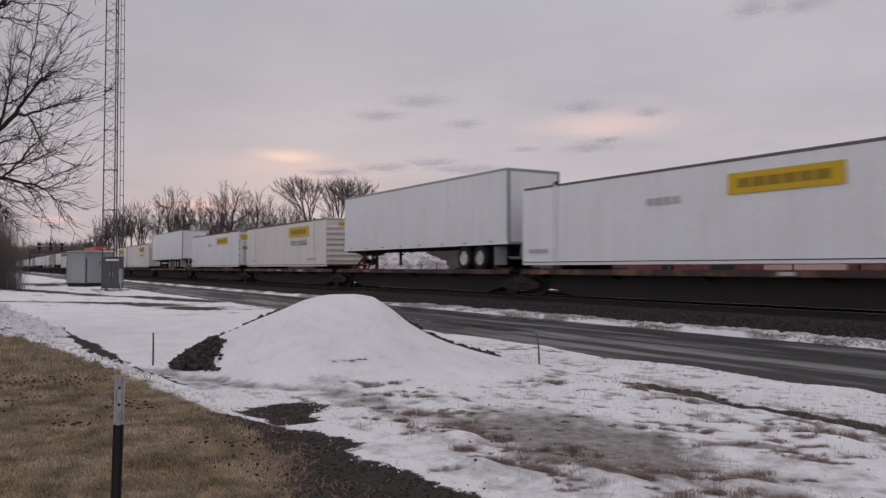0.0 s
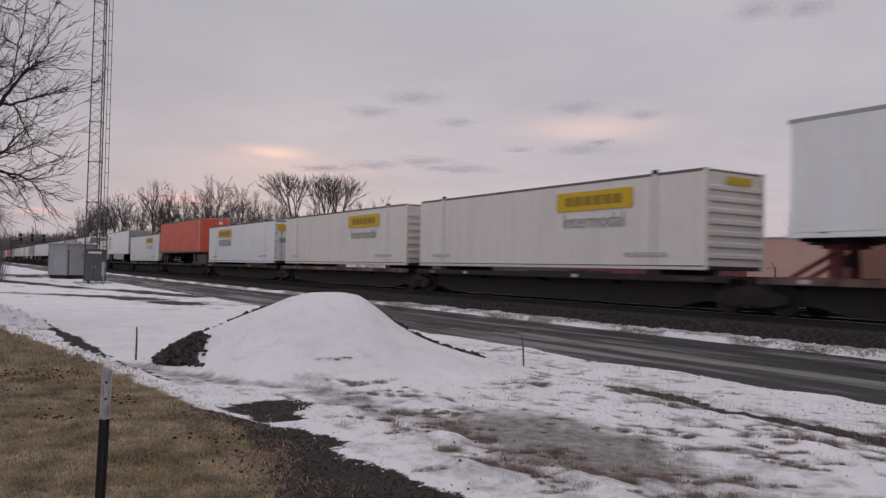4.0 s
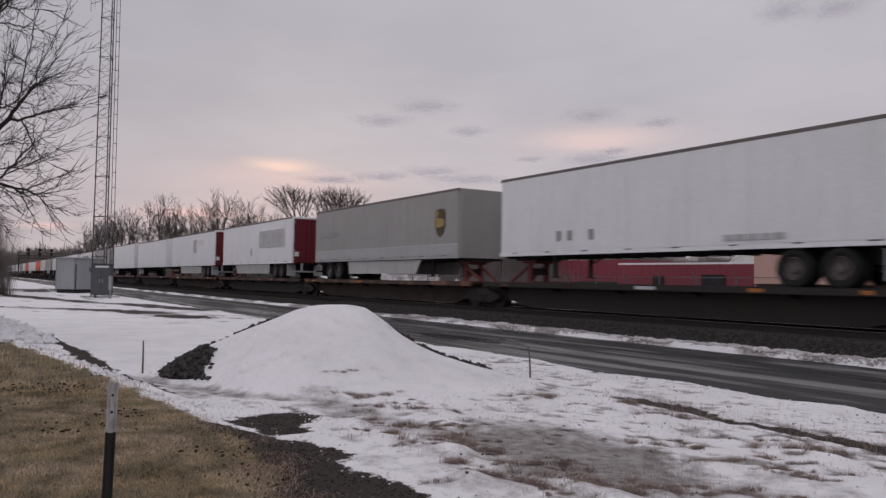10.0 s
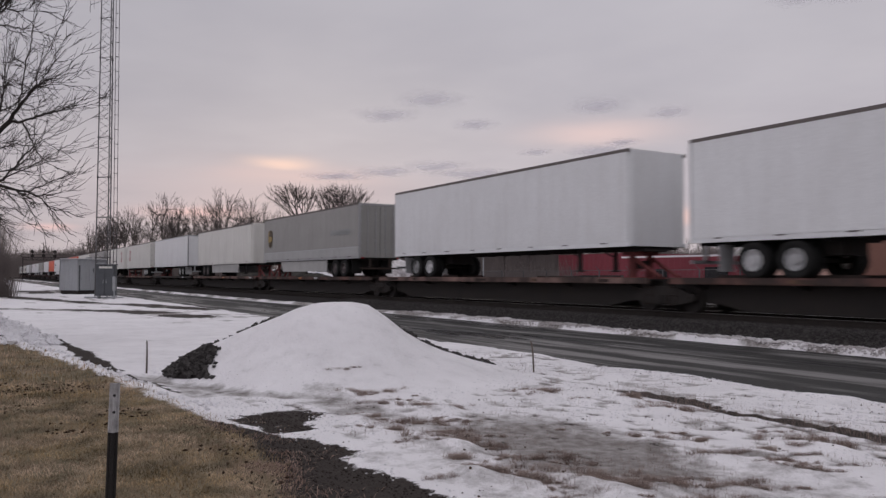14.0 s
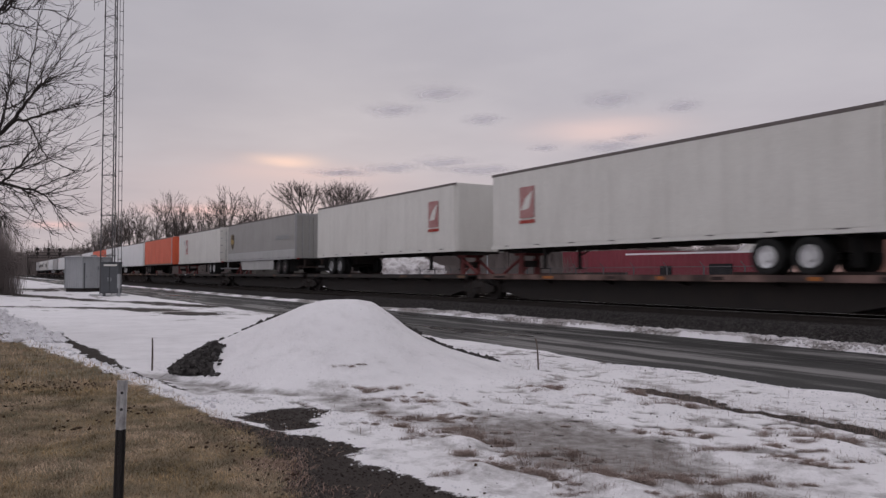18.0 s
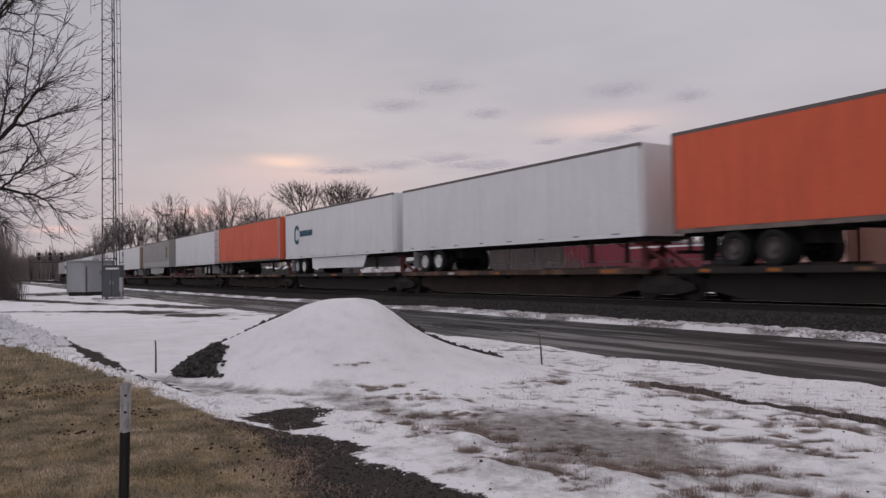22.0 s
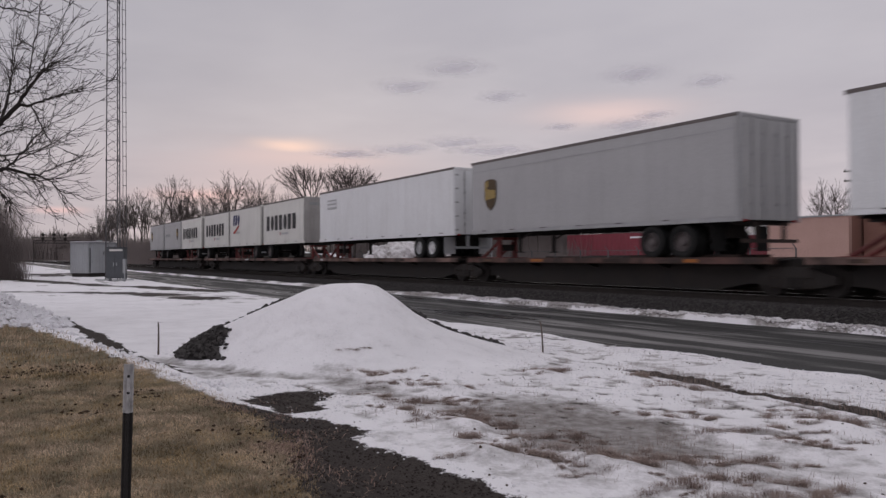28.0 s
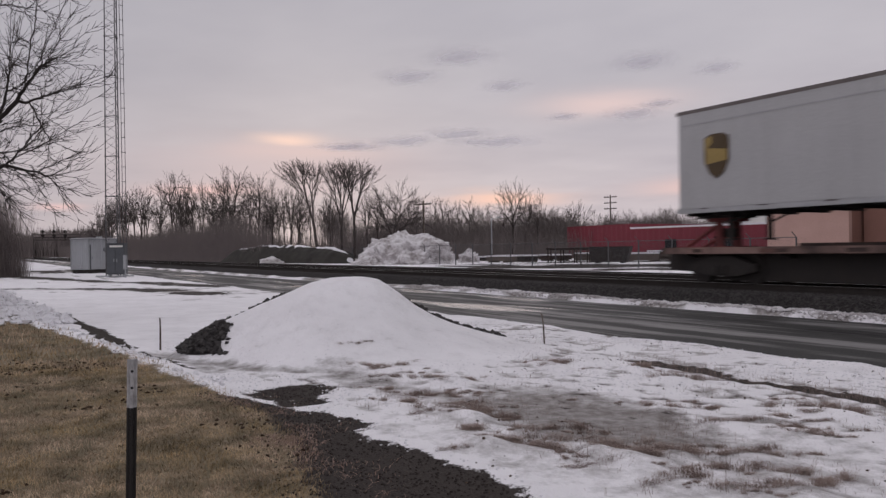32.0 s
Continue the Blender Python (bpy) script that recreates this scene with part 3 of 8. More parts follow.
def land(x, y):
    """Height of the ground."""
    z = (rough_noise(x, y, 0.35, 3) - 0.5) * 0.10 + (rough_noise(x, y, 2.2, 9, 3) - 0.5) * 0.035
    near = ROAD_NEAR + (rough_noise(x, y * 0 + 1, 0.5, 5) - 0.5) * 0.7
    far = ROAD_FAR + (rough_noise(x, y * 0 + 7, 0.6, 6) - 0.5) * 0.4
    on_road = ease(near - 0.25, near + 0.05, y) * (1 - ease(far - 0.05, far + 0.2, y))
    z = z + 0.05
    z = z * (1 - on_road) - 0.10 * on_road
    strip = ease(far, far + 0.2, y) * (1 - ease(16.75, 16.95, y))
    z = z + strip * (0.02 + 0.12 * rough_noise(x, y, 2.5, 12, 3))
    z = z + 0.40 * ease(16.75, 17.75, y) * (1 - ease(17.8, 18.1, y)) + 0.40 * ease(17.8, 18.1, y) - 0.04 * ease(16.8, 17.6, y)
    bed = ease(17.2, 17.8, y) * (1 - ease(25.2, 26.2, y))
    z = z * (1 - bed * 0.85) + bed * 0.85 * 0.42
    z = z - 0.12 * ease(26, 29, y)
    lawn = 1 - ease(-0.15, 0.5, y - lawn_edge(x))
    z = z + 0.05 * lawn * ease(-40, -20, x)
    bank = ease(-46, -36, x) * (1 - ease(-23, -19.5, x)) * np.exp(-((y - lawn_edge(x) - 0.3) / 0.75) ** 2)
    z = z + bank * (0.15 + 0.75 * rough_noise(x, y, 1.3, 22, 3) * (0.4 + 0.6 * (1 - ease(0.0, 1.0, y - 0.0))))
    edge = np.exp(-((y - lawn_edge(x) - 0.15) / 0.18) ** 2) * ease(-24, -20, x) * (1 - ease(-12, -9.5, x))
    z = z + edge * 0.12 * rough_noise(x, y, 2.5, 25, 3)
    for tx, ty in TUFTS:
        z = z + 0.04 * np.exp(-(((x - tx - 0.10) / 0.22) ** 2 + ((y - ty + 0.16) / 0.16) ** 2))
    hp = pile_height(x, y)[0]
    _, soil, _, wet = covers(x, y)
    z = z - 0.022 * ease(0.25, 0.6, np.maximum(soil, wet)) * ease(2.0, 2.6, y) * (1 - ease(10.0, 10.6, y)) * ease(-16, -14, x)
    return z * (1 - np.clip(hp * 2, 0, 0.9)) + hp


def wisps(x, y):
    """Where thin dead grass pokes through the snow between heap and road."""
    place = ease(-12.5, -10.5, x) * (1 - ease(-2.4, -1.6, x)) * ease(3.4, 4.2, y) * (1 - ease(8.6, 9.6, y))
    return ease(0.60, 0.68, rough_noise(x * 0.75, y * 1.25, 2.6, 311, 5)) * place * (1 - ease(0.01, 0.05, pile_height(x, y)[0]))


def covers(x, y):
    """Weights of lawn, dark earth, gravel and slush."""
    wob = (rough_noise(x, y, 1.1, 41) - 0.5) * 0.7
    d = y - lawn_edge(x) + wob * 0.5
    lawn = 1 - ease(-0.25, 0.25, d)
    e = np.minimum(y - lawn_edge(x) + 0.25, earth_edge(x) - y + wob * 0.9)
    earth = ease(-0.22, 0.26, e) * ease(-9.6, -9.0, x)
    island = 1 - ease(0.25, 1.55, np.hypot((x + 8.75) / 0.50, (y - 3.2) / 0.62) + wob * 1.6)
    island = np.maximum(island, 0.9 - 0.9 * ease(0.3, 1.4, np.hypot((x + 8.1) / 0.28, (y - 2.98) / 0.34) + wob * 1.5))
    earth = np.maximum(earth, island)
    thin = np.exp(-((y - np.interp(x, [-30, -22.1, -19.5, -17.7, -15.6, -13.6, -12.5, -11], [1.25, 1.74, 1.87, 2.02, 2.06, 2.12, 2.30, 2.5]) + wob * 0.35) / 0.19) ** 2) * ease(-30, -24, x) * (1 - ease(-12, -11, x))
    ditch = np.exp(-((y - np.interp(x, [-8.6, -8.1, -7, -6.2, -5.6, -5, -4.6, 0], [8.05, 8.12, 8.15, 8.01, 8.1, 8.06, 7.98, 7.7]) + wob * 0.2) / 0.18) ** 2) * ease(-8.9, -8.0, x)
    specks = ease(0.56, 0.64, rough_noise(x * 0.8, y * 1.3, 5.5, 61, 4)) * ease(0.34, 0.50, rough_noise(x, y, 0.35, 66, 3)) * (1 - ease(10.2, 10.8, y)) * ease(2.6, 3.4, y) * ease(-16, -13, x)
    hp, r, dx, dy = pile_height(x, y)
    specks = specks * (1 - ease(0.01, 0.04, hp))
    earth = np.maximum(earth, np.maximum(np.maximum(1.2 * thin * ease(0.28, 0.42, rough_noise(x, y, 1.9, 97, 3)), 1.25 * ditch * ease(0.24, 0.40, rough_noise(x, y, 2.2, 99, 4))), 0.38 * specks))
    yard = ease(27.5, 29.0, y) * (1 - ease(90, 120, y)) * ease(-66, -60, x + 0.35 * (y - 38)) * ease(0.40, 0.50, rough_noise(x, y, 0.16, 261, 5))
    earth = np.maximum(earth, 0.75 * yard)
    # snow under the woods is coloured as earth for the gloom of the brush
    floor = np.maximum(ease(62, 76, y) * ease(-150, -130, x), ease(30.5, 33.5, y + wob) * (1 - ease(60, 75, y)) * (1 - ease(-98, -90, x)))
    earth = np.maximum(earth, floor * ease(0.30, 0.48, rough_noise(x, y, 0.22, 271, 4)))
    gravel = ease(16.85, 17.02, y + wob * 0.25) * (1 - ease(25.4, 26.4, y + wob - 4.5 * ease(-58, -50, x)))
    back = (dx * PILE_AHEAD[0] + dy * PILE_AHEAD[1])
    side = dx * 0.389 + dy * 0.918
    bare = ease(0.24, 0.34, back + wob * 0.25 + 0.15 * ease(0.0, 1.0, side) + 0.10 * ease(0.2, 1.0, -side)) * ease(0.85, 1.15, r) * ease(0.36, 0.46, rough_noise(x, y, 5.0, 91, 3) + 0.12 * ease(1.2, 2.0, r))
    foot = 1 - ease(-2.02, -1.84, side + wob * 0.35)
    foot = foot * ease(0.30, 0.42, rough_noise(x, y, 4.0, 93, 3) + 0.25 * (1 - ease(-2.5, -2.0, side)))
    strip = ease(0.44, 0.56, rough_noise(x, y, 2.2, 191, 5)) * ease(16.2, 16.4, y) * (1 - ease(16.9, 17.0, y))
    grit = 0.9 * strip
    foot = foot * (1 - ease(0.44, 0.54, hp + wob * 0.2))
    gravel = np.maximum(gravel, np.maximum(bare, foot) * (hp > 0.05))
    slush = 0.95 * (1 - ease(0.6, 1.5, np.hypot((x + 5.9) / 1.65, (y - 4.98) / 0.82) + wob * 0.9))
    slush = np.maximum(slush, 0.36 * (1 - ease(0.6, 1.3, np.hypot((x + 5.6) / 3.0, (y - 4.3) / 1.2) + wob * 0.8)))
    slush = np.maximum(slush, 0.62 * (1 - ease(0.5, 1.3, np.hypot((x + 7.5) / 1.1, (y - 4.4) / 0.38) + wob)))
    slush = np.maximum(slush, 0.47 * (1 - ease(0.5, 1.3, np.hypot((x + 3.9) / 1.2, (y - 5.0) / 1.5) + wob * 0.9)))
    apron = np.exp(-((y - np.interp(x, [-13.8, -12.8, -11.9, -10.7, -10.2, -9.7, -8.7, -7.7], [2.35, 2.6, 2.95, 3.25, 3.6, 4.05, 4.3, 4.5]) + wob * 0.25) / 0.26) ** 2) * ease(-14.2, -13.4, x) * (1 - ease(-8.4, -7.4, x))
    slush = np.maximum(slush, 0.68 * apron)
    slush = np.maximum(slush, np.maximum(0.7 * specks, grit))
    slush = np.maximum(slush, 0.5 * wisps(x, y))
    blots = ease(0.61, 0.68, rough_noise(x, y, 1.0, 161, 5)) * ease(0.40, 0.55, rough_noise(x, y, 0.2, 166, 3)) * (1 - ease(-18, -15, x)) * ease(2.2, 3.2, y - lawn_edge(x)) * (1 - ease(10.4, 11.0, y))
    slush = np.maximum(slush, 0.6 * blots)
    slush = np.maximum(slush, 0.52 * (1 - ease(0.5, 1.2, np.hypot((x + 9.1) / 1.6, (y - 4.0) / 0.42) + wob)))
    slush = np.maximum(slush, 0.55 * (1 - ease(0.5, 1.2, np.hypot((x + 11.6) / 1.2, (y - 2.75) / 0.3) + wob)))
    lanes = np.exp(-((y - np.interp(x, [-46, -44.5, -39.7, -36, -31.7, -29], [0.6, 1.3, 5.28, 6.89, 7.63, 7.9]) + wob) / 1.0) ** 2) * ease(-47, -43, x) * (1 - ease(-33, -29, x))
    lanes = lanes + np.exp(-((y - np.interp(x, [-75, -69.7, -58, -50.8, -47.5, -38.2], [0.6, 1.93, 4.56, 6.29, 8.15, 9.75]) + wob) / 0.9) ** 2) * ease(-76, -70, x) * (1 - ease(-40, -36, x)) + 0.8 * np.exp(-((x + 88) / 9.0) ** 2)
    lanes = lanes * ease(-2.0, 1.0, y) * (1 - ease(10.5, 11.2, y))
    slush = np.maximum(slush, np.clip(lanes * (0.35 + 1.1 * rough_noise(x, y, 0.7, 71)), 0, 1))
    earth = np.maximum(earth, np.clip(lanes * 1.4 * ease(0.34, 0.52, rough_noise(x, y, 0.55, 77)), 0, 0.85))
    return lawn, earth, gravel, slush


def steps(a, b, first, grow, cap=1e9):
    out, d = [a], first
    while out[-1] < b:
        out.append(out[-1] + d)
        d = min(d * grow, cap)
    return out


def build_ground():
    xs = [-v for v in steps(15.0, 3000, 0.11, 1.045)][::-1] + list(np.arange(-14.9, -1.9, 0.075)) + steps(-1.85, 3000, 0.12, 1.12)
    ys = [-v for v in steps(-1.2, 3000, 0.1, 1.12)][::-1] + list(np.arange(1.28, 9.0, 0.07)) + list(np.arange(9.05, 17.9, 0.11)) + steps(18.0, 3000, 0.22, 1.07)
    X, Y = np.meshgrid(np.array(xs), np.array(ys))
    Z = land(X, Y)
    ny, nx = X.shape
    verts = np.stack([X, Y, Z], -1).reshape(-1, 3)
    i = np.arange(nx * ny).reshape(ny, nx)
    faces = np.stack([i[:-1, :-1], i[:-1, 1:], i[1:, 1:], i[1:, :-1]], -1).reshape(-1, 4)
    me = mesh_from("ground", verts.tolist(), faces.tolist(), GROUND, True)
    lawn, earth, gravel, slush = covers(X, Y)
    col = np.stack([lawn, earth, gravel, np.ones_like(lawn)], -1).reshape(-1).astype(np.float32)
    me.attributes.new("cover", "FLOAT_COLOR", "POINT").data.foreach_set("color", col)
    me.attributes.new("slush", "FLOAT", "POINT").data.foreach_set("value", slush.reshape(-1).astype(np.float32))
    tagged(new("ground", me), "snowy ground with dry lawn, dark earth and a snow-covered gravel heap", "ground", kind="structure")


build_ground()


def build_road():
    bm = bmesh.new()
    xs = [-3000, -900, -400, -200, -120, -80, -60] + list(np.arange(-50, 6, 1.0)) + [10, 30, 80, 200, 600, 3000]
    rows = []
    for x in xs:
        rows.append([bm.verts.new((x, y, -0.012 + 0.012 * math.sin(y * 2.1 + x * 0.05))) for y in np.linspace(ROAD_NEAR - 1.2, ROAD_FAR + 0.9, 15)])
    for a, b in zip(rows, rows[1:]):
        for k in range(14):
            bm.faces.new((a[k], b[k], b[k + 1], a[k + 1]))
    ob = part("road", bm, ROAD, None, smooth=True)
    tagged(ob, "wet dark asphalt road with slush streaks and puddles beside the railway", "road", kind="structure")


build_road()


def rail_mesh(x0, x1):
    bm = bmesh.new()
    prof = [(-0.07, 0), (0.07, 0), (0.07, 0.012), (0.012, 0.03), (0.012, 0.135), (0.036, 0.145), (0.036, 0.178), (0.028, 0.185), (-0.028, 0.185), (-0.036, 0.178), (-0.036, 0.145), (-0.012, 0.135), (-0.012, 0.03), (-0.07, 0.012)]
    a = [bm.verts.new((x0, y, z)) for y, z in prof]
    b = [bm.verts.new((x1, y, z)) for y, z in prof]
    for k in range(len(prof)):
        bm.faces.new((a[k], a[(k + 1) % len(prof)], b[(k + 1) % len(prof)], b[k]))
    bm.faces.new(a)
    bm.faces.new(b[::-1])
    return bm


def build_track(y, near):
    t = thing("railway_track", pose(0, y, 0.455), "railway track of worn steel rails on dark sleepers in ballast", "railway track", "railway tracks", "structure")
    for s in (-1, 1):
        r = part("rail", rail_mesh(-820, 1200), RAIL_RUST, t)
        r.location = (0, s * 0.7525, -0.01)
        part("running_band", made(box, -820, 1200, -0.026, 0.026, 0.1835, 0.1875), RAIL_TOP, r, "bright worn running surface")
    bm = bmesh.new()
    soft_box(bm, -0.115, 0.115, -1.3, 1.3, -0.12, 0.0, 0.012)
    me = finish(bm, "sleeper")
    me.materials.append(TIE)
    rnd = random.Random(int(y))
    first, last = (-62, 12) if near else (-40, 0)
    for i in range(int(first / 0.52), int(last / 0.52)):
        ob = part("sleeper", me, TIE, t)
        ob.location, ob.rotation_euler = (i * 0.52 + rnd.uniform(-0.03, 0.03), rnd.uniform(-0.04, 0.04), -0.01), (0, 0, rnd.uniform(-0.02, 0.02))
    bm = bmesh.new()
    for i in list(range(-600, int(first / 0.52))) + list(range(int(last / 0.52), 120)):
        box(bm, i * 0.52 - 0.115, i * 0.52 + 0.115, -1.3, 1.3, -0.13, -0.012)
    tagged(part("far_sleepers", bm, TIE, t), "dark sleepers running off into the distance", kind="stuff")


build_track(TRACK_Y, True)
build_track(TRACK2_Y, False)


def pebble(rnd, r):
    """A small angular stone: vertices and faces."""
    v = [Vector(p) for p in ((1, 0, 0), (-1, 0, 0), (0, 1, 0), (0, -1, 0), (0, 0, 1), (0, 0, -1))]
    v = [p * r * rnd.uniform(0.6, 1.25) for p in v]
    q = Euler((rnd.uniform(0, 6), rnd.uniform(0, 6), rnd.uniform(0, 6))).to_matrix()
    f = ((0, 2, 4), (2, 1, 4), (1, 3, 4), (3, 0, 4), (2, 0, 5), (1, 2, 5), (3, 1, 5), (0, 3, 5))
    return [q @ p for p in v], f


def scatter(name, spots, size, material, label, category, seed):
    rnd = random.Random(seed)
    verts, faces = [], []
    for x, y, z in spots:
        r = rnd.uniform(*size)
        v, f = pebble(rnd, r)
        n = len(verts)
        verts += [(x + p.x, y + p.y, z + p.z * 0.75 + r * 0.25) for p in v]
        faces += [tuple(n + k for k in g) for g in f]
    tagged(new(name, mesh_from(name, verts, faces, material)), label, category, kind="stuff")


def sample(n, x0, x1, y0, y1, seed, weight):
    """Random spots kept by a weight between 0 and 1, with their height on the land."""
    g = np.random.default_rng(seed)
    x, y = g.uniform(x0, x1, n), g.uniform(y0, y1, n)
    keep = g.uniform(0, 1, n) < weight(x, y)
    x, y = x[keep], y[keep]
    return np.stack([x, y, land(x, y)], 1)


scatter("track_ballast", sample(60000, -40, 3, 17.0, 18.6, 1, lambda x, y: 0.9 * covers(x, y)[2]), (0.02, 0.05), STONE, "dark crushed stone ballast along the railway track", "ballast", 1)
scatter("heap_gravel", sample(60000, -16.2, -8.5, 1.8, 9.6, 2, lambda x, y: np.where(y < 15, covers(x, y)[2], 0)), (0.02, 0.085), STONE, "dark gravel showing through the snow on the heap", "gravel", 2)
scatter("earth_clods", sample(26000, -10, -2.2, 1.2, 4.2, 3, lambda x, y: 0.3 * ease(0.5, 0.7, covers(x, y)[1])), (0.006, 0.016), CLOD, "dark clods of bare earth beside the lawn", "earth", 3)
scatter("slush_lumps", sample(9000, -30, 2, 16.4, 16.95, 4, lambda x, y: x * 0 + 0.6), (0.02, 0.06), SNOW_DIRTY, "broken lumps of dirty snow between road and track", "snow", 4)
scatter("bank_lumps", sample(5200, -40, -20, -0.6, 1.8, 5, lambda x, y: np.exp(-((y - lawn_edge(x) - 0.35) / 0.6) ** 2)), (0.04, 0.17), SNOW, "lumpy ploughed snow bank at the lawn's edge", "snow", 5)
scatter("edge_lumps", sample(9000, -24, -9.5, 0.2, 3.0, 6, lambda x, y: 0.7 * np.exp(-((y - lawn_edge(x) - 0.28) / 0.16) ** 2) * ease(0.38, 0.55, rough_noise(x, y, 1.5, 211, 3))), (0.015, 0.06), SNOW, "crumbling edge of snow along the lawn", "snow", 6)


def blades(name, spots, height, material, label, category, seed, lean=0.5, width=0.006):
    rnd = random.Random(seed)
    verts, faces = [], []
    for x, y, z in spots:
        h, a, k = rnd.uniform(*height), rnd.uniform(0, math.tau), rnd.uniform(-lean, lean)
        c, s, w = math.cos(a), math.sin(a), width * rnd.uniform(0.6, 1.4)
        n = len(verts)
        mx, my, f = x + c * k * h * 0.4, y + s * k * h * 0.4, w * 0.7
        verts += [(x - s * w, y + c * w, z - 0.01), (x + s * w, y - c * w, z - 0.01), (mx + s * f, my - c * f, z + h * 0.65), (mx - s * f, my + c * f, z + h * 0.65), (x + c * k * h * 1.2, y + s * k * h * 1.2, z + h)]
        faces += [(n, n + 1, n + 2, n + 3), (n + 3, n + 2, n + 4)]
    tagged(new(name, mesh_from(name, verts, faces, material)), label, category, kind="stuff")


blades("lawn_grass", sample(260000, -13, -2.0, -2.6, 2.7, 11, lambda x, y: covers(x, y)[0] * np.clip(1.5 - np.hypot(x, y) / 11, 0.15, 1)), (0.010, 0.040), BLADE, "short dry brown lawn grass", "grass", 11, 2.4, 0.0022)
blades("lawn_grass_far", sample(30000, -26, -11, -4.5, 2.3, 12, lambda x, y: covers(x, y)[0]), (0.03, 0.08), BLADE, "short dry brown lawn grass further off", "grass", 12, 1.1, 0.005)
blades("verge_weeds", sample(110000, -14, -1.5, 2.8, 10.6, 13, lambda x, y: np.clip(covers(x, y)[1] * 0.5 + covers(x, y)[3] * 0.35 * ease(0.5, 0.6, rough_noise(x, y, 2.4, 201, 3)), 0, 0.4) * (y > 3.4) * 0.7 + 0.25 * wisps(x, y)), (0.015, 0.065), STEM, "thin dead weeds poking through the snow", "weeds", 13, 1.3, 0.0016)
blades("ditch_weeds", sample(4000, -9, -2, 7.4, 8.8, 14, lambda x, y: np.clip(covers(x, y)[1], 0, 1)), (0.03, 0.10), STEM, "thin dead weeds along a shallow ditch", "weeds", 14, 1.0, 0.0018)


def litter(name, spots, size, material, label, category, seed):
    """Flat curled dead leaves lying about."""
    rnd = random.Random(seed)
    verts, faces = [], []
    for x, y, z in spots:
        r, a = rnd.uniform(*size), rnd.uniform(0, math.tau)
        c, s = math.cos(a) * r, math.sin(a) * r
        n = len(verts)
        verts += [(x + c, y + s, z + 0.035), (x - s * 0.6, y + c * 0.6, z + 0.05), (x - c, y - s, z + 0.03), (x + s * 0.6, y - c * 0.6, z + 0.045), (x, y, z + 0.025)]
        faces += [(n, n + 1, n + 4), (n + 1, n + 2, n + 4), (n + 2, n + 3, n + 4), (n + 3, n, n + 4)]
    tagged(new(name, mesh_from(name, verts, faces, material)), label, category, kind="stuff")


blades("straw", sample(110000, -10, -2.0, 1.0, 3.2, 15, lambda x, y: (0.12 + 0.85 * np.exp(-(((x + 6.9) / 0.75) ** 2 + ((y - 2.15) / 0.35) ** 2))) * np.clip(covers(x, y)[1], 0, 1) * np.clip(1.1 - (y - lawn_edge(x)) / 0.75, 0, 1) * ease(0.42, 0.6, rough_noise(x, y, 2.2, 185, 3))), (0.010, 0.032), STRAW, "reddish dead straw lying on the bare earth", "grass", 15, 4.5, 0.0026)
scatter("snow_crumbs", sample(26000, -15, -2, 2.6, 10.8, 18, lambda x, y: np.clip(rough_noise(x, y, 0.8, 83, 3) * 2.2 - 0.75, 0, 1) * (1 - covers(x, y)[0]) * (1 - covers(x, y)[1]) * (1 - 0.9 * ease(0.02, 0.08, pile_height(x, y)[0])) * (1 - ease(0.1, 0.3, covers(x, y)[3]))), (0.006, 0.018), SNOW, "crumbs of refrozen snow", "snow", 18)
scatter("snow_debris", sample(60000, -15, -2, 2.9, 10.6, 19, lambda x, y: np.clip(rough_noise(x, y, 1.3, 87, 4) * 3.2 - 1.55, 0, 1) * 0.2 * np.clip(rough_noise(x, y, 5.0, 88, 3) * 4 - 1.9, 0, 1) * (1 - ease(0.01, 0.04, pile_height(x, y)[0]))), (0.005, 0.018), LEAF, "dark bits of earth and leaf on the snow", "debris", 19)
litter("dead_leaves", sample(3400, -14, -2.2, -2.5, 2.6, 17, lambda x, y: covers(x, y)[0] * 0.7 * ease(0.5, 0.62, rough_noise(x, y, 0.9, 181, 3))), (0.010, 0.036), LEAF, "dark dead leaves scattered on the dry lawn", "leaves", 17)


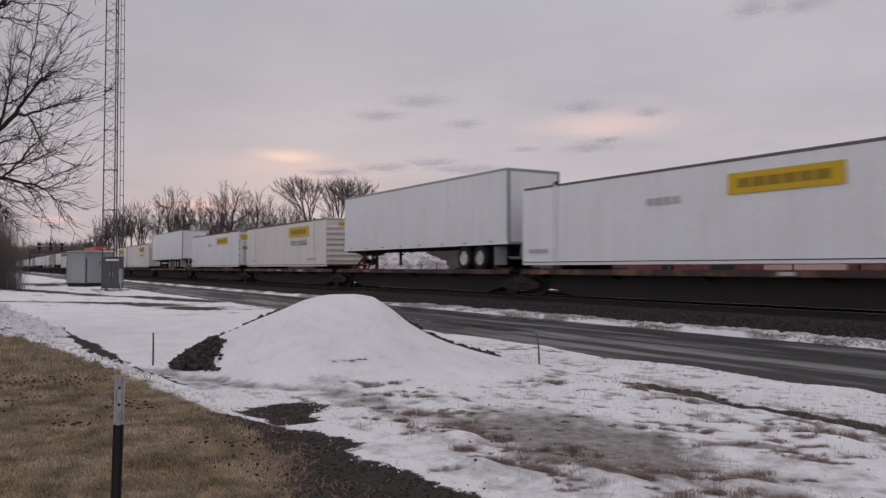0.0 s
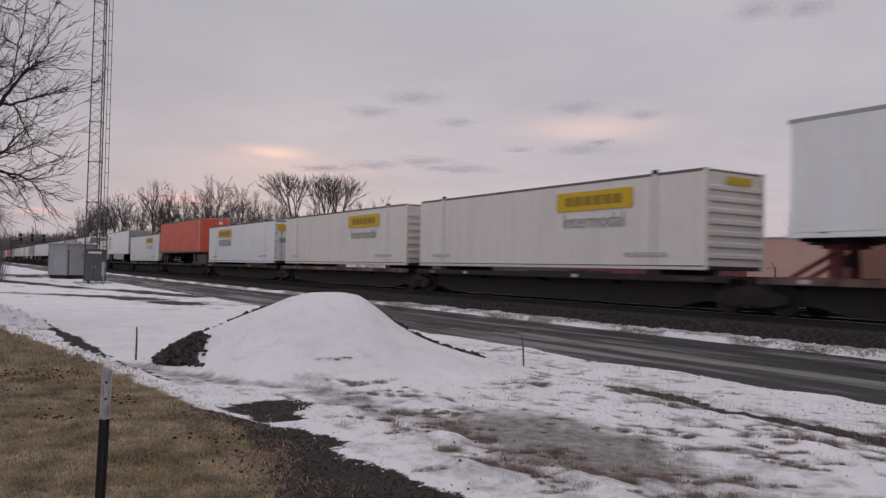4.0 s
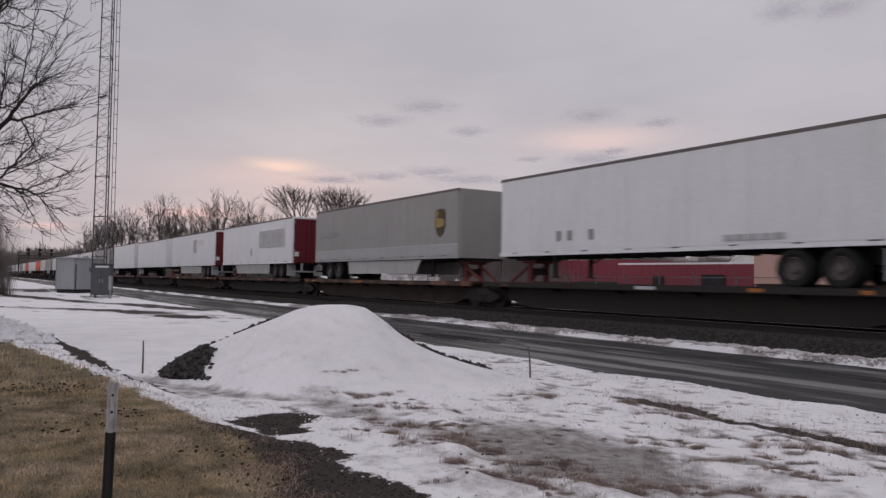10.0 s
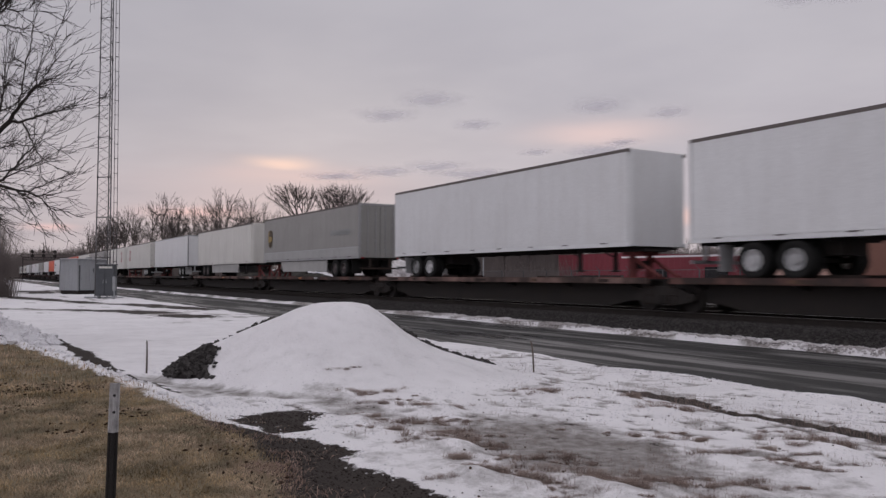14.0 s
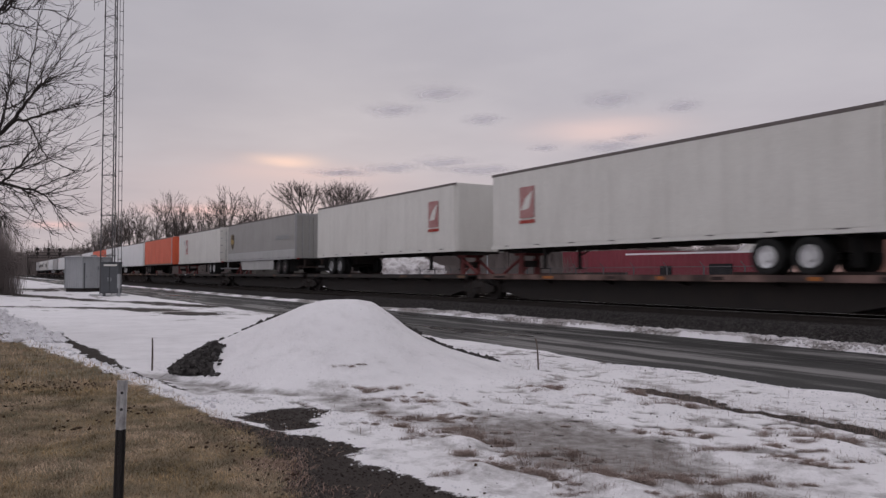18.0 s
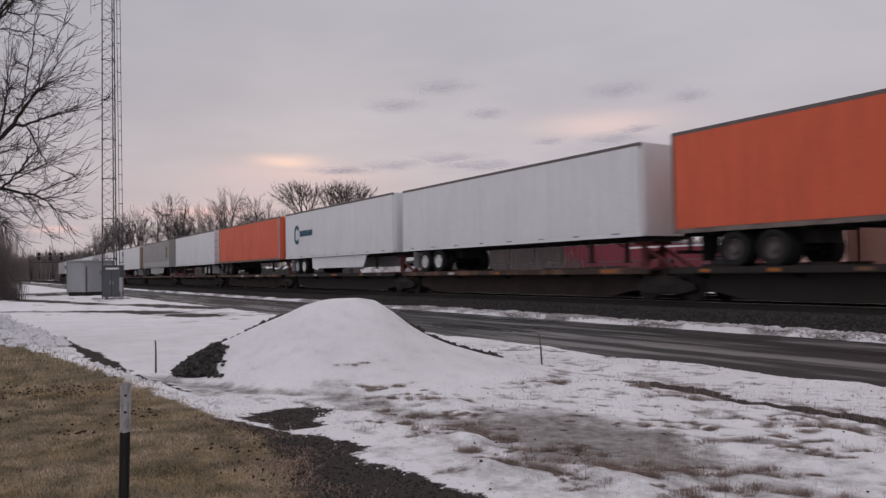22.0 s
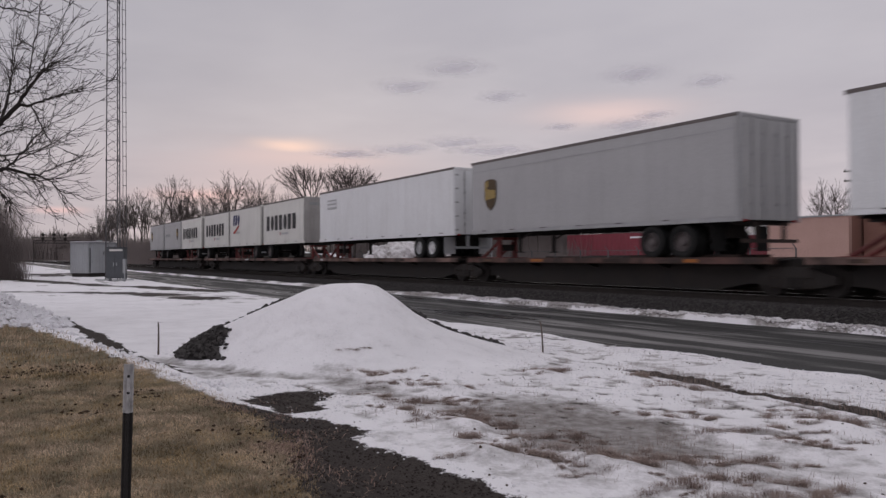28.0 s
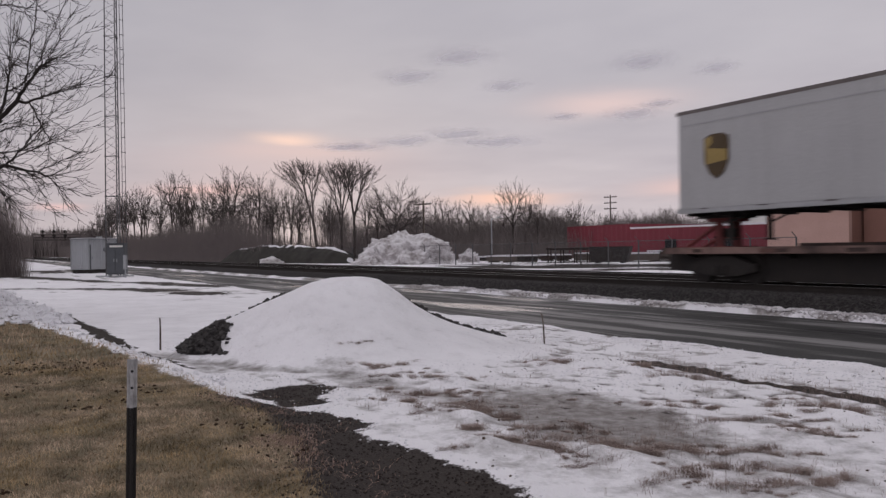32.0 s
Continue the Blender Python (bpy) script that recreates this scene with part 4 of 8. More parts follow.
# ---- tufts of dead weeds ----
def build_tufts():
    meshes = []
    for k in range(6):
        rnd = random.Random(50 + k)
        verts, faces = [], []
        heads = [(rnd.gauss(0, 0.22), rnd.gauss(0, 0.07)) for i in range(7)]
        for i in range(950):
            hx, hy = rnd.choice(heads)
            x, y, h = hx + rnd.gauss(0, 0.07), hy + rnd.gauss(0, 0.04), rnd.uniform(0.02, 0.12) * rnd.uniform(0.5, 1.0)
            b, l, w = rnd.gauss(0.4, 1.0), rnd.uniform(0.4, 2.4), rnd.uniform(0.0009, 0.0024)
            n = len(verts)
            c, s = math.cos(b), math.sin(b)
            mx, my = x + c * l * h * 0.35, y + s * l * h * 0.35
            verts += [(x - s * w, y + c * w, -0.03), (x + s * w, y - c * w, -0.03), (mx + s * w * 0.7, my - c * w * 0.7, h * 0.65), (mx - s * w * 0.7, my + c * w * 0.7, h * 0.65), (x + c * l * h, y + s * l * h, h * rnd.uniform(0.6, 1.0))]
            faces += [(n, n + 1, n + 2, n + 3), (n + 3, n + 2, n + 4)]
        meshes.append(mesh_from("weed_tuft", verts, faces, STEM))
    rnd = random.Random(7)
    more = [(x + rnd.gauss(0, 0.5), y + rnd.gauss(0, 0.3)) for x, y in TUFTS for i in range(2)]
    for i, (x, y) in enumerate(TUFTS + more):
        ob = tagged(new("weed_tuft", meshes[i % 6]), "flattened tuft of dead reddish-brown weeds in trodden snow", "weeds", "tufts of dead weeds")
        s = rnd.uniform(0.45, 0.8) if i < len(TUFTS) else rnd.uniform(0.2, 0.42)
        ob.matrix_world = pose(x, y, float(land(np.array(x), np.array(y))), rz=60 + rnd.gauss(0, 22) + 180 * (i % 2)) @ Matrix.Scale(s, 4)


build_tufts()

# ---- the train ----
SPEED, SLOWING = 21.688, -0.0066
MOVERS = []
DECK_Z = 1.63
KEPT = {}


def kept(key, make, material, smooth=False):
    """A mesh built once and shared by alike parts."""
    if key not in KEPT:
        KEPT[key] = finish(make(), key, smooth)
        KEPT[key].materials.append(material)
    return KEPT[key]


def put(name, mesh, parent, x=0.0, y=0.0, z=0.0, label="", flip=False):
    ob = part(name, mesh, None, parent, label)
    ob.location = (x, y, z)
    if flip:
        ob.rotation_euler = (0, 0, math.pi)
    return ob


def polygon(bm, pts, y, thick=0.004):
    slab(bm, pts, y - thick, y)


def tyre():
    bm = bmesh.new()
    prof = [(0.30, -0.12), (0.47, -0.13), (0.505, -0.10), (0.515, 0.0), (0.505, 0.10), (0.47, 0.13), (0.30, 0.12)]
    n = 20
    rings = [[bm.verts.new((math.cos(k * math.tau / n) * r, y, math.sin(k * math.tau / n) * r)) for r, y in prof] for k in range(n)]
    for k in range(n):
        a, b = rings[k], rings[(k + 1) % n]
        for i in range(len(prof)):
            j = (i + 1) % len(prof)
            bm.faces.new((a[i], a[j], b[j], b[i]))
    return bm


def rim():
    bm = bmesh.new()
    n = 20
    prof = [(0.30, -0.10), (0.285, -0.115), (0.27, -0.02), (0.15, 0.0), (0.11, -0.09), (0.001, -0.10)]
    rings = [[bm.verts.new((math.cos(k * math.tau / n) * r, y, math.sin(k * math.tau / n) * r)) for r, y in prof] for k in range(n)]
    for k in range(n):
        a, b = rings[k], rings[(k + 1) % n]
        for i in range(len(prof) - 1):
            bm.faces.new((a[i], a[i + 1], b[i + 1], b[i]))
    for k in range(8):
        a = k * math.tau / 8
        tube(bm, (math.cos(a) * 0.2, -0.01, math.sin(a) * 0.2), (math.cos(a) * 0.2, -0.045, math.sin(a) * 0.2), 0.018, n=6)
    return bm


def side_wall(half, z0, z1, pitch, proud):
    """One long wall pressed from sheets: grooved seams, or thin cover strips where proud."""
    bm = bmesh.new()
    n = max(2, round(2 * half / pitch))
    w = 2 * half / n
    line = [(-half, -0.022)]
    for k in range(1, n):
        a, d = -half + k * w, -0.022 - proud if proud else -0.016
        line += [(a - 0.02, -0.022), (a - 0.016, d), (a + 0.016, d), (a + 0.02, -0.022)]
    line += [(half, -0.022), (half, 0.012), (-half, 0.012)]
    lo = [bm.verts.new((x, y, z0)) for x, y in line]
    hi = [bm.verts.new((x, y, z1)) for x, y in line]
    for k in range(len(line)):
        j = (k + 1) % len(line)
        bm.faces.new((lo[k], lo[j], hi[j], hi[k]))
    bm.faces.new(hi)
    bm.faces.new(lo[::-1])
    return bm


def shield(parent, x, z, h, y):
    """A brown shield with a gold field."""
    w = h * 0.345
    out = [(x - w, z + h * 0.42), (x - w * 0.5, z + h * 0.5), (x + w * 0.5, z + h * 0.5), (x + w, z + h * 0.42), (x + w, z - h * 0.12), (x + w * 0.6, z - h * 0.38), (x, z - h * 0.52), (x - w * 0.6, z - h * 0.38), (x - w, z - h * 0.12)]
    m = part("shield_mark", made(polygon, out, y), BROWN_PRINT, parent, "brown and gold shield mark")
    part("shield_field", made(polygon, [(x - w * 0.85, z + h * 0.20), (x + w * 0.85, z + h * 0.12), (x + w * 0.85, z - h * 0.12), (x - w * 0.85, z - h * 0.18)], y - 0.005), GOLD_PRINT, m)
    part("shield_edge", made(polygon, [(x - w * 0.92, z + h * 0.40), (x - w * 0.4, z + h * 0.47), (x - w * 0.35, z + h * 0.30), (x - w * 0.92, z + h * 0.12)], y - 0.0055), GOLD_PRINT, m)


def plain_shape(kind, a, b, z0, z1):
    """Outline of one plain heavy shape between a and b: block, disc, triangle, half disc, wedge."""
    c, m, w, h = (a + b) / 2, (z0 + z1) / 2, b - a, z1 - z0
    if kind == "triangle":
        return [(a, z0), (b, z0), (c + 0.10 * w, z1), (c - 0.10 * w, z1)]
    if kind == "wedge":
        return [(c - 0.14 * w, z0), (c + 0.14 * w, z0), (b, z1), (a, z1)]
    if kind == "block":
        return [(a, z0), (b - 0.12 * w, z0), (b - 0.12 * w, z1), (a, z1)]
    if kind == "half":
        return [(a, z1), (a, z0)] + [(a + 0.25 * w + 0.7 * w * math.cos(t), m + h * 0.5 * math.sin(t)) for t in np.linspace(-math.pi / 2, math.pi / 2, 12)]
    return [(c + 0.48 * w * math.cos(t), m + h * 0.5 * math.sin(t)) for t in np.linspace(0, math.tau, 20, endpoint=False)]


def odd_shapes(parent, x0, x1, z0, z1, material, y, label, slant=0.0, kinds=("block", "disc", "block", "block", "disc", "block", "block")):
    """A row of plain solid shapes in place of a brand's lettering."""
    w = (x1 - x0) / len(kinds)
    for k, kind in enumerate(kinds):
        a = x0 + k * w
        outline = plain_shape(kind, a + w * 0.12, a + w * 0.90, z0, z1)
        part("brand_shape", made(polygon, [(px + slant * (pz - z0), pz) for px, pz in outline], y), material, parent, label if k == 0 else "")


def bars(parent, x0, x1, z0, z1, n, material, y, label, slant=0.0, name="lettering_bar"):
    """Plain blocks in place of lettering."""
    w = (x1 - x0) / n
    rnd = random.Random(n)
    for k in range(n):
        a, b = x0 + k * w + w * 0.07, x0 + (k + 1) * w - w * 0.07
        part(name, made(polygon, [(a, z0), (b, z0), (b + slant, z1), (a + slant, z1)], y), material, parent, label if k == 0 else "")


def ring(parent, x, z, r, y, material, label):
    bm = bmesh.new()
    n = 24
    pts = []
    for k in range(n - 4):
        a = math.radians(35) + k * math.tau / n
        pts.append((math.cos(a), math.sin(a)))
    for (c0, s0), (c1, s1) in zip(pts, pts[1:]):
        slab(bm, [(x + c0 * r * 0.8, z + s0 * r), (x + c0 * r * 0.45, z + s0 * r * 0.6), (x + c1 * r * 0.45, z + s1 * r * 0.6), (x + c1 * r * 0.8, z + s1 * r)], y - 0.004, y)
    bmesh.ops.remove_doubles(bm, verts=bm.verts, dist=0.0005)
    part("ring_mark", bm, material, parent, label)


def word(parent, text, x, z, size, y, material, label):
    """Raised printed word on the near side."""
    cu = bpy.data.curves.new("word", "FONT")
    cu.body, cu.size, cu.extrude, cu.align_x = text, size, 0.002, "CENTER"
    tmp = bpy.data.objects.new("word", cu)
    scene.collection.objects.link(tmp)
    me = bpy.data.meshes.new_from_object(tmp.evaluated_get(bpy.context.evaluated_depsgraph_get()))
    bpy.data.objects.remove(tmp)
    me.materials.clear()
    me.materials.append(material)
    ob = part("printed_word", me, material, parent, label)
    ob.location, ob.rotation_euler = (x, y, z), (math.pi / 2, 0, 0)


def marks(t, style, half, z0, z1):
    """What is painted on the near side and on the leading end, by style."""
    y, h = -1.327, z1 - z0
    if style == "sign_mid":
        p = part("yellow_sign", made(polygon, [(1.5, z1 - 1.0), (4.95, z1 - 1.0), (4.95, z1 - 0.42), (1.5, z1 - 0.42)], y), YELLOW, t, "yellow sign sheet with worn dark lettering")
        bars(p, 1.8, 4.6, z1 - 0.84, z1 - 0.58, 6, SIGN_DARK, y - 0.004, "")
        bars(t, -1.6, -0.2, z0 + 1.75, z0 + 1.95, 4, FADED, y, "faded grey number bars")
        bars(t, -half + 0.4, -half + 1.6, z0 + 0.35, z0 + 0.5, 4, FADED, y, "small grey number bars")
    if style in ("sign_word", "sign_word_left"):
        c = 3.4 if style == "sign_word" else -3.5
        p = part("yellow_sign", made(polygon, [(c - 1.83, z1 - 0.98), (c + 1.83, z1 - 0.98), (c + 1.83, z1 - 0.34), (c - 1.83, z1 - 0.34)], y), YELLOW, t, "yellow sign sheet with worn dark lettering")
        bars(p, c - 1.4, c + 1.4, z1 - 0.82, z1 - 0.5, 6, SIGN_DARK, y - 0.004, "")
        if style == "sign_word":
            word(t, "Intermodal", c, z1 - 1.56, 0.68, y - 0.003, SIGN_GREY, "word in dark grey print")
        else:
            q = part("grey_sign", made(polygon, [(c - 1.55, z1 - 1.62), (c + 1.6, z1 - 1.62), (c + 1.6, z1 - 1.14), (c - 1.55, z1 - 1.14)], y), SIGN_GREY, t, "grey sign strip under the yellow one")
            word(q, "Intermodal", c, z1 - 1.55, 0.62, y - 0.005, FADED, "printed word")
        bars(t, half - 3.2, half - 1.4, z0 + 0.30, z0 + 0.42, 5, FADED, y, "small grey number bars")
        bars(t, -half + 1.2, -half + 2.6, z0 + 0.28, z0 + 0.40, 4, FADED, y, "small grey number bars")
    if style == "shield_front":
        shield(t, half - 1.55, z0 + 1.6, 1.25, y)
        bars(t, -half + 0.7, -half + 3.3, z0 + 1.42, z0 + 1.72, 9, SIGN_GREY, y, "faded grey lettering bars")
    if style == "shield_rear":
        shield(t, -half + 1.5, z0 + 1.6, 1.25, y)
        if half > 8:
            bars(t, half - 3.9, half - 1.1, z0 + 1.38, z0 + 1.68, 9, SIGN_GREY, y, "grey lettering bars")
    if style == "patch":
        m = part("grey_patch", made(polygon, [(1.4, z0 + 1.15), (6.6, z0 + 1.15), (6.6, z0 + 2.35), (1.4, z0 + 2.35)], y), FADED, t, "faded grey rectangle where lettering was")
        odd_shapes(m, 1.9, 6.2, z0 + 1.35, z0 + 2.15, GREY_PALE, y - 0.005, "", 0.0, ("wedge", "triangle", "block", "half"))
        part("diamond_placard", made(polygon, [(-0.4, z0 + 0.55), (-0.1, z0 + 0.9), (-0.4, z0 + 1.25), (-0.7, z0 + 0.9)], y), FADED, t, "faded diamond placard")
    if style == "patch_small":
        part("grey_patch", made(polygon, [(0.8, z0 + 1.2), (2.2, z0 + 1.2), (1.9, z0 + 1.8), (2.2, z0 + 2.4), (0.8, z0 + 2.4)], y), FADED, t, "faded grey mark where lettering was")
        bars(t, 2.4, 4.6, z0 + 1.85, z0 + 2.3, 4, PALE, y, "ghosts of removed lettering")
    if style == "eye":
        ring(t, -half + 1.9, z0 + 2.0, 0.55, y, SIGN_GREY, "grey swoosh mark")
        part("swoosh", made(polygon, [(-half + 1.2, z0 + 2.05), (-half + 2.6, z0 + 2.0), (-half + 3.3, z0 + 2.15), (-half + 2.3, z0 + 2.25)], y - 0.005), BLACK_PRINT, t, "dark swoosh")
        for k in range(3):
            bars(t, -half + 0.9, -half + 3.2, z0 + 0.75 + 0.3 * k, z0 + 0.9 + 0.3 * k, 7, FADED, y, "faded grey lettering bars")
    if style in ("red_left", "red_right", "red_both"):
        x = half - 1.9 if style == "red_right" else -half + (2.4 if style == "red_left" else 3.7)
        m = part("red_panel", made(polygon, [(x - 0.45, z0 + 1.15), (x + 0.45, z0 + 1.15), (x + 0.45, z0 + 2.35), (x - 0.45, z0 + 2.35)], y), PANEL_PRINT, t, "small red and white panel")
        part("panel_star", made(polygon, [(x - 0.38, z0 + 1.45), (x + 0.1, z0 + 1.5), (x + 0.38, z0 + 2.2), (x - 0.1, z0 + 1.9)], y - 0.005), PALE, m)
        bars(t, x - 0.5, x + 0.5, z0 + 0.95, z0 + 1.08, 5, RED_PRINT, y, "small red lettering bars")
        if style == "red_both":
            bars(t, x - 1.3, x - 0.8, z0 + 1.9, z0 + 2.3, 2, FADED, y, "faint grey lettering bars")
    if style == "teal":
        ring(t, -half + 2.25, z0 + 1.55, 0.64, y, TEAL_PRINT, "dark teal ring mark")
        bars(t, -half + 2.75, -half + 5.0, z0 + 1.42, z0 + 1.78, 9, TEAL_PRINT, y, "dark teal lettering bars")
    if style == "small_mark":
        part("red_square", made(polygon, [(-half + 1.7, z0 + 2.0), (-half + 2.25, z0 + 2.0), (-half + 2.25, z0 + 2.6), (-half + 1.7, z0 + 2.6)], y), RED_PRINT, t, "small red square mark")
        for k, n in enumerate((6, 8, 8)):
            bars(t, -half + 2.4, -half + 3.5, z0 + 2.05 + 0.19 * k, z0 + 2.17 + 0.19 * k, n, SIGN_GREY, y, "small grey lettering bars")
        bars(t, -half + 1.7, -half + 2.6, z0 + 1.25, z0 + 1.37, 6, SIGN_GREY, y, "small grey lettering bars")
    if style == "grey_mark":
        for k in range(3):
            bars(t, -half + 1.35, -half + 2.8, z0 + 1.95 + 0.22 * k, z0 + 2.05 + 0.22 * k, 5, FADED, y, "faded grey lettering bars")
    if style == "plain_rivets":
        bars(t, half - 5.5, half - 3.5, z0 + 0.25, z0 + 0.42, 5, FADED, y, "small grey number bars")
        for x in (-half + 3.6, -half + 4.2, -half + 5.3):
            part("grey_spot", made(polygon, [(x - 0.12, z0 + 0.5), (x + 0.12, z0 + 0.5), (x + 0.12, z0 + 0.85), (x - 0.12, z0 + 0.85)], y), SIGN_GREY, t, "small grey sticker")
    if style == "big_letters":
        odd_shapes(t, -half + 0.75, half - 1.35, z0 + 1.00, z0 + 2.05, BLACK_PRINT, y, "row of heavy plain black shapes")
        part("red_spot", made(polygon, [(-0.5, z0 + 0.62), (-0.28, z0 + 0.62), (-0.28, z0 + 0.84), (-0.5, z0 + 0.84)], y), PANEL_PRINT, t, "small faded red mark")
        bars(t, -0.1, 1.3, z0 + 0.66, z0 + 0.80, 6, FADED, y, "small grey lettering bars")
    if style == "arrow_letters":
        odd_shapes(t, -half + 1.0, -half + 3.0, z0 + 1.72, z0 + 2.55, BLUE_PRINT, y, "row of blue slanted shapes", 0.2, ("block", "block", "disc"))
        part("orange_arrow", made(polygon, [(-half + 1.1, z0 + 1.1), (-half + 2.6, z0 + 1.68), (-half + 3.05, z0 + 1.68), (-half + 1.6, z0 + 1.0)], y), RED_PRINT, t, "orange-red slanted stripe")
        bars(t, -half + 2.2, -half + 3.1, z0 + 1.05, z0 + 1.18, 5, FADED, y, "small grey lettering bars")


def end_marks(t, style, x, z0, z1):
    """Marks on the leading end wall, which faces +x."""
    def plate(name, y0, y1, a, b, material, label=""):
        part(name, made(box, x, x + 0.005, y0, y1, a, b), material, t, label)
    if style == "yellow_band":
        plate("yellow_band", -1.1, 1.1, z1 - 0.72, z1 - 0.3, YELLOW, "yellow band across the doors")
        plate("dark_label", -0.95, -0.5, z0 + 1.3, z0 + 1.6, SIGN_GREY, "dark label")
    if style == "yellow_plate":
        plate("yellow_plate", -0.45, 0.65, z1 - 0.42, z1 - 0.2, YELLOW, "small yellow plate")
    if style == "red_panels":
        plate("red_panel", -0.60, 0.20, z1 - 1.10, z1 - 0.45, PANEL_PRINT, "red and white panel on the doors")
        plate("red_strip", -0.60, 0.1, z0 + 0.55, z0 + 0.65, PANEL_PRINT, "faded red sticker on the doors")
    if style == "teal_ring":
        part("teal_mark", made(tube, (x, -0.35, z1 - 0.95), (x + 0.006, -0.35, z1 - 0.95), 0.42, n=20), TEAL_PRINT, t, "teal round mark on the nose")
        part("mark_core", made(tube, (x + 0.006, -0.25, z1 - 0.95), (x + 0.010, -0.25, z1 - 0.95), 0.22, n=16), WHITE, t)
    if style == "placards":
        plate("placard", -1.15, -0.85, z0 + 0.45, z0 + 0.75, PALE, "pale placard")
        plate("placard", 0.85, 1.15, z0 + 0.45, z0 + 0.75, PALE, "pale placard")
    if style == "stickers":
        plate("white_sticker", 0.35, 0.65, z1 - 0.5, z1 - 0.25, PALE, "white sticker")
        plate("white_sticker", 0.1, 0.35, z0 + 0.8, z0 + 1.15, PALE, "white sticker")
    if style == "plate_top":
        plate("dark_name_bar", -0.95, 0.95, z1 - 0.55, z1 - 0.35, SIGN_GREY, "dark bar of lettering above the doors")


def doors(t, x, s, z0, z1, material):
    """Two hinged leaves with lock rods on the end that faces s along x."""
    for side in (-1, 1):
        bm = bmesh.new()
        a, b = sorted((side * 0.012, side * 1.19))
        soft_box(bm, min(x, x + s * 0.045), max(x, x + s * 0.045), a, b, z0 + 0.05, z1 - 0.08, 0.008)
        leaf = part("door", bm, material, t)
        for y in (0.30, 0.78):
            bm = bmesh.new()
            tube(bm, (x + s * 0.075, side * y, z0 + 0.08), (x + s * 0.075, side * y, z1 - 0.12), 0.02, n=6)
            for z in (z0 + 0.5, z0 + 1.0, z0 + 1.9, z1 - 0.5):
                box(bm, min(x + s * 0.04, x + s * 0.1), max(x + s * 0.04, x + s * 0.1), side * y - 0.05, side * y + 0.05, z - 0.03, z + 0.03)
            part("lock_rod", bm, material if material in (MAROON, TAN) else ALUMINIUM, leaf)
        bm = bmesh.new()
        box(bm, x + s * 0.03 - 0.01, x + s * 0.03 + 0.01, side * 1.19 - 0.02, side * 1.19 + 0.02, z0 + 0.2, z1 - 0.25)
        for z in np.linspace(z0 + 0.25, z1 - 0.3, 5):
            box(bm, min(x + s * 0.03, x + s * 0.07), max(x + s * 0.03, x + s * 0.07), side * 1.19 - 0.09, side * 1.19 + 0.09, z - 0.035, z + 0.035)
        part("hinge_strip", bm, ALUMINIUM, leaf)


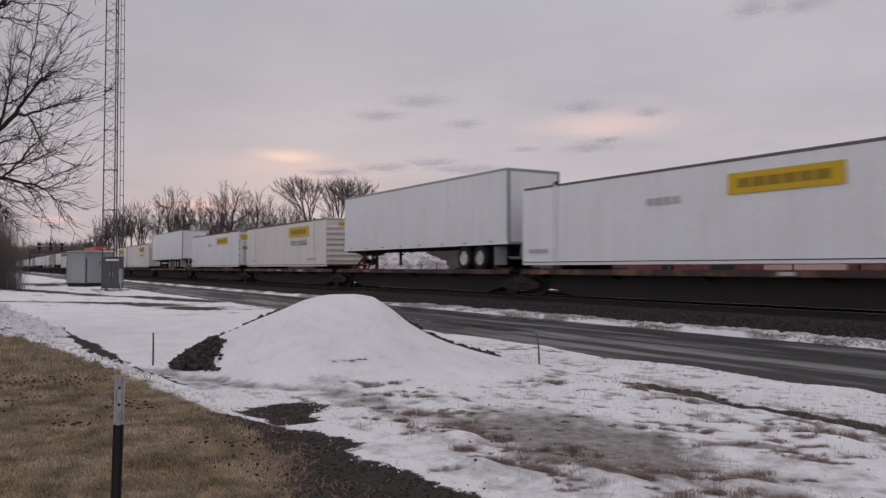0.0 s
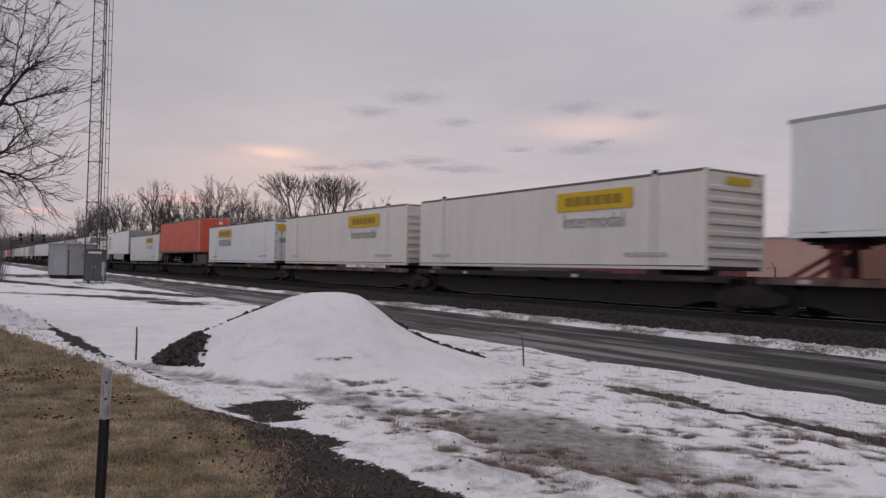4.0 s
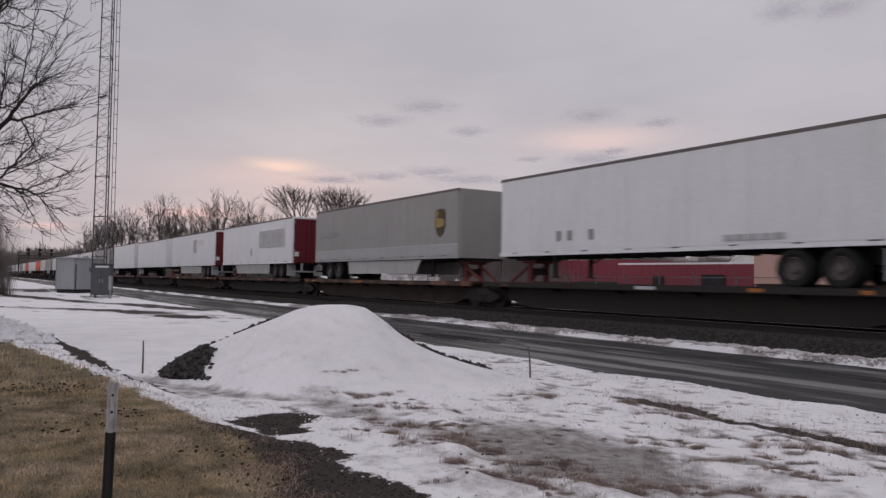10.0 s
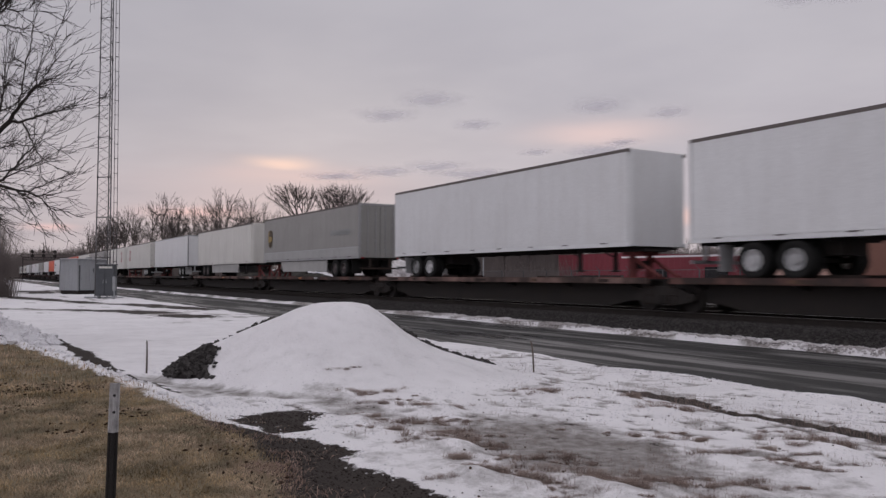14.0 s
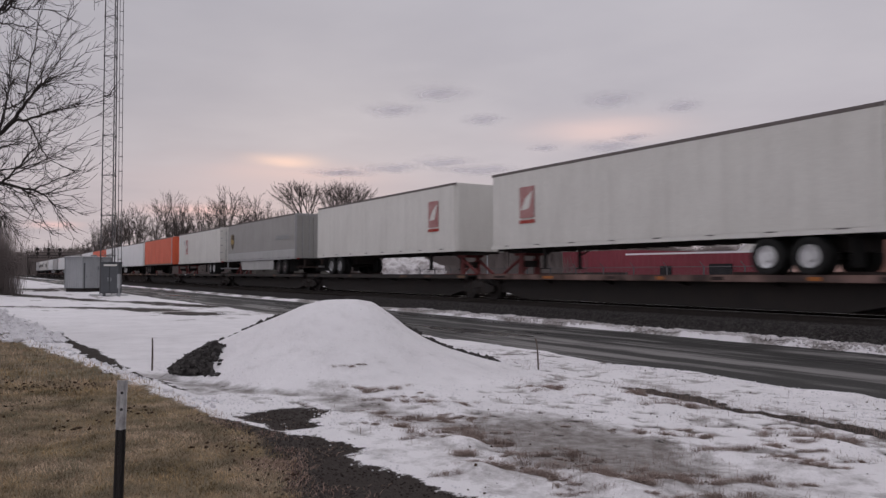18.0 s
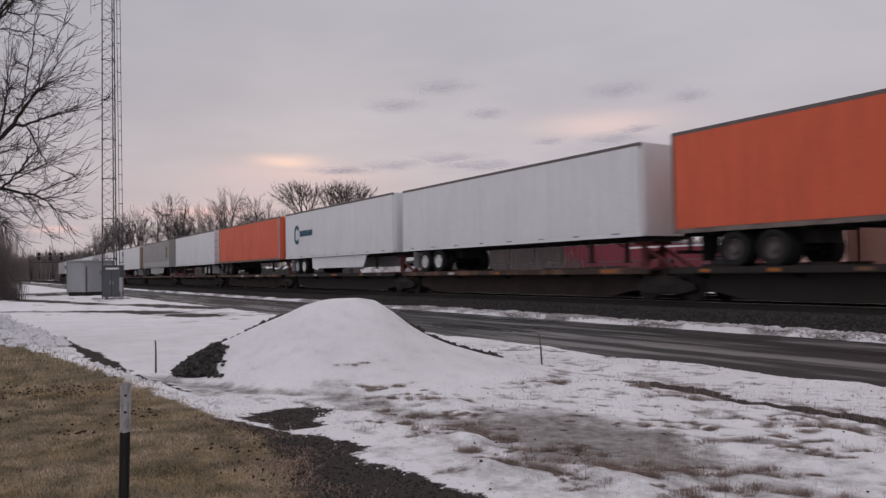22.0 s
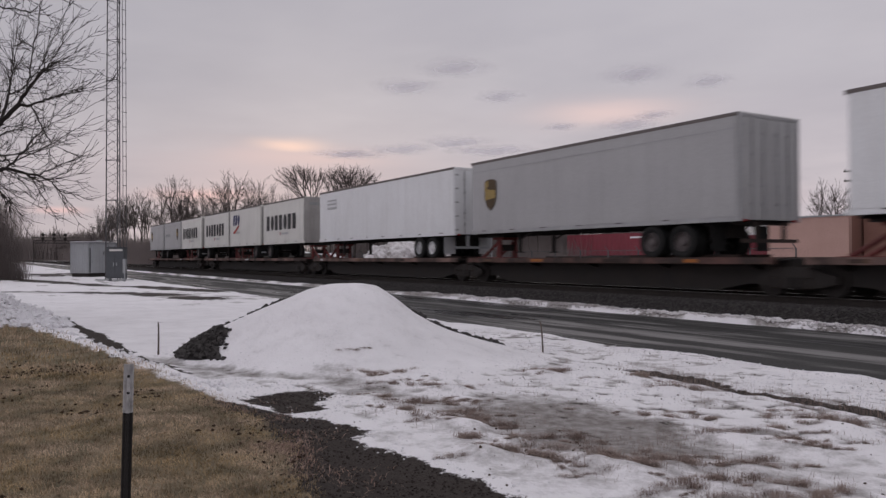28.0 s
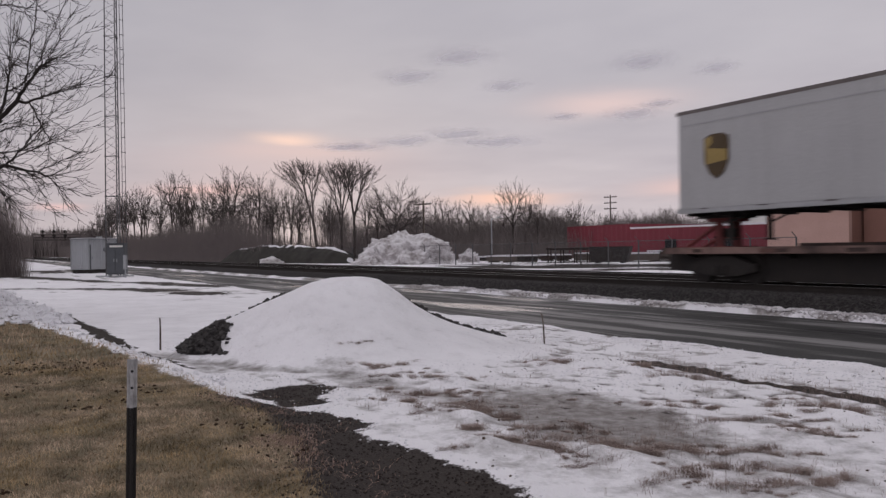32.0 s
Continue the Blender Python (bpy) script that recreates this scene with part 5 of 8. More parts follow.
def van_trailer(centre, length, wheels, skin, style, label, end_style="", end_skin=None, skirt=False, short=False, posts=0.006, top=4.08, frame=ALUMINIUM):
    """A road trailer standing on its wheels and a hitch. wheels: the end, +1 or -1 along x, at which its axles stand."""
    t = thing("semi_trailer", pose(centre, TRACK_Y, DECK_Z), label, "trailer", "trailers on the train")
    half, z0, z1 = length / 2, 1.04, top
    wall_key = "side_wall %.2f %s %.3f %.2f" % (half, skin.name, posts, top)
    wall = kept(wall_key, lambda: side_wall(half - 0.10, z0 + 0.13, z1 - 0.10, 1.2, posts), skin)
    put("side_wall", wall, t, 0, -1.278, 0)
    put("side_wall", wall, t, 0, 1.278, 0, flip=True)
    put("roof", kept("roof %.2f" % half, lambda: made(soft_box, -half + 0.03, half - 0.03, -1.24, 1.24, -0.04, 0, 0.015), PALE), t, 0, 0, z1 - 0.005)
    bright = end_style == "roll"
    cap = kept("top_rail %.2f %s" % (half, bright), lambda: made(soft_box, -half, half, -0.03, 0.03, -0.12, 0.0, 0.012), GALV if bright else RAIL_CAP)
    sill = skin if skin in (WHITE, PALE) else frame
    foot = kept("bottom_rail %.2f %s" % (half, sill.name), lambda: made(soft_box, -half, half, -0.035, 0.035, 0.0, 0.145, 0.01), sill)
    for y in (-1.275, 1.275):
        put("top_rail", cap, t, 0, y, z1)
        put("bottom_rail", foot, t, 0, y, z0)
    if skin is GREY_LIGHT:
        for y in (-1.302, 1.302):
            part("seam_strip", made(soft_box, -half + 0.15, half - 0.15, y - 0.006, y + 0.006, z1 - 0.46, z1 - 0.42, 0.002), ALUMINIUM, t)
    if skin is GREY and not short:
        band = kept("lower_panel %.2f" % half, lambda: made(soft_box, -half + 0.1, half - 0.1, -0.012, 0.012, 0.15, 0.62, 0.006), GREY_PALE)
        for y in (-1.296, 1.296):
            put("lower_panel", band, t, 0, y, z0)
            put("rub_rail", kept("rub_rail %.2f" % half, lambda: made(soft_box, -half + 0.08, half - 0.08, -0.02, 0.02, 0.0, 0.055, 0.006), FADED), t, 0, y * 1.004, z0 + 0.60, "pale rub rail")
    # nose: a wall with rounded upright corners
    bm = bmesh.new()
    x = -wheels * half
    out = []
    for k in range(7):
        a = math.radians(90 * k / 6)
        out.append((x + wheels * 0.22 * (1 - math.sin(a)), 1.30 - 0.22 * (1 - math.cos(a)) - 0.012))
    ring2 = [(px, -py) for px, py in reversed(out)]
    loop = out + ring2
    lo = [bm.verts.new((px, py, z0 + 0.02)) for px, py in loop]
    hi = [bm.verts.new((px, py, z1 - 0.02)) for px, py in loop]
    for k in range(len(loop) - 1):
        bm.faces.new((lo[k], lo[k + 1], hi[k + 1], hi[k]))
    bm.faces.new(hi)
    bm.faces.new(lo)
    nose_skin = GRIMY_SHADED if style == "eye" else (end_skin if wheels < 0 and end_skin else skin)
    part("nose_wall", bm, nose_skin, t)
    if skin in (ORANGE, RED):
        for y in (-1.296, 1.296):
            part("nose_post", made(soft_box, x + wheels * 0.30 - 0.14, x + wheels * 0.30 + 0.14, y - 0.008, y + 0.008, z0 + 0.14, z1 - 0.12, 0.004), ALUMINIUM, t, "bare aluminium corner strip")
    # door end
    x = wheels * half
    for y in (-1.245, 1.245):
        put("corner_post", kept("corner_post %s %.2f" % (frame.name, top), lambda: made(soft_box, -0.07, 0.02, -0.06, 0.06, z0, z1 - 0.01, 0.012), frame), t, x, y, 0, flip=wheels < 0)
    part("door_header", made(soft_box, min(x, x - wheels * 0.06), max(x, x - wheels * 0.06), -1.19, 1.19, z1 - 0.12, z1 - 0.005, 0.01), frame, t)
    if end_style == "roll":
        bm = bmesh.new()
        soft_box(bm, min(x, x - wheels * 0.04), max(x, x - wheels * 0.04), -1.18, 1.18, z0 + 0.1, z1 - 0.13, 0.006)
        for z in np.linspace(z0 + 0.55, z1 - 0.6, 5):
            box(bm, min(x, x + wheels * 0.004), max(x, x + wheels * 0.004), -1.17, 1.17, z - 0.008, z + 0.008)
        part("roll_door", bm, skin, t, "smooth pale roll-up door")
        part("door_sill", made(box, min(x, x + wheels * 0.03), max(x, x + wheels * 0.03), -1.2, 1.2, z0, z0 + 0.1), GALV, t)
    else:
        doors(t, x - wheels * 0.05, wheels, z0, z1 - 0.05, (end_skin if wheels > 0 and end_skin else skin))
    bm = bmesh.new()
    for px in np.linspace(-half + 0.3, half - 0.3, max(6, int(length / 0.9))):
        box(bm, px - 0.03, px + 0.03, -1.2, 1.2, z0 - 0.08, z0 + 0.03)
    box(bm, -half + 0.1, half - 0.1, -1.24, 1.24, z0 + 0.03, z0 + 0.07)
    part("underframe", bm, STEEL_DARK, t)
    bm = bmesh.new()
    for k in range(int(length / 2.0)):
        px = -half + 1.0 + k * 2.0
        e = 0.03 * ((k * 37) % 5)
        box(bm, px - 0.10 - e, px + 0.12, -1.318, -1.308, z0 + 0.105, z0 + 0.140)
    tagged(part("reflex_tape", bm, TAPE, t, "dark reflective tape strips"), kind="stuff")
    # running gear
    gear = [wheels * (half - 1.35)] if short else [wheels * (half - 2.1), wheels * (half - 3.35)]
    mid = sum(gear) / len(gear)
    part("slider_frame", made(box, mid - (0.7 if short else 1.5), mid + (0.7 if short else 1.5), -0.55, 0.55, 0.62, z0 - 0.03), STEEL_DARK, t)
    # dark rims: some are dark themselves, on skirted trailers the colour carries shade
    dull = short or (skirt and style != "teal") or skin not in (WHITE, PALE) or style == "plain_rivets"
    for gx in gear:
        ax = put("axle", kept("axle", lambda: made(tube, (0, -1.2, 0), (0, 1.2, 0), 0.075, n=10), STEEL_DARK), t, gx, 0, 0.515)
        for y in (-1.14, -0.84, 0.84, 1.14):
            put("tyre", kept("tyre", tyre, RUBBER, True), ax, 0, y, 0)
        for y in (-1.16, 1.16):
            put("wheel_rim", kept("rim %s" % dull, rim, TAPE if dull else RIM), ax, 0, y, 0, "dark wheel rim" if dull else "pale metal wheel rim", flip=y > 0)
    for y in (-0.95, 0.95):
        put("mud_flap", kept("flap %s" % (skin is WHITE), lambda: made(soft_box, -0.01, 0.01, -0.3, 0.3, 0.22, 0.98, 0.004), FADED if skin is WHITE else RUBBER), t, wheels * (half - (0.55 if short else 1.0)), y, 0)
    bm = bmesh.new()
    box(bm, wheels * half - 0.05, wheels * half + 0.02, -1.2, 1.2, 0.45, 0.55)
    for y in (-0.6, 0.6):
        box(bm, wheels * half - 0.04, wheels * half + 0.02, y - 0.07, y + 0.07, 0.5, z0)
    part("rear_guard", bm, GALV if skin in (WHITE, PALE) else STEEL_BROWN, t, "pale steel rear guard" if skin in (WHITE, PALE) else "")
    for y in (-1.08, 1.08):
        part("tail_lamp", made(box, wheels * half + 0.003, wheels * half + 0.012, y - 0.07, y + 0.07, z0 + 0.0, z0 + 0.07), LAMP_RED, t)
    lx = -wheels * (half - (1.6 if short else 2.9))
    for y in (-0.85, 0.85):
        bm = bmesh.new()
        box(bm, lx - 0.06, lx + 0.06, y - 0.06, y + 0.06, 0.28, z0)
        box(bm, lx - 0.13, lx + 0.13, y - 0.13, y + 0.13, 0.24, 0.28)
        tube(bm, (lx, y, 0.75), (lx + wheels * 0.75, y, z0), 0.03, n=6)
        part("landing_leg", bm, STEEL_DARK, t)
    part("coupling_plate", made(box, -wheels * half + (0.1 if wheels > 0 else -1.4), -wheels * half + (1.4 if wheels > 0 else -0.1), -0.55, 0.55, z0 - 0.14, z0 - 0.05), STEEL_DARK, t)
    if skirt:
        a, b = sorted((wheels * (half - 4.6), -wheels * (half - 3.4)))
        for y in (-1.19, 1.19):
            bm = bmesh.new()
            slab(bm, [(a + 0.1, 0.36), (b - 0.5, 0.36), (b, z0 - 0.02), (a, z0 - 0.02)] if wheels < 0 else [(a + 0.5, 0.36), (b - 0.1, 0.36), (b, z0 - 0.02), (a, z0 - 0.02)], y - 0.015, y + 0.015)
            part("side_skirt", bm, WHITE if style == "teal" else SKIRT, t, "white side skirt panel" if style == "teal" else "pale side skirt panel, toned down for shade and grimy")
    marks(t, style, half, z0, z1)
    end_marks(t, end_style, half + 0.01 + (0.04 if wheels > 0 else 0), z0, z1)
    MOVERS.append((t, centre, TRACK_Y, DECK_Z))
    return t


def box_container(centre, skin, style, label, end="ribs", end_style=""):
    """A 53-foot container set straight down on the car."""
    length, h = 16.15, 2.93
    base = 1.83
    t = thing("freight_container", pose(centre, TRACK_Y, base), label, "container", "containers on the train")
    half = length / 2
    wall = kept("container_wall " + skin.name, lambda: side_wall(half - 0.08, 0.15, h - 0.09, 1.0, 0.0), skin)
    put("side_wall", wall, t, 0, -1.272, 0)
    put("side_wall", wall, t, 0, 1.272, 0, flip=True)
    put("roof", kept("container_roof", lambda: made(soft_box, -half + 0.03, half - 0.03, -1.24, 1.24, -0.05, -0.01, 0.015), PALE), t, 0, 0, h)
    for y in (-1.27, 1.27):
        put("top_rail", kept("container_top_rail", lambda: made(soft_box, -half, half, -0.03, 0.03, -0.10, 0.0, 0.01), RAIL_CAP), t, 0, y, h)
        put("bottom_rail", kept("container_bottom_rail " + skin.name, lambda: made(soft_box, -half, half, -0.03, 0.03, 0.0, 0.16, 0.01), skin), t, 0, y, 0)
        put("base_step", kept("container_base_step", lambda: made(box, -half + 0.05, half - 0.05, -0.008, 0.008, 0.10, 0.125), STEEL_BROWN), t, 0, y * 1.03, 0)
        for x in (-half + 0.06, half - 0.06):
            put("corner_post", kept("container_post " + skin.name, lambda: made(soft_box, -0.06, 0.06, -0.05, 0.05, 0.0, h - 0.005, 0.01), skin), t, x, y * 0.985, 0)
        for x in (-6.1, 6.1):
            put("lifting_post", kept("lifting_post " + skin.name, lambda: made(soft_box, -0.09, 0.09, -0.03, 0.03, 0.0, h + 0.05, 0.012), skin), t, x, y * 1.005, 0)
            for dx in (-0.115, 0.10):
                put("post_gap", kept("post_gap", lambda: made(box, 0.0, 0.015, -0.004, 0.004, 0.14, h - 0.1), SIGN_GREY), t, x + dx, y + (0.026 if y > 0 else -0.026), 0)
            put("corner_casting", kept("casting", lambda: made(soft_box, -0.10, 0.10, -0.05, 0.05, -0.02, 0.10, 0.012), STEEL_BROWN), t, x, y, h)
    part("floor", made(box, -half + 0.05, half - 0.05, -1.22, 1.22, 0.02, 0.12), STEEL_DARK, t)
    for s, kind in ((1, end), (-1, "doors" if end == "ribs" else "ribs")):
        x = s * (half - 0.06)
        if kind == "doors":
            doors(t, x, s, 0.12, h - 0.05, skin)
        else:
            bm = bmesh.new()
            prof = [(x, 0.12)]
            for z in np.linspace(0.4, h - 0.55, 7):
                prof += [(x, z - 0.09), (x + s * 0.075, z - 0.05), (x + s * 0.075, z + 0.05), (x, z + 0.09)]
            slab(bm, prof + [(x, h - 0.08), (x - s * 0.03, h - 0.08), (x - s * 0.03, 0.12)], -1.2, 1.2)
            part("end_wall", bm, skin, t, "end wall with level pressed ribs")
    marks(t, style, half, 0.1, h)
    end_marks(t, end_style, half + 0.03, 0.1, h)
    MOVERS.append((t, centre, TRACK_Y, base))
    return t


def bogie(parent, x):
    """A two-axle railway truck."""
    b = part("truck", made(soft_box, -0.28, 0.28, -1.05, 1.05, 0.42, 0.72, 0.03), STEEL_DARK, parent, "black two-axle railway truck")
    b.location = (x, 0, RAIL_Z - DECK_Z)

    def frame_side():
        bm = bmesh.new()
        slab(bm, [(-1.15, 0.36), (-0.95, 0.30), (-0.45, 0.22), (0.45, 0.22), (0.95, 0.30), (1.15, 0.36), (1.15, 0.55), (0.85, 0.62), (0.4, 0.78), (-0.4, 0.78), (-0.85, 0.62), (-1.15, 0.55)], -0.07, 0.07)
        for px in (-0.16, 0.0, 0.16):
            tube(bm, (px, -0.09, 0.28), (px, -0.09, 0.52), 0.065, n=8)
        return bm

    def wheelset():
        bm = bmesh.new()
        tube(bm, (0, -1.1, 0), (0, 1.1, 0), 0.08, n=10)
        for y in (-0.75, 0.75):
            tube(bm, (0, y - 0.07, 0), (0, y + 0.07, 0), 0.42, n=24)
            s = 1 if y > 0 else -1
            tube(bm, (0, y - s * 0.07, 0), (0, y - s * 0.10, 0), 0.45, n=24)
            tube(bm, (0, y + s * 0.26, 0), (0, y + s * 0.34, 0), 0.12, n=10)
        return bm

    for y in (-1.0, 1.0):
        put("side_frame", kept("side_frame", frame_side, STEEL_DARK), b, 0, y, 0, flip=y > 0)
    for wx in (-0.88, 0.88):
        put("wheelset", kept("wheelset", wheelset, STEEL_DARK), b, wx, 0, 0.42)
    return b


def hitch(parent, x, s):
    """The folding stand that holds a trailer's nose: a head plate on two raking legs with struts, over a foot plate."""
    h = part("hitch", made(soft_box, x - 0.40, x + 0.40, -0.48, 0.48, 0.80, 0.90, 0.02), HITCH_RED, parent, "dull red trailer hitch stand")
    for y in (-0.40, 0.40):
        bm = bmesh.new()
        slab(bm, [(x - 0.16, 0.0), (x + 0.16, 0.0), (x + 0.10, 0.82), (x - 0.10, 0.82)], y - 0.05, y + 0.05)
        part("hitch_leg", bm, HITCH_RED, h)
        part("hitch_strut", made(tube, (x, y, 0.72), (x - s * 1.25, y, 0.05), 0.065, n=8), HITCH_RED, h)
    part("hitch_brace", made(tube, (x, -0.40, 0.10), (x, 0.40, 0.72), 0.045, n=6), HITCH_RED, h)
    part("hitch_web", made(box, x - 0.06, x + 0.06, -0.34, 0.34, 0.34, 0.60), STEEL_DARK, h)
    part("foot_plate", made(soft_box, x - 1.45, x + 0.55, -0.62, 0.62, -0.004, 0.06, 0.01), HITCH_RED, h, "worn red hitch base on the deck")
    return h


def spine_car(x0, x1, centre, wheel_ends, edge, trucks, boxed=False, inset=0.0):
    """One platform of the train: a deep middle beam, a deck plate, cross bearers, side edges, hitches and trucks.
    wheel_ends: for each load its centre, half length and wheel end."""
    t = thing("flat_car", pose(centre, TRACK_Y, DECK_Z), "long low grimy steel rail car carrying " + ("a container" if boxed else "trailers"), "rail car", "rail cars of the train")
    a, b = x0 - centre, x1 - centre
    slab_pts = [(a + 0.1, -0.66), (a + 1.6, -0.70), (a + 2.6, -0.90), (b - 2.6, -0.90), (b - 1.6, -0.70), (b - 0.1, -0.66), (b - 0.1, -0.05), (a + 0.1, -0.05)]
    bm = bmesh.new()
    slab(bm, slab_pts, -0.75, 0.75)
    part("centre_beam", bm, STEEL_BROWN if edge == DECK_TAN and not boxed else STEEL_DARK, t)
    part("deck_plate", made(soft_box, a + 0.25, b - 0.25, -1.28, 1.28, -0.05, -0.004, 0.01), STEEL_DARK, t)
    n = max(4, int((b - a) / 3))
    for k in range(n):
        px = a + 1.2 + (b - a - 2.4) * k / (n - 1)
        bm = bmesh.new()
        v = [(-1.27, -0.16), (-0.45, -0.40), (0.45, -0.40), (1.27, -0.16), (1.27, -0.06), (-1.27, -0.06)]
        p = [bm.verts.new((px - 0.05, y, z)) for y, z in v]
        q = [bm.verts.new((px + 0.05, y, z)) for y, z in v]
        bm.faces.new(p)
        bm.faces.new(q[::-1])
        for i in range(6):
            bm.faces.new((p[i], q[i], q[(i + 1) % 6], p[(i + 1) % 6]))
        part("cross_bearer", bm, STEEL_DARK, t)
    rnd = random.Random(int(centre))
    for y in (-1.30, 1.30):
        part("deck_edge", made(soft_box, a + 0.3, b - 0.3, y - 0.03, y + 0.03, -0.15, 0.04, 0.01), edge, t, "worn steel deck edge")
    px = a + 1.5
    while px < b - 1.0:
        w = rnd.uniform(0.25, 0.9)
        part("edge_reflector", made(box, px, px + w, -1.338, -1.331, -0.11, -0.01), rnd.choice((DECK_TAN, FADED, DECK_TAN, AMBER, STEEL_BROWN, DECK_RED)), t)
        px += w + rnd.uniform(1.4, 3.4)
    for lc, lh, w in wheel_ends:
        if boxed:
            for s in (-6.1, 6.1):
                part("pedestal", made(soft_box, lc - centre + s - 0.25, lc - centre + s + 0.25, -1.25, 1.25, -0.01, 0.195, 0.02), STEEL_BROWN, t)
        else:
            hitch(t, lc - centre - w * (lh - 0.8), w)
            for y in (-1.0, 1.0):
                wx = lc - centre + w * (lh - 2.7)
                part("wheel_guide", made(soft_box, wx - 2.2, wx + 2.2, y - 0.30 * (1 if y > 0 else -1) - 0.03, y - 0.30 * (1 if y > 0 else -1) + 0.03, -0.005, 0.12, 0.01), STEEL_BROWN, t)
    for px in trucks:
        bogie(t, px - centre)
    for s, px in ((-1, a), (1, b)):
        bm = bmesh.new()
        box(bm, px - 0.3, px + 0.3, -0.13, 0.13, -0.45, -0.2)
        part("coupler", bm, STEEL_DARK, t)
        for y in (-1.2, 1.2):
            bm = bmesh.new()
            for z in (-0.75, -0.5, -0.25):
                tube(bm, (px - s * 0.35, y - 0.2, z), (px - s * 0.35, y + 0.12, z), 0.012, n=5)
            tube(bm, (px - s * 0.35, y + 0.12, -0.8), (px - s * 0.35, y + 0.12, 0.0), 0.014, n=5)
            tube(bm, (px - s * 0.35, y - 0.2, -0.8), (px - s * 0.35, y - 0.2, 0.0), 0.014, n=5)
            part("end_step", bm, STEEL_BROWN, t)
    MOVERS.append((t, centre, TRACK_Y, DECK_Z))
    return t


# kind, place along the train, wheel end, skin, marks, marks on the leading end, its skin, skirts
W, E = 1, -1
LOADS = [
    ("box", -16.04, 0, WHITE, "sign_mid", "doors", "yellow_band"),
    ("van", -33.16, W, WHITE, "", "roll", None, False),
    ("box", -52.07, 0, CREAM, "sign_word", "ribs", "yellow_plate"),
    ("box", -70.71, 0, WHITE, "sign_mid", "doors", "yellow_band"),
    ("van", -91.28, W, WHITE, "", "roll", None, False),
    ("box", -109.96, 0, CREAM, "sign_word", "ribs", "yellow_plate"),
    ("box", -127.39, 0, CREAM, "sign_word", "ribs", "yellow_plate"),
    ("box", -145.74, 0, WHITE, "sign_word_left", "doors", "yellow_band"),
    ("van", -164.89, E, RED, "", "stickers", None, False),
    ("box", -181.78, 0, WHITE, "sign_word", "ribs", "yellow_plate"),
    ("van", -199.54, E, WHITE, "eye", "", None, True),
    ("box", -216.59, 0, CREAM, "", "doors", ""),
    ("van", -234.63, W, WHITE, "plain_rivets", "", TAN, False),
    ("van", -253.82, E, GREY, "shield_front", "", None, True),
    ("van", -274.03, W, WHITE, "patch", "placards", MAROON, True),
    ("van", -292.84, W, WHITE, "patch_small", "placards", MAROON, True),
    ("van", -312.08, E, WHITE, "", "", None, False),
    ("van", -330.65, E, WHITE, "", "", None, False),
    ("van", -351.04, W, GREY, "shield_rear", "", None, True),
    ("van", -370.15, E, PALE, "", "", None, True),
    ("van", -390.51, W, WHITE, "", "roll", None, False),
    ("van", -409.26, W, PALE, "red_left", "red_panels", None, False),
    ("van", -428.22, E, PALE, "red_right", "", None, False),
    ("van", -448.37, W, GREY, "shield_rear", "", None, True),
    ("van", -466.95, W, PALE, "red_both", "red_panels", None, False),
    ("van", -486.31, E, ORANGE, "", "stickers", None, False),
    ("van", -503.75, E, WHITE, "", "", None, False),
    ("van", -520.90, E, WHITE, "teal", "teal_ring", None, True),
    ("van", -538.15, E, ORANGE, "", "stickers", None, False),
    ("van", -555.93, W, WHITE, "", "", None, False),
    ("van", -575.33, E, GREY, "shield_front", "", None, True),
    ("van", -594.39, W, WHITE, "small_mark", "", TAN, False),
    ("van", -610.76, W, WHITE, "small_mark", "", TAN, False),
    ("van45", -628.75, W, GREY_LIGHT, "shield_rear", "", None, False),
    ("van", -645.06, W, WHITE, "grey_mark", "", None, False),
    ("pup", -660.11, E, PALE, "big_letters", "plate_top", GRIMY_SHADED, False),
    ("pup", -669.39, W, PALE, "arrow_letters", "", GRIMY_SHADED, False),
    ("pup", -678.26, E, PALE, "big_letters", "plate_top", GRIMY_SHADED, False),
    ("pup", -688.10, W, PALE, "big_letters", "", GRIMY_SHADED, False),
    ("pup", -697.21, E, GREY_LIGHT, "shield_front", "", None, False),
    ("pup", -706.28, W, GREY_LIGHT, "shield_rear", "", None, False),
]
TALL = {-330.65: 4.20, -503.75: 4.03}
SKIN_WORDS = {"white_painted_sheet": "white", "cream_painted_sheet": "cream", "off_white_sheet": "off-white", "grey_sheet": "grey", "light_grey_sheet": "light grey", "orange_red_sheet": "orange-red", "faded_red_sheet": "faded red"}
MARK_WORDS = {"sign_mid": "a yellow sign", "sign_word": "yellow and grey signs", "sign_word_left": "yellow and grey signs", "shield_front": "a brown shield mark", "shield_rear": "a brown shield mark", "patch": "a faded grey patch", "patch_small": "a faded grey mark", "eye": "a swoosh mark", "red_left": "a small red panel", "red_right": "a small red panel", "red_both": "small red panels", "teal": "a teal ring mark", "small_mark": "a small red mark", "grey_mark": "faint grey lettering", "big_letters": "heavy black lettering", "arrow_letters": "blue lettering and an orange stripe", "plain_rivets": "small grey stickers", "": "plain sides"}


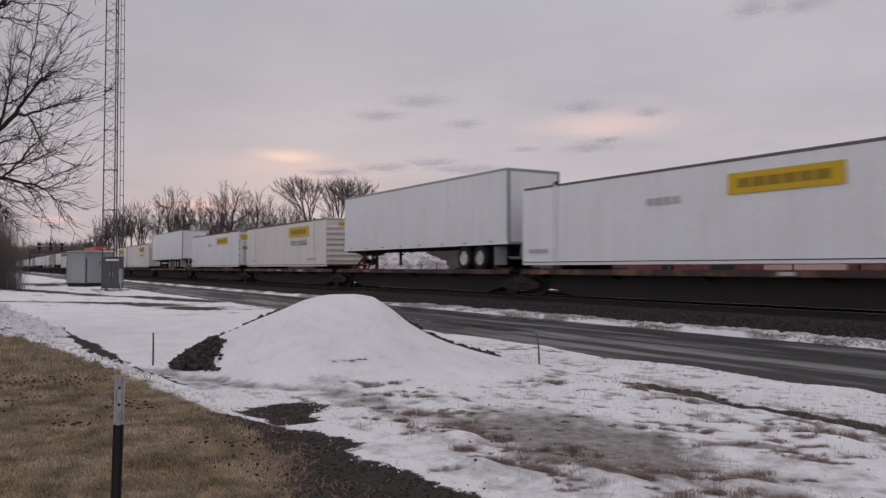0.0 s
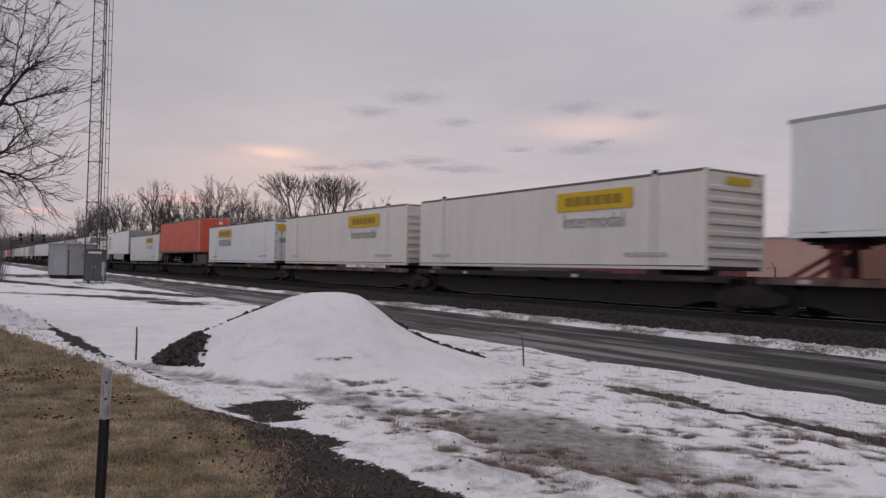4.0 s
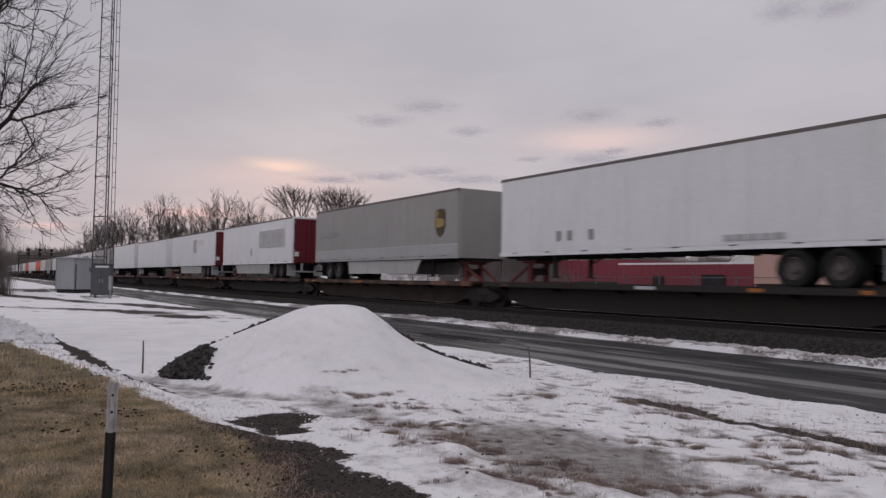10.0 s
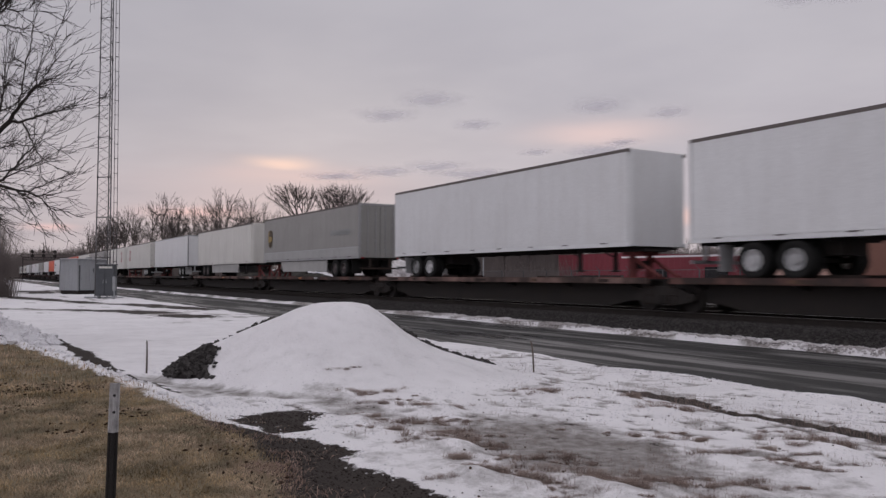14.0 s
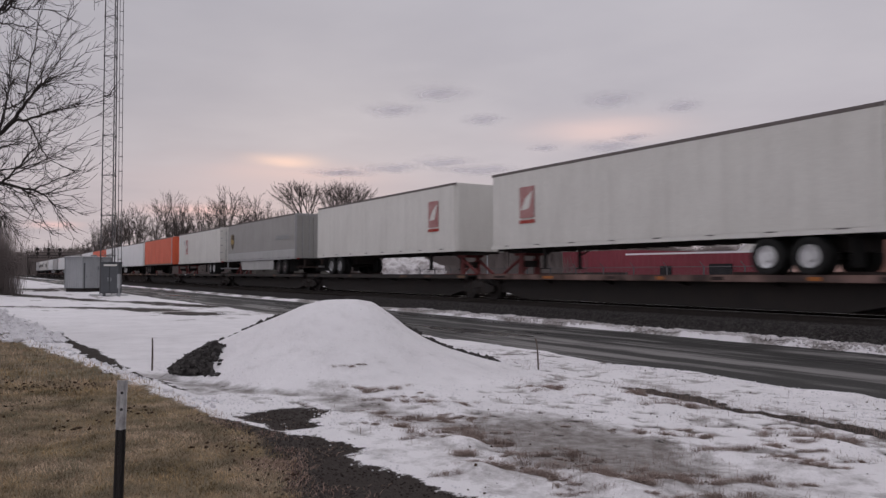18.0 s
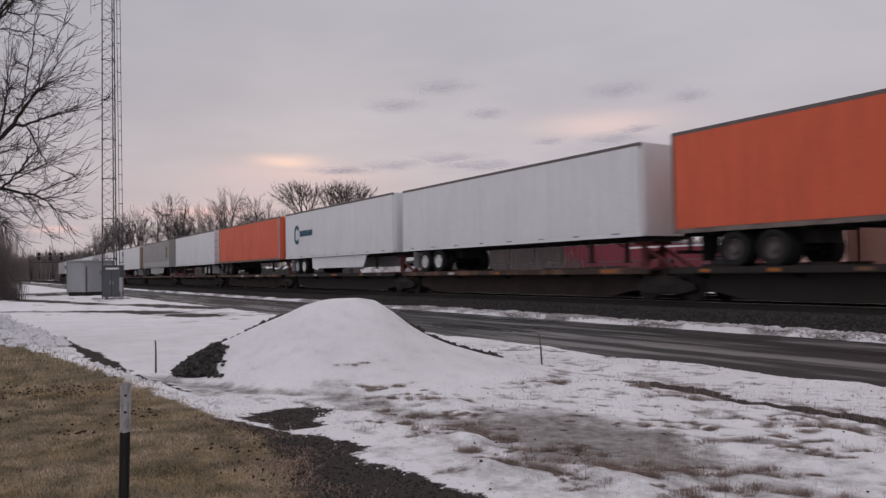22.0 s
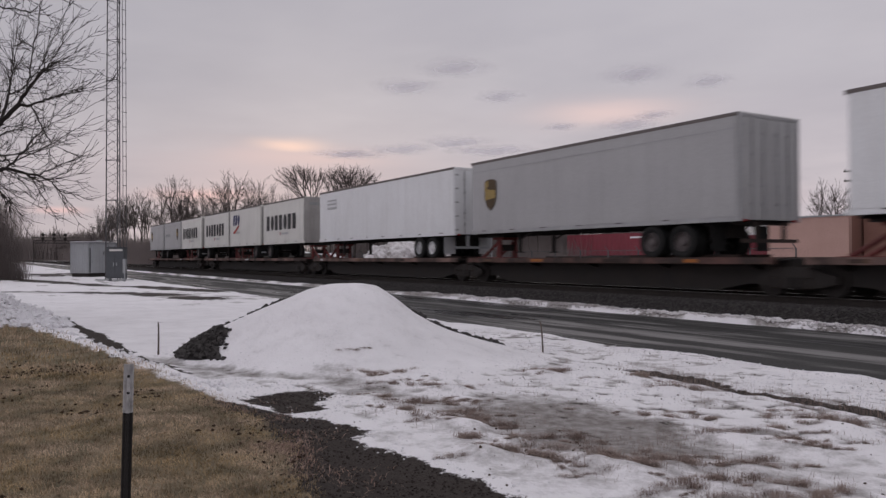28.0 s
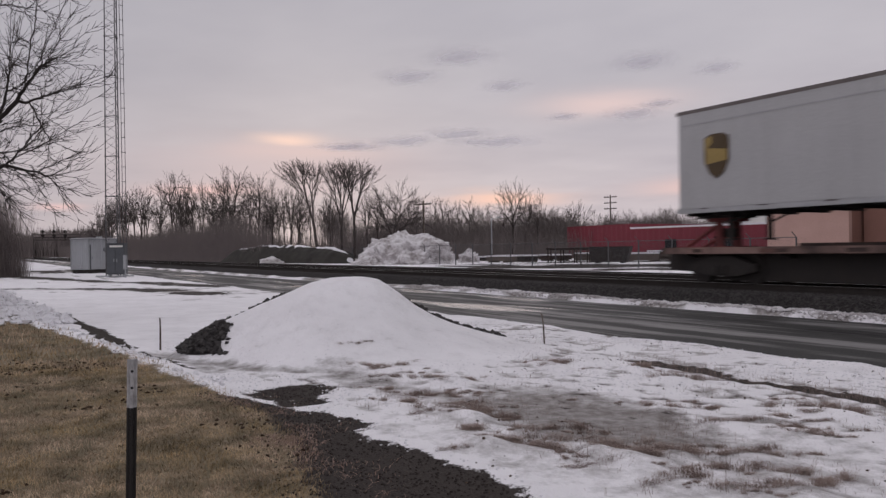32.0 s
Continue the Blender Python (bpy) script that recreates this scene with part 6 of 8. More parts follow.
def build_train():
    spans = []
    for kind, c, w, skin, style, *rest in LOADS:
        words = SKIN_WORDS[skin.name]
        if kind == "box":
            box_container(c, skin, style, "%s steel container with %s on a rail car" % (words, MARK_WORDS[style]), rest[0], rest[1])
            spans.append((c, 8.075, 0, "box"))
            continue
        end_style, end_skin, skirt = rest
        length = {"van": 16.15, "van45": 13.72, "pup": 8.53}[kind]
        lab = "%s %strailer with %s%s" % (words, "short " if kind == "pup" else "", MARK_WORDS[style], " and maroon doors" if end_skin == MAROON else " and dusty tan doors" if end_skin == TAN else " and side skirts" if skirt else "")
        van_trailer(c, length, w, skin, style, lab, end_style, end_skin, skirt, kind == "pup", 0.008 if style in ("patch", "patch_small") else 0.0015, TALL.get(c, 4.08), frame=GALV if end_style == "roll" else skin if skin in (PALE, WHITE) else DUSTY if skin in (ORANGE, RED) else ALUMINIUM)
        spans.append((c, length / 2, w, kind))
    # single platforms meet half way between their loads; the short trailers ride three to a car
    joints = [spans[0][0] + spans[0][1] + 1.3]
    singles = [s for s in spans if s[3] != "pup"]
    for p, q in zip(singles, singles[1:]):
        joints.append(((p[0] - p[1]) + (q[0] + q[1])) / 2)
    first_pup = [s for s in spans if s[3] == "pup"][0]
    joints.append(((singles[-1][0] - singles[-1][1]) + (first_pup[0] + first_pup[1])) / 2)
    for i, s in enumerate(singles):
        edge = (DECK_TAN, STEEL_DARK, DECK_RED, STEEL_DARK, DECK_PINK)[(i * 7 // 3) % 5]
        spine_car(joints[i + 1] + 0.12, joints[i] - 0.12, s[0], [s[:3]], edge, [joints[i + 1]] + ([joints[0] - 1.2] if i == 0 else []), s[3] == "box")
    pups = [s for s in spans if s[3] == "pup"]
    for k in (0, 3):
        g = pups[k:k + 3]
        x1 = (joints[-1] - 0.6) if k == 0 else (pups[2][0] - pups[2][1] + g[0][0] + g[0][1]) / 2 - 0.3
        x0 = (g[2][0] - g[2][1] + pups[3][0] + pups[3][1]) / 2 + 0.3 if k == 0 else g[2][0] - g[2][1] - 0.9
        spine_car(x0, x1, (x0 + x1) / 2, [s[:3] for s in g], DECK_PINK, [x0 + 2.3, x1 - 2.3])


build_train()

# ---- bare trees ----
class Wood:
    """Collects tapered limbs as two meshes: the trunk with its limbs, and the twigs."""

    def __init__(self, seed, split):
        self.g = random.Random(seed)
        self.split = split
        self.out = [([], []), ([], [])]

    def limb(self, pts, radii):
        v, f = self.out[0 if radii[0] > self.split else 1]
        n = 7 if radii[0] > self.split else 4 if radii[0] > 0.4 * self.split else 3
        base = len(v)
        for k, (p, r) in enumerate(zip(pts, radii)):
            d = pts[min(k + 1, len(pts) - 1)] - pts[max(k - 1, 0)]
            q = d.to_track_quat("Z", "Y")
            for j in range(n):
                w = p + q @ Vector((math.cos(j * math.tau / n) * r, math.sin(j * math.tau / n) * r, 0))
                v.append((w.x, w.y, w.z))
        for k in range(len(pts) - 1):
            for j in range(n):
                a = base + k * n
                f.append((a + j, a + (j + 1) % n, a + n + (j + 1) % n, a + n + j))


def fan_tree(seed, bark, foot, hub, tips, fine, twigs, twig_length, droop=0.0, split=0.05, swell=0.47, upright=0.4):
    """A tree whose limbs run in bundles from the hub and part one by one on smooth ways to the tips of the crown, each ending in a spray of twigs."""
    w = Wood(seed, split)
    g = w.g
    hub = np.array(hub, float)
    ends = np.array([t[:] for t in tips], float)
    turn = ends - hub
    bend = hub + turn * np.array([0.5 * (1 - upright), 0.5 * (1 - upright), 0.5 + 0.28 * upright])
    bend += np.array([[g.gauss(0, 0.045), g.gauss(0, 0.045), g.gauss(0, 0.04)] for t in tips]) * np.linalg.norm(turn, axis=1)[:, None]

    def way_of(group, u):
        """Mean of the group's ways at u."""
        return (hub * (1 - u) ** 2 + bend[group].mean(0) * 2 * u * (1 - u) + ends[group].mean(0) * u * u)

    def spray(path, count):
        for m in range(count):
            u = g.uniform(0.2, 1.0) * (len(path) - 1)
            i = min(int(u), len(path) - 2)
            at = path[i].lerp(path[i + 1], u - i)
            way = (path[i + 1] - path[i]).normalized()
            side = way.orthogonal()
            side.rotate(Matrix.Rotation(g.uniform(0, math.tau), 3, way))
            l = twig_length * g.uniform(0.4, 1.25)
            d = (way + side * g.uniform(0.3, 0.7)).normalized()
            mid = at + d * l * 0.5
            end = mid + (d + way * 0.25 + Vector((0, 0, g.uniform(-0.1, 0.35) - droop))).normalized() * l * 0.5
            w.limb([at, mid, end], [fine * 0.72, fine * 0.58, fine * 0.38])

    def grow(group, u0, start, r):
        n = len(group)
        u1 = 1.0 if n == 1 else u0 + (1 - u0) * g.uniform(0.13, 0.30)
        off = start - way_of(group, u0)
        k = 6 if n == 1 else 3
        path = []
        for i in range(k + 1):
            u = u0 + (u1 - u0) * i / k
            fade = 1 - (u - u0) / (1 - u0)
            q = way_of(group, u) + off * fade
            if 0 < i:
                q = q + np.array([g.gauss(0, 0.018), g.gauss(0, 0.018), g.gauss(0, 0.018)])
            path.append(Vector(q))
        r1 = fine * 0.5 if n == 1 else fine * n ** swell
        w.limb(path, [r + (r1 - r) * i / k for i in range(k + 1)])
        if n == 1:
            spray(path, twigs)
            return
        if n < 9:
            spray(path, twigs // 3)
        here = np.array(path[-1])
        e = ends[group] - here
        e = e / np.linalg.norm(e, axis=1)[:, None]
        axis = np.linalg.svd(e - e.mean(0), full_matrices=False)[2][0]
        order = np.argsort(e @ axis)
        cut = min(n - 1, max(1, int(n * g.choice((0.28, 0.4, 0.6, 0.72)) + 0.5)))
        for sub_group in (order[:cut], order[cut:]):
            grow([group[i] for i in sub_group], u1, here, max(fine, fine * len(sub_group) ** swell))

    r0 = fine * len(tips) ** swell
    path = [Vector(foot).lerp(Vector(hub), i / 5) + Vector((g.gauss(0, 0.02), g.gauss(0, 0.02), 0)) * (0 < i < 5) for i in range(6)]
    w.limb(path, [r0 * 1.35, r0 * 1.15, r0 * 1.08, r0 * 1.04, r0 * 1.02, r0])
    grow(list(range(len(tips))), 0.0, hub, r0)
    (v0, f0), (v1, f1) = w.out
    return mesh_from("trunk", v0, f0, bark, True), mesh_from("crown", v1, f1, bark)


def shell(seed, n, centre, radii, hollow, floor=-1e9):
    """Random points in an oval crown, most of them near its skin."""
    g = random.Random(seed)
    out = []
    while len(out) < n:
        v = Vector((g.gauss(0, 1), g.gauss(0, 1), g.gauss(0, 1))).normalized() * (hollow + (1 - hollow) * g.random() ** 0.6)
        p = Vector((centre[0] + v.x * radii[0], centre[1] + v.y * radii[1], centre[2] + v.z * radii[2]))
        if p.z > floor:
            out.append(p)
    return out


def umbrella(seed, bark, lean, wide):
    """Bare stems that fan out to one shallow, broken dome of fine twigs."""
    g = random.Random(seed)
    tips = []
    for k in range(78):
        a, r = k * 2.4, wide * math.sqrt((k + 0.5) / 78) * g.uniform(0.85, 1.15)
        x, y = lean + math.cos(a) * r, math.sin(a) * r
        deep = 0.0 if g.random() < 0.8 else g.uniform(0.6, 2.0)
        tips.append((x, y, 9.6 - 0.09 * (r * r) - deep + g.uniform(-0.45, 0.45)))
    return fan_tree(seed, bark, (0, 0, -0.2), (lean * 0.1, 0.05, 1.6), tips, 0.0185, 10, 0.55, 0.18, upright=0.45)


def plant(kind, x, y, label, turn=0.0, scale=1.0, z=None, group="bare trees beyond the railway"):
    z = float(land(np.array(float(x)), np.array(float(y)))) if z is None else z
    t = thing("bare_tree", pose(x, y, z, rz=turn) @ Matrix.Scale(scale, 4), label, "tree", group)
    part("trunk", kind[0], None, t)
    part("crown", kind[1], None, t)


def at_yaw(yaw, dist):
    h = radians(yaw)
    return math.sin(h) * dist, math.cos(h) * dist


# yaw of the stem, how high it stands over eye level in degrees, distance, sort
TREES = (
    (-81.5, 4.3, 106, "slim"), (-81.1, 4.7, 106, "slim"), (-80.7, 4.5, 110, "slim"), (-80.3, 4.7, 104, "slim"), (-79.5, 5.0, 108, "slim"), (-78.8, 5.6, 104, "slim"), (-78.4, 5.2, 112, "slim"),
    (-77.9, 5.3, 106, "slim"), (-77.3, 4.9, 110, "slim"), (-76.7, 5.2, 104, "slim"), (-75.9, 4.8, 108, "slim"), (-75.2, 5.1, 112, "slim"), (-74.6, 6.1, 92, "oak"), (-73.5, 5.5, 104, "slim"),
    (-72.8, 5.7, 98, "slim"), (-72.3, 4.8, 104, "slim"), (-71.9, 5.2, 96, "slim"), (-71.1, 4.4, 104, "slim"), (-70.6, 5.3, 96, "slim"), (-70.0, 4.7, 104, "slim"), (-68.6, 6.6, 86, "umb_left"),
    (-67.7, 4.8, 98, "slim"), (-66.9, 6.3, 88, "umb"), (-66.0, 6.6, 86, "umb"), (-65.0, 4.6, 100, "slim"), (-63.0, 5.5, 92, "vase"), (-64.3, 4.3, 104, "slim"), (-61.4, 3.9, 104, "slim"),
    (-60.0, 3.6, 118, "slim"), (-59.4, 3.8, 122, "slim"), (-58.8, 3.5, 118, "slim"), (-58.2, 3.6, 124, "slim"), (-57.5, 3.8, 118, "slim"), (-56.8, 3.4, 122, "slim"), (-56.2, 3.3, 118, "slim"),
    (-54.4, 5.2, 112, "oak"), (-53.1, 4.0, 120, "slim"), (-52.5, 4.2, 118, "slim"), (-51.5, 3.0, 124, "slim"), (-49.6, 3.4, 125, "oak"), (-48.5, 2.7, 128, "slim"), (-47.8, 2.4, 130, "slim"),
    (-46.1, 2.7, 135, "oak"), (-43.3, 2.9, 140, "oak"), (-37.75, 6.7, 108, "slim"), (-33.5, 5.2, 95, "slim"), (-32.6, 4.8, 97, "oak"), (-31.2, 4.6, 98, "oak"),
)
TREE_WORDS = {"slim": "tall slim bare tree with fine twigs in a tree line", "oak": "bare round-crowned tree with forking limbs behind the yard", "umb": "bare spreading tree with a flat umbrella crown", "umb_left": "bare leaning tree with a flat umbrella crown", "vase": "bare tree with many stems fanning out from its foot"}


def build_trees():
    rnd = random.Random(4)
    kinds = {
        "slim": [fan_tree(100 + k, BARK_FAR, (0, 0, -0.2), (0.05 * k - 0.1, 0, 1.5), shell(130 + k, 34 + 6 * (k % 3), (0.12 * k - 0.3, 0, 6.8), (1.75 + 0.2 * (k % 3), 1.9, 2.9), 0.25, 4.2 + 0.4 * (k % 2)), 0.0165, 8, 0.62, upright=0.78) for k in range(6)],
        "oak": [fan_tree(300 + k, BARK_FAR, (0, 0, -0.2), (0.15 * k - 0.1, 0, 1.9), shell(330 + k, 100, (0, 0, 6.1), (2.9, 2.9, 3.1), 0.3, 3.2), 0.018, 6, 0.7, upright=0.5) for k in range(3)],
        "umb": [umbrella(200 + k, BARK_FAR, 0.0, 2.5 + 0.3 * k) for k in range(2)],
        "umb_left": [umbrella(211, BARK_FAR, -1.7, 2.6)],
        "vase": [fan_tree(221, BARK_FAR, (0, 0, -0.2), (0, 0, 0.7), shell(222, 120, (0, 0, 5.0), (3.7, 3.7, 3.8), 0.4, 3.0), 0.018, 9, 0.75, upright=0.15)],
    }
    tops = {k: [max(v.co.z for v in m[1].vertices) for m in v] for k, v in kinds.items()}

    def stand(sort, i, yaw, up, dist, label, group, clear=31.0):
        dist = max(dist, clear / math.cos(radians(yaw)))
        x, y = at_yaw(yaw, dist)
        turn = yaw * -1.0 if sort == "umb_left" else rnd.uniform(0, 360)
        plant(kinds[sort][i], x, y, label, turn, 1.05 * (dist * math.tan(radians(up)) + 1.4) / tops[sort][i], group=group)

    for i, (yaw, up, dist, sort) in enumerate(TREES):
        stand(sort, i % len(kinds[sort]), yaw, up, dist, TREE_WORDS[sort], "bare trees beyond the railway", rnd.uniform(33, 44))
    # a denser rank of slim stems at the western end of the tree line
    for k in range(30):
        yaw = rnd.uniform(-83.0, -74.5) if k < 20 else rnd.uniform(-74.5, -66.5)
        stand("slim", rnd.randrange(6), yaw, rnd.uniform(2.6, 4.4), rnd.uniform(108, 135), "slim bare tree in a dense tree line", "bare trees beyond the railway", rnd.uniform(32, 42))
    # woodland behind, lower and further
    for k in range(60):
        sort = "slim" if rnd.random() < 0.7 else "oak"
        yaw = rnd.uniform(-84.0, -30)
        stand(sort, rnd.randrange(len(kinds[sort])), yaw, rnd.uniform(1.9, 3.0) if yaw > -66 else rnd.uniform(2.4, 3.6), rnd.uniform(132, 185), "bare tree of the distant woodland", "woodland trees", 44.0)
    # the big tree at the near end of the lawn; its trunk stands outside the view
    tips = shell(419, 470, (0, 0, 5.9), (3.6, 3.6, 5.6), 0.40, 2.4)
    near = fan_tree(418, BARK, (0, 0, -0.2), (0.1, 0.1, 2.2), tips, 0.0102, 6, 0.58, -0.22, 0.03, 0.47, 0.30)
    plant(near, *at_yaw(-91.6, 22.0), "large bare tree with many fine upturned twigs beside the lawn", 150, 1.0, group="trees by the lawn")
    for sort, i, x, y, turn, scale in (("oak", 1, -58, -3.2, 40, 1.0), ("slim", 1, -66, -3.2, 70, 0.85), ("oak", 2, -78, -3.0, 10, 0.8), ("slim", 3, -62, -2.6, 130, 0.75), ("oak", 0, -95, -4.0, 80, 0.75)):
        plant(kinds[sort][i], x, y, "bare tree at the edge of the lot", turn, scale, group="trees by the lawn")


build_trees()


def thicket(name, path, depth, height, n, label, seed, radius=(0.01, 0.03)):
    """Dense leafless undergrowth: many thin upright stems with side shoots along a line."""
    g = np.random.default_rng(seed)
    a, b = np.array(path[:-1], float), np.array(path[1:], float)
    size = np.hypot(*(b - a).T)
    leg = g.choice(len(size), n, p=size / size.sum())
    u = g.uniform(0, 1, n)[:, None]
    spot = a[leg] * (1 - u) + b[leg] * u + g.uniform(-depth, depth, (n, 2))
    x, y = spot.T
    hum = 0.45 + 0.75 * rough_noise(x, y, 0.16, seed, 3)
    h = height * g.uniform(0.35, 1.0, n) * hum
    az, k = g.uniform(0, math.tau, n), g.uniform(0, 0.28, n)
    foot = np.stack([x, y, np.zeros(n)], 1)
    way = np.stack([np.cos(az) * k, np.sin(az) * k, np.ones(n)], 1)
    bend = foot + way * (h * 0.5)[:, None]
    top = bend + (way + np.stack([g.normal(0, 0.12, n), g.normal(0, 0.12, n), np.zeros(n)], 1)) * (h * 0.5)[:, None]
    r = g.uniform(*radius, n)
    rim = np.stack([np.cos(np.arange(3) * math.tau / 3), np.sin(np.arange(3) * math.tau / 3), np.zeros(3)], 1)
    verts = np.concatenate([(p[:, None] + rim[None] * (r * w)[:, None, None]).reshape(n, 9) for p, w in ((foot, 1.0), (bend, 0.75), (top, 0.3))], 1).reshape(-1, 3)
    base = np.arange(n)[:, None] * 9
    faces = []
    for m in (0, 3):
        for j in range(3):
            q = (j + 1) % 3
            faces.append(base + np.array([m + j, m + q, m + 3 + q, m + 3 + j]))
    quads = np.concatenate(faces).tolist()
    tips = [verts]
    tris, at = [], len(verts)
    for m in range(3):
        f = g.uniform(0.35, 0.95, n)[:, None]
        p = np.where(f < 0.5, foot + (bend - foot) * f * 2, bend + (top - bend) * (f * 2 - 1))
        b2, l = g.uniform(0, math.tau, n), h * g.uniform(0.12, 0.30, n)
        e = p + np.stack([np.cos(b2) * 0.5, np.sin(b2) * 0.5, g.uniform(0.45, 1.0, n)], 1) * l[:, None]
        w = (r * 0.5)[:, None]
        across = np.stack([-np.sin(b2), np.cos(b2), np.zeros(n)], 1) * w
        tips.append(np.stack([p - across, p + across, p + [0, 0, 0] - np.stack([np.cos(b2), np.sin(b2), np.zeros(n)], 1) * w, e], 1).reshape(-1, 3))
        c = at + np.arange(n)[:, None] * 4
        tris += [c + np.array([0, 1, 3]), c + np.array([1, 2, 3]), c + np.array([2, 0, 3])]
        at += 4 * n
    tagged(new(name, mesh_from(name, np.concatenate(tips).tolist(), quads + np.concatenate(tris).tolist(), BRUSH)), label, "undergrowth", kind="stuff")


thicket("tree_line_brush", [(-310, 33.5), (-200, 32.5), (-135, 32), (-104, 34)], 1.8, 8.2, 15000, "thick grey-brown leafless scrub in the tree line", 66, (0.014, 0.036))
thicket("lot_end_scrub", [at_yaw(-94, 66), at_yaw(-88.9, 70)], 1.8, 8.6, 4600, "dark leafless scrub at the end of the lot", 67, (0.006, 0.018))
thicket("brush", [(-330, 46), (-200, 40), (-118, 38), (-104, 42), (-92, 50), (-92, 66), (-84, 80), (-74, 92), (-60, 104)], 4.0, 5.6, 17000, "dense leafless brown undergrowth under the tree line", 61, (0.014, 0.034))
thicket("line_side_wood", [(-640, 52), (-330, 44), (-150, 41)], 6.0, 10.0, 6000, "dark leafless woodland along the far side of the railway", 68, (0.05, 0.14))
thicket("far_wood_edge", [(-160, 95), (-125, 108), (-105, 128), (-75, 140), (-40, 150), (20, 160), (60, 165)], 8.0, 7.5, 13000, "brown woodland edge in the distance", 62, (0.03, 0.075))
thicket("yard_wood", [at_yaw(-66, 112), at_yaw(-55, 120), at_yaw(-48, 132), at_yaw(-40, 148), at_yaw(-28, 158)], 5.0, 8.2, 30000, "brown leafless thicket behind the yard", 65, (0.020, 0.050))
thicket("lot_brush", [(-76, -0.6), (-150, 1.5), (-300, 6.0), (-620, 12.0)], 1.8, 8.5, 9000, "dark leafless brush along the lot", 63, (0.025, 0.07))
thicket("line_end_wood", [(-920, -60), (-800, 5), (-780, 40), (-720, 70), (-640, 60)], 22.0, 26.0, 9000, "dark woodland closing the view down the line", 64, (0.25, 0.6))


def build_bank():
    """A long low bank of dark earth with snow lying along its crest, under the tree line."""
    a, b = Vector((*at_yaw(-75.0, 121), 0)), Vector((*at_yaw(-65.6, 91), 0))
    run = b - a
    out = Vector((-run.y, run.x, 0)).normalized()
    n, m = 120, 15
    t = thing("earth_bank", Matrix.Identity(4), "long low bank of dark earth with snow along its crest", "bank")
    rows = [[], []]
    for i in range(n + 1):
        u = i / n
        h = (2.9 - 0.5 * u) * (0.72 + 0.28 * math.sin(u * math.pi)) * min(1, 9 * u, 9 * (1 - u)) + 0.3 * noise.noise(Vector((u * 14, 0, 1)))
        for j in range(m + 1):
            v = j / m
            s = math.sin(v * math.pi) ** 0.6
            p = a + run * u + out * (v - 0.5) * 5.0
            bump = 0.22 * noise.noise(Vector((p.x * 0.9, p.y * 0.9, v * 3)))
            rows[0].append((p.x, p.y, -0.1 + max(0, h) * s + bump * s))
            rows[1].append((p.x, p.y, -0.1 + max(0, h) * s + bump * s + 0.30 * max(-0.4, math.sin(v * math.pi) - 0.90 + 0.16 * noise.noise(Vector((u * 30, v * 3, 5))) + 0.14 * noise.noise(Vector((u * 9, 0, 8))) - 0.05) * 4))
    faces = [(i * (m + 1) + j, (i + 1) * (m + 1) + j, (i + 1) * (m + 1) + j + 1, i * (m + 1) + j + 1) for i in range(n) for j in range(m)]
    part("bank_earth", mesh_from("bank_earth", rows[0], faces, BANK_EARTH, True), None, t)
    part("crest_snow", mesh_from("crest_snow", rows[1], faces, SNOW, True), None, t, "snow along the crest")


build_bank()


# ---- radio tower ----
def build_tower():
    x, y = at_yaw(-82.40, 63.2)
    t = thing("lattice_tower", pose(x, y, 0.05, rz=8), "tall three-legged grey steel lattice radio tower with a cable ladder", "tower")
    H = 42.0

    def leg(k, z):
        r = 0.61 - 0.0045 * z
        a = math.radians(90 + 120 * k + 35)
        return Vector((math.cos(a) * r, math.sin(a) * r, z))

    for k in range(3):
        bm = bmesh.new()
        tube(bm, leg(k, 0), leg(k, H), 0.045, 0.035, n=8)
        for z in np.arange(3.0, H, 3.0):
            tube(bm, leg(k, z - 0.05), leg(k, z + 0.05), 0.075, n=8)
        part("tower_leg", bm, TOWER_STEEL, t)
    for k in range(3):
        j = (k + 1) % 3
        bm = bmesh.new()
        step, z, flip = 0.62, 0.2, False
        while z < H - step:
            a, b = (leg(k, z), leg(j, z + step)) if flip else (leg(j, z), leg(k, z + step))
            tube(bm, a, b, 0.013, n=4, caps=False)
            flip = not flip
            z += step
        for z in np.arange(3.0, H, 3.0):
            tube(bm, leg(k, z), leg(j, z), 0.02, n=4, caps=False)
        part("tower_bracing", bm, TOWER_STEEL, t)
    bm = bmesh.new()
    for y2 in (0.50, 0.74):
        tube(bm, (0.5, y2, 0), (0.5, y2 - 0.22, H), 0.024, n=5)
    for z in np.arange(0.5, H, 1.1):
        tube(bm, (0.5, 0.46 - 0.22 * z / H, z), (0.5, 0.78 - 0.22 * z / H, z), 0.026, n=5)
    part("cable_ladder", bm, TOWER_STEEL, t)
    bm = bmesh.new()
    tube(bm, (-0.3, -0.5, 22.3), (-1.6, -0.9, 22.3), 0.02, n=5)
    tube(bm, (-1.6, -0.9, 21.7), (-1.6, -0.9, 23.0), 0.018, n=5)
    tube(bm, (-1.1, -0.75, 21.9), (-1.1, -0.75, 22.8), 0.012, n=5)
    part("side_antenna", bm, TOWER_STEEL, t)
    part("tower_footing", made(soft_box, -1.1, 1.1, -1.1, 1.1, -0.3, 0.08, 0.03), GALV, t)


build_tower()


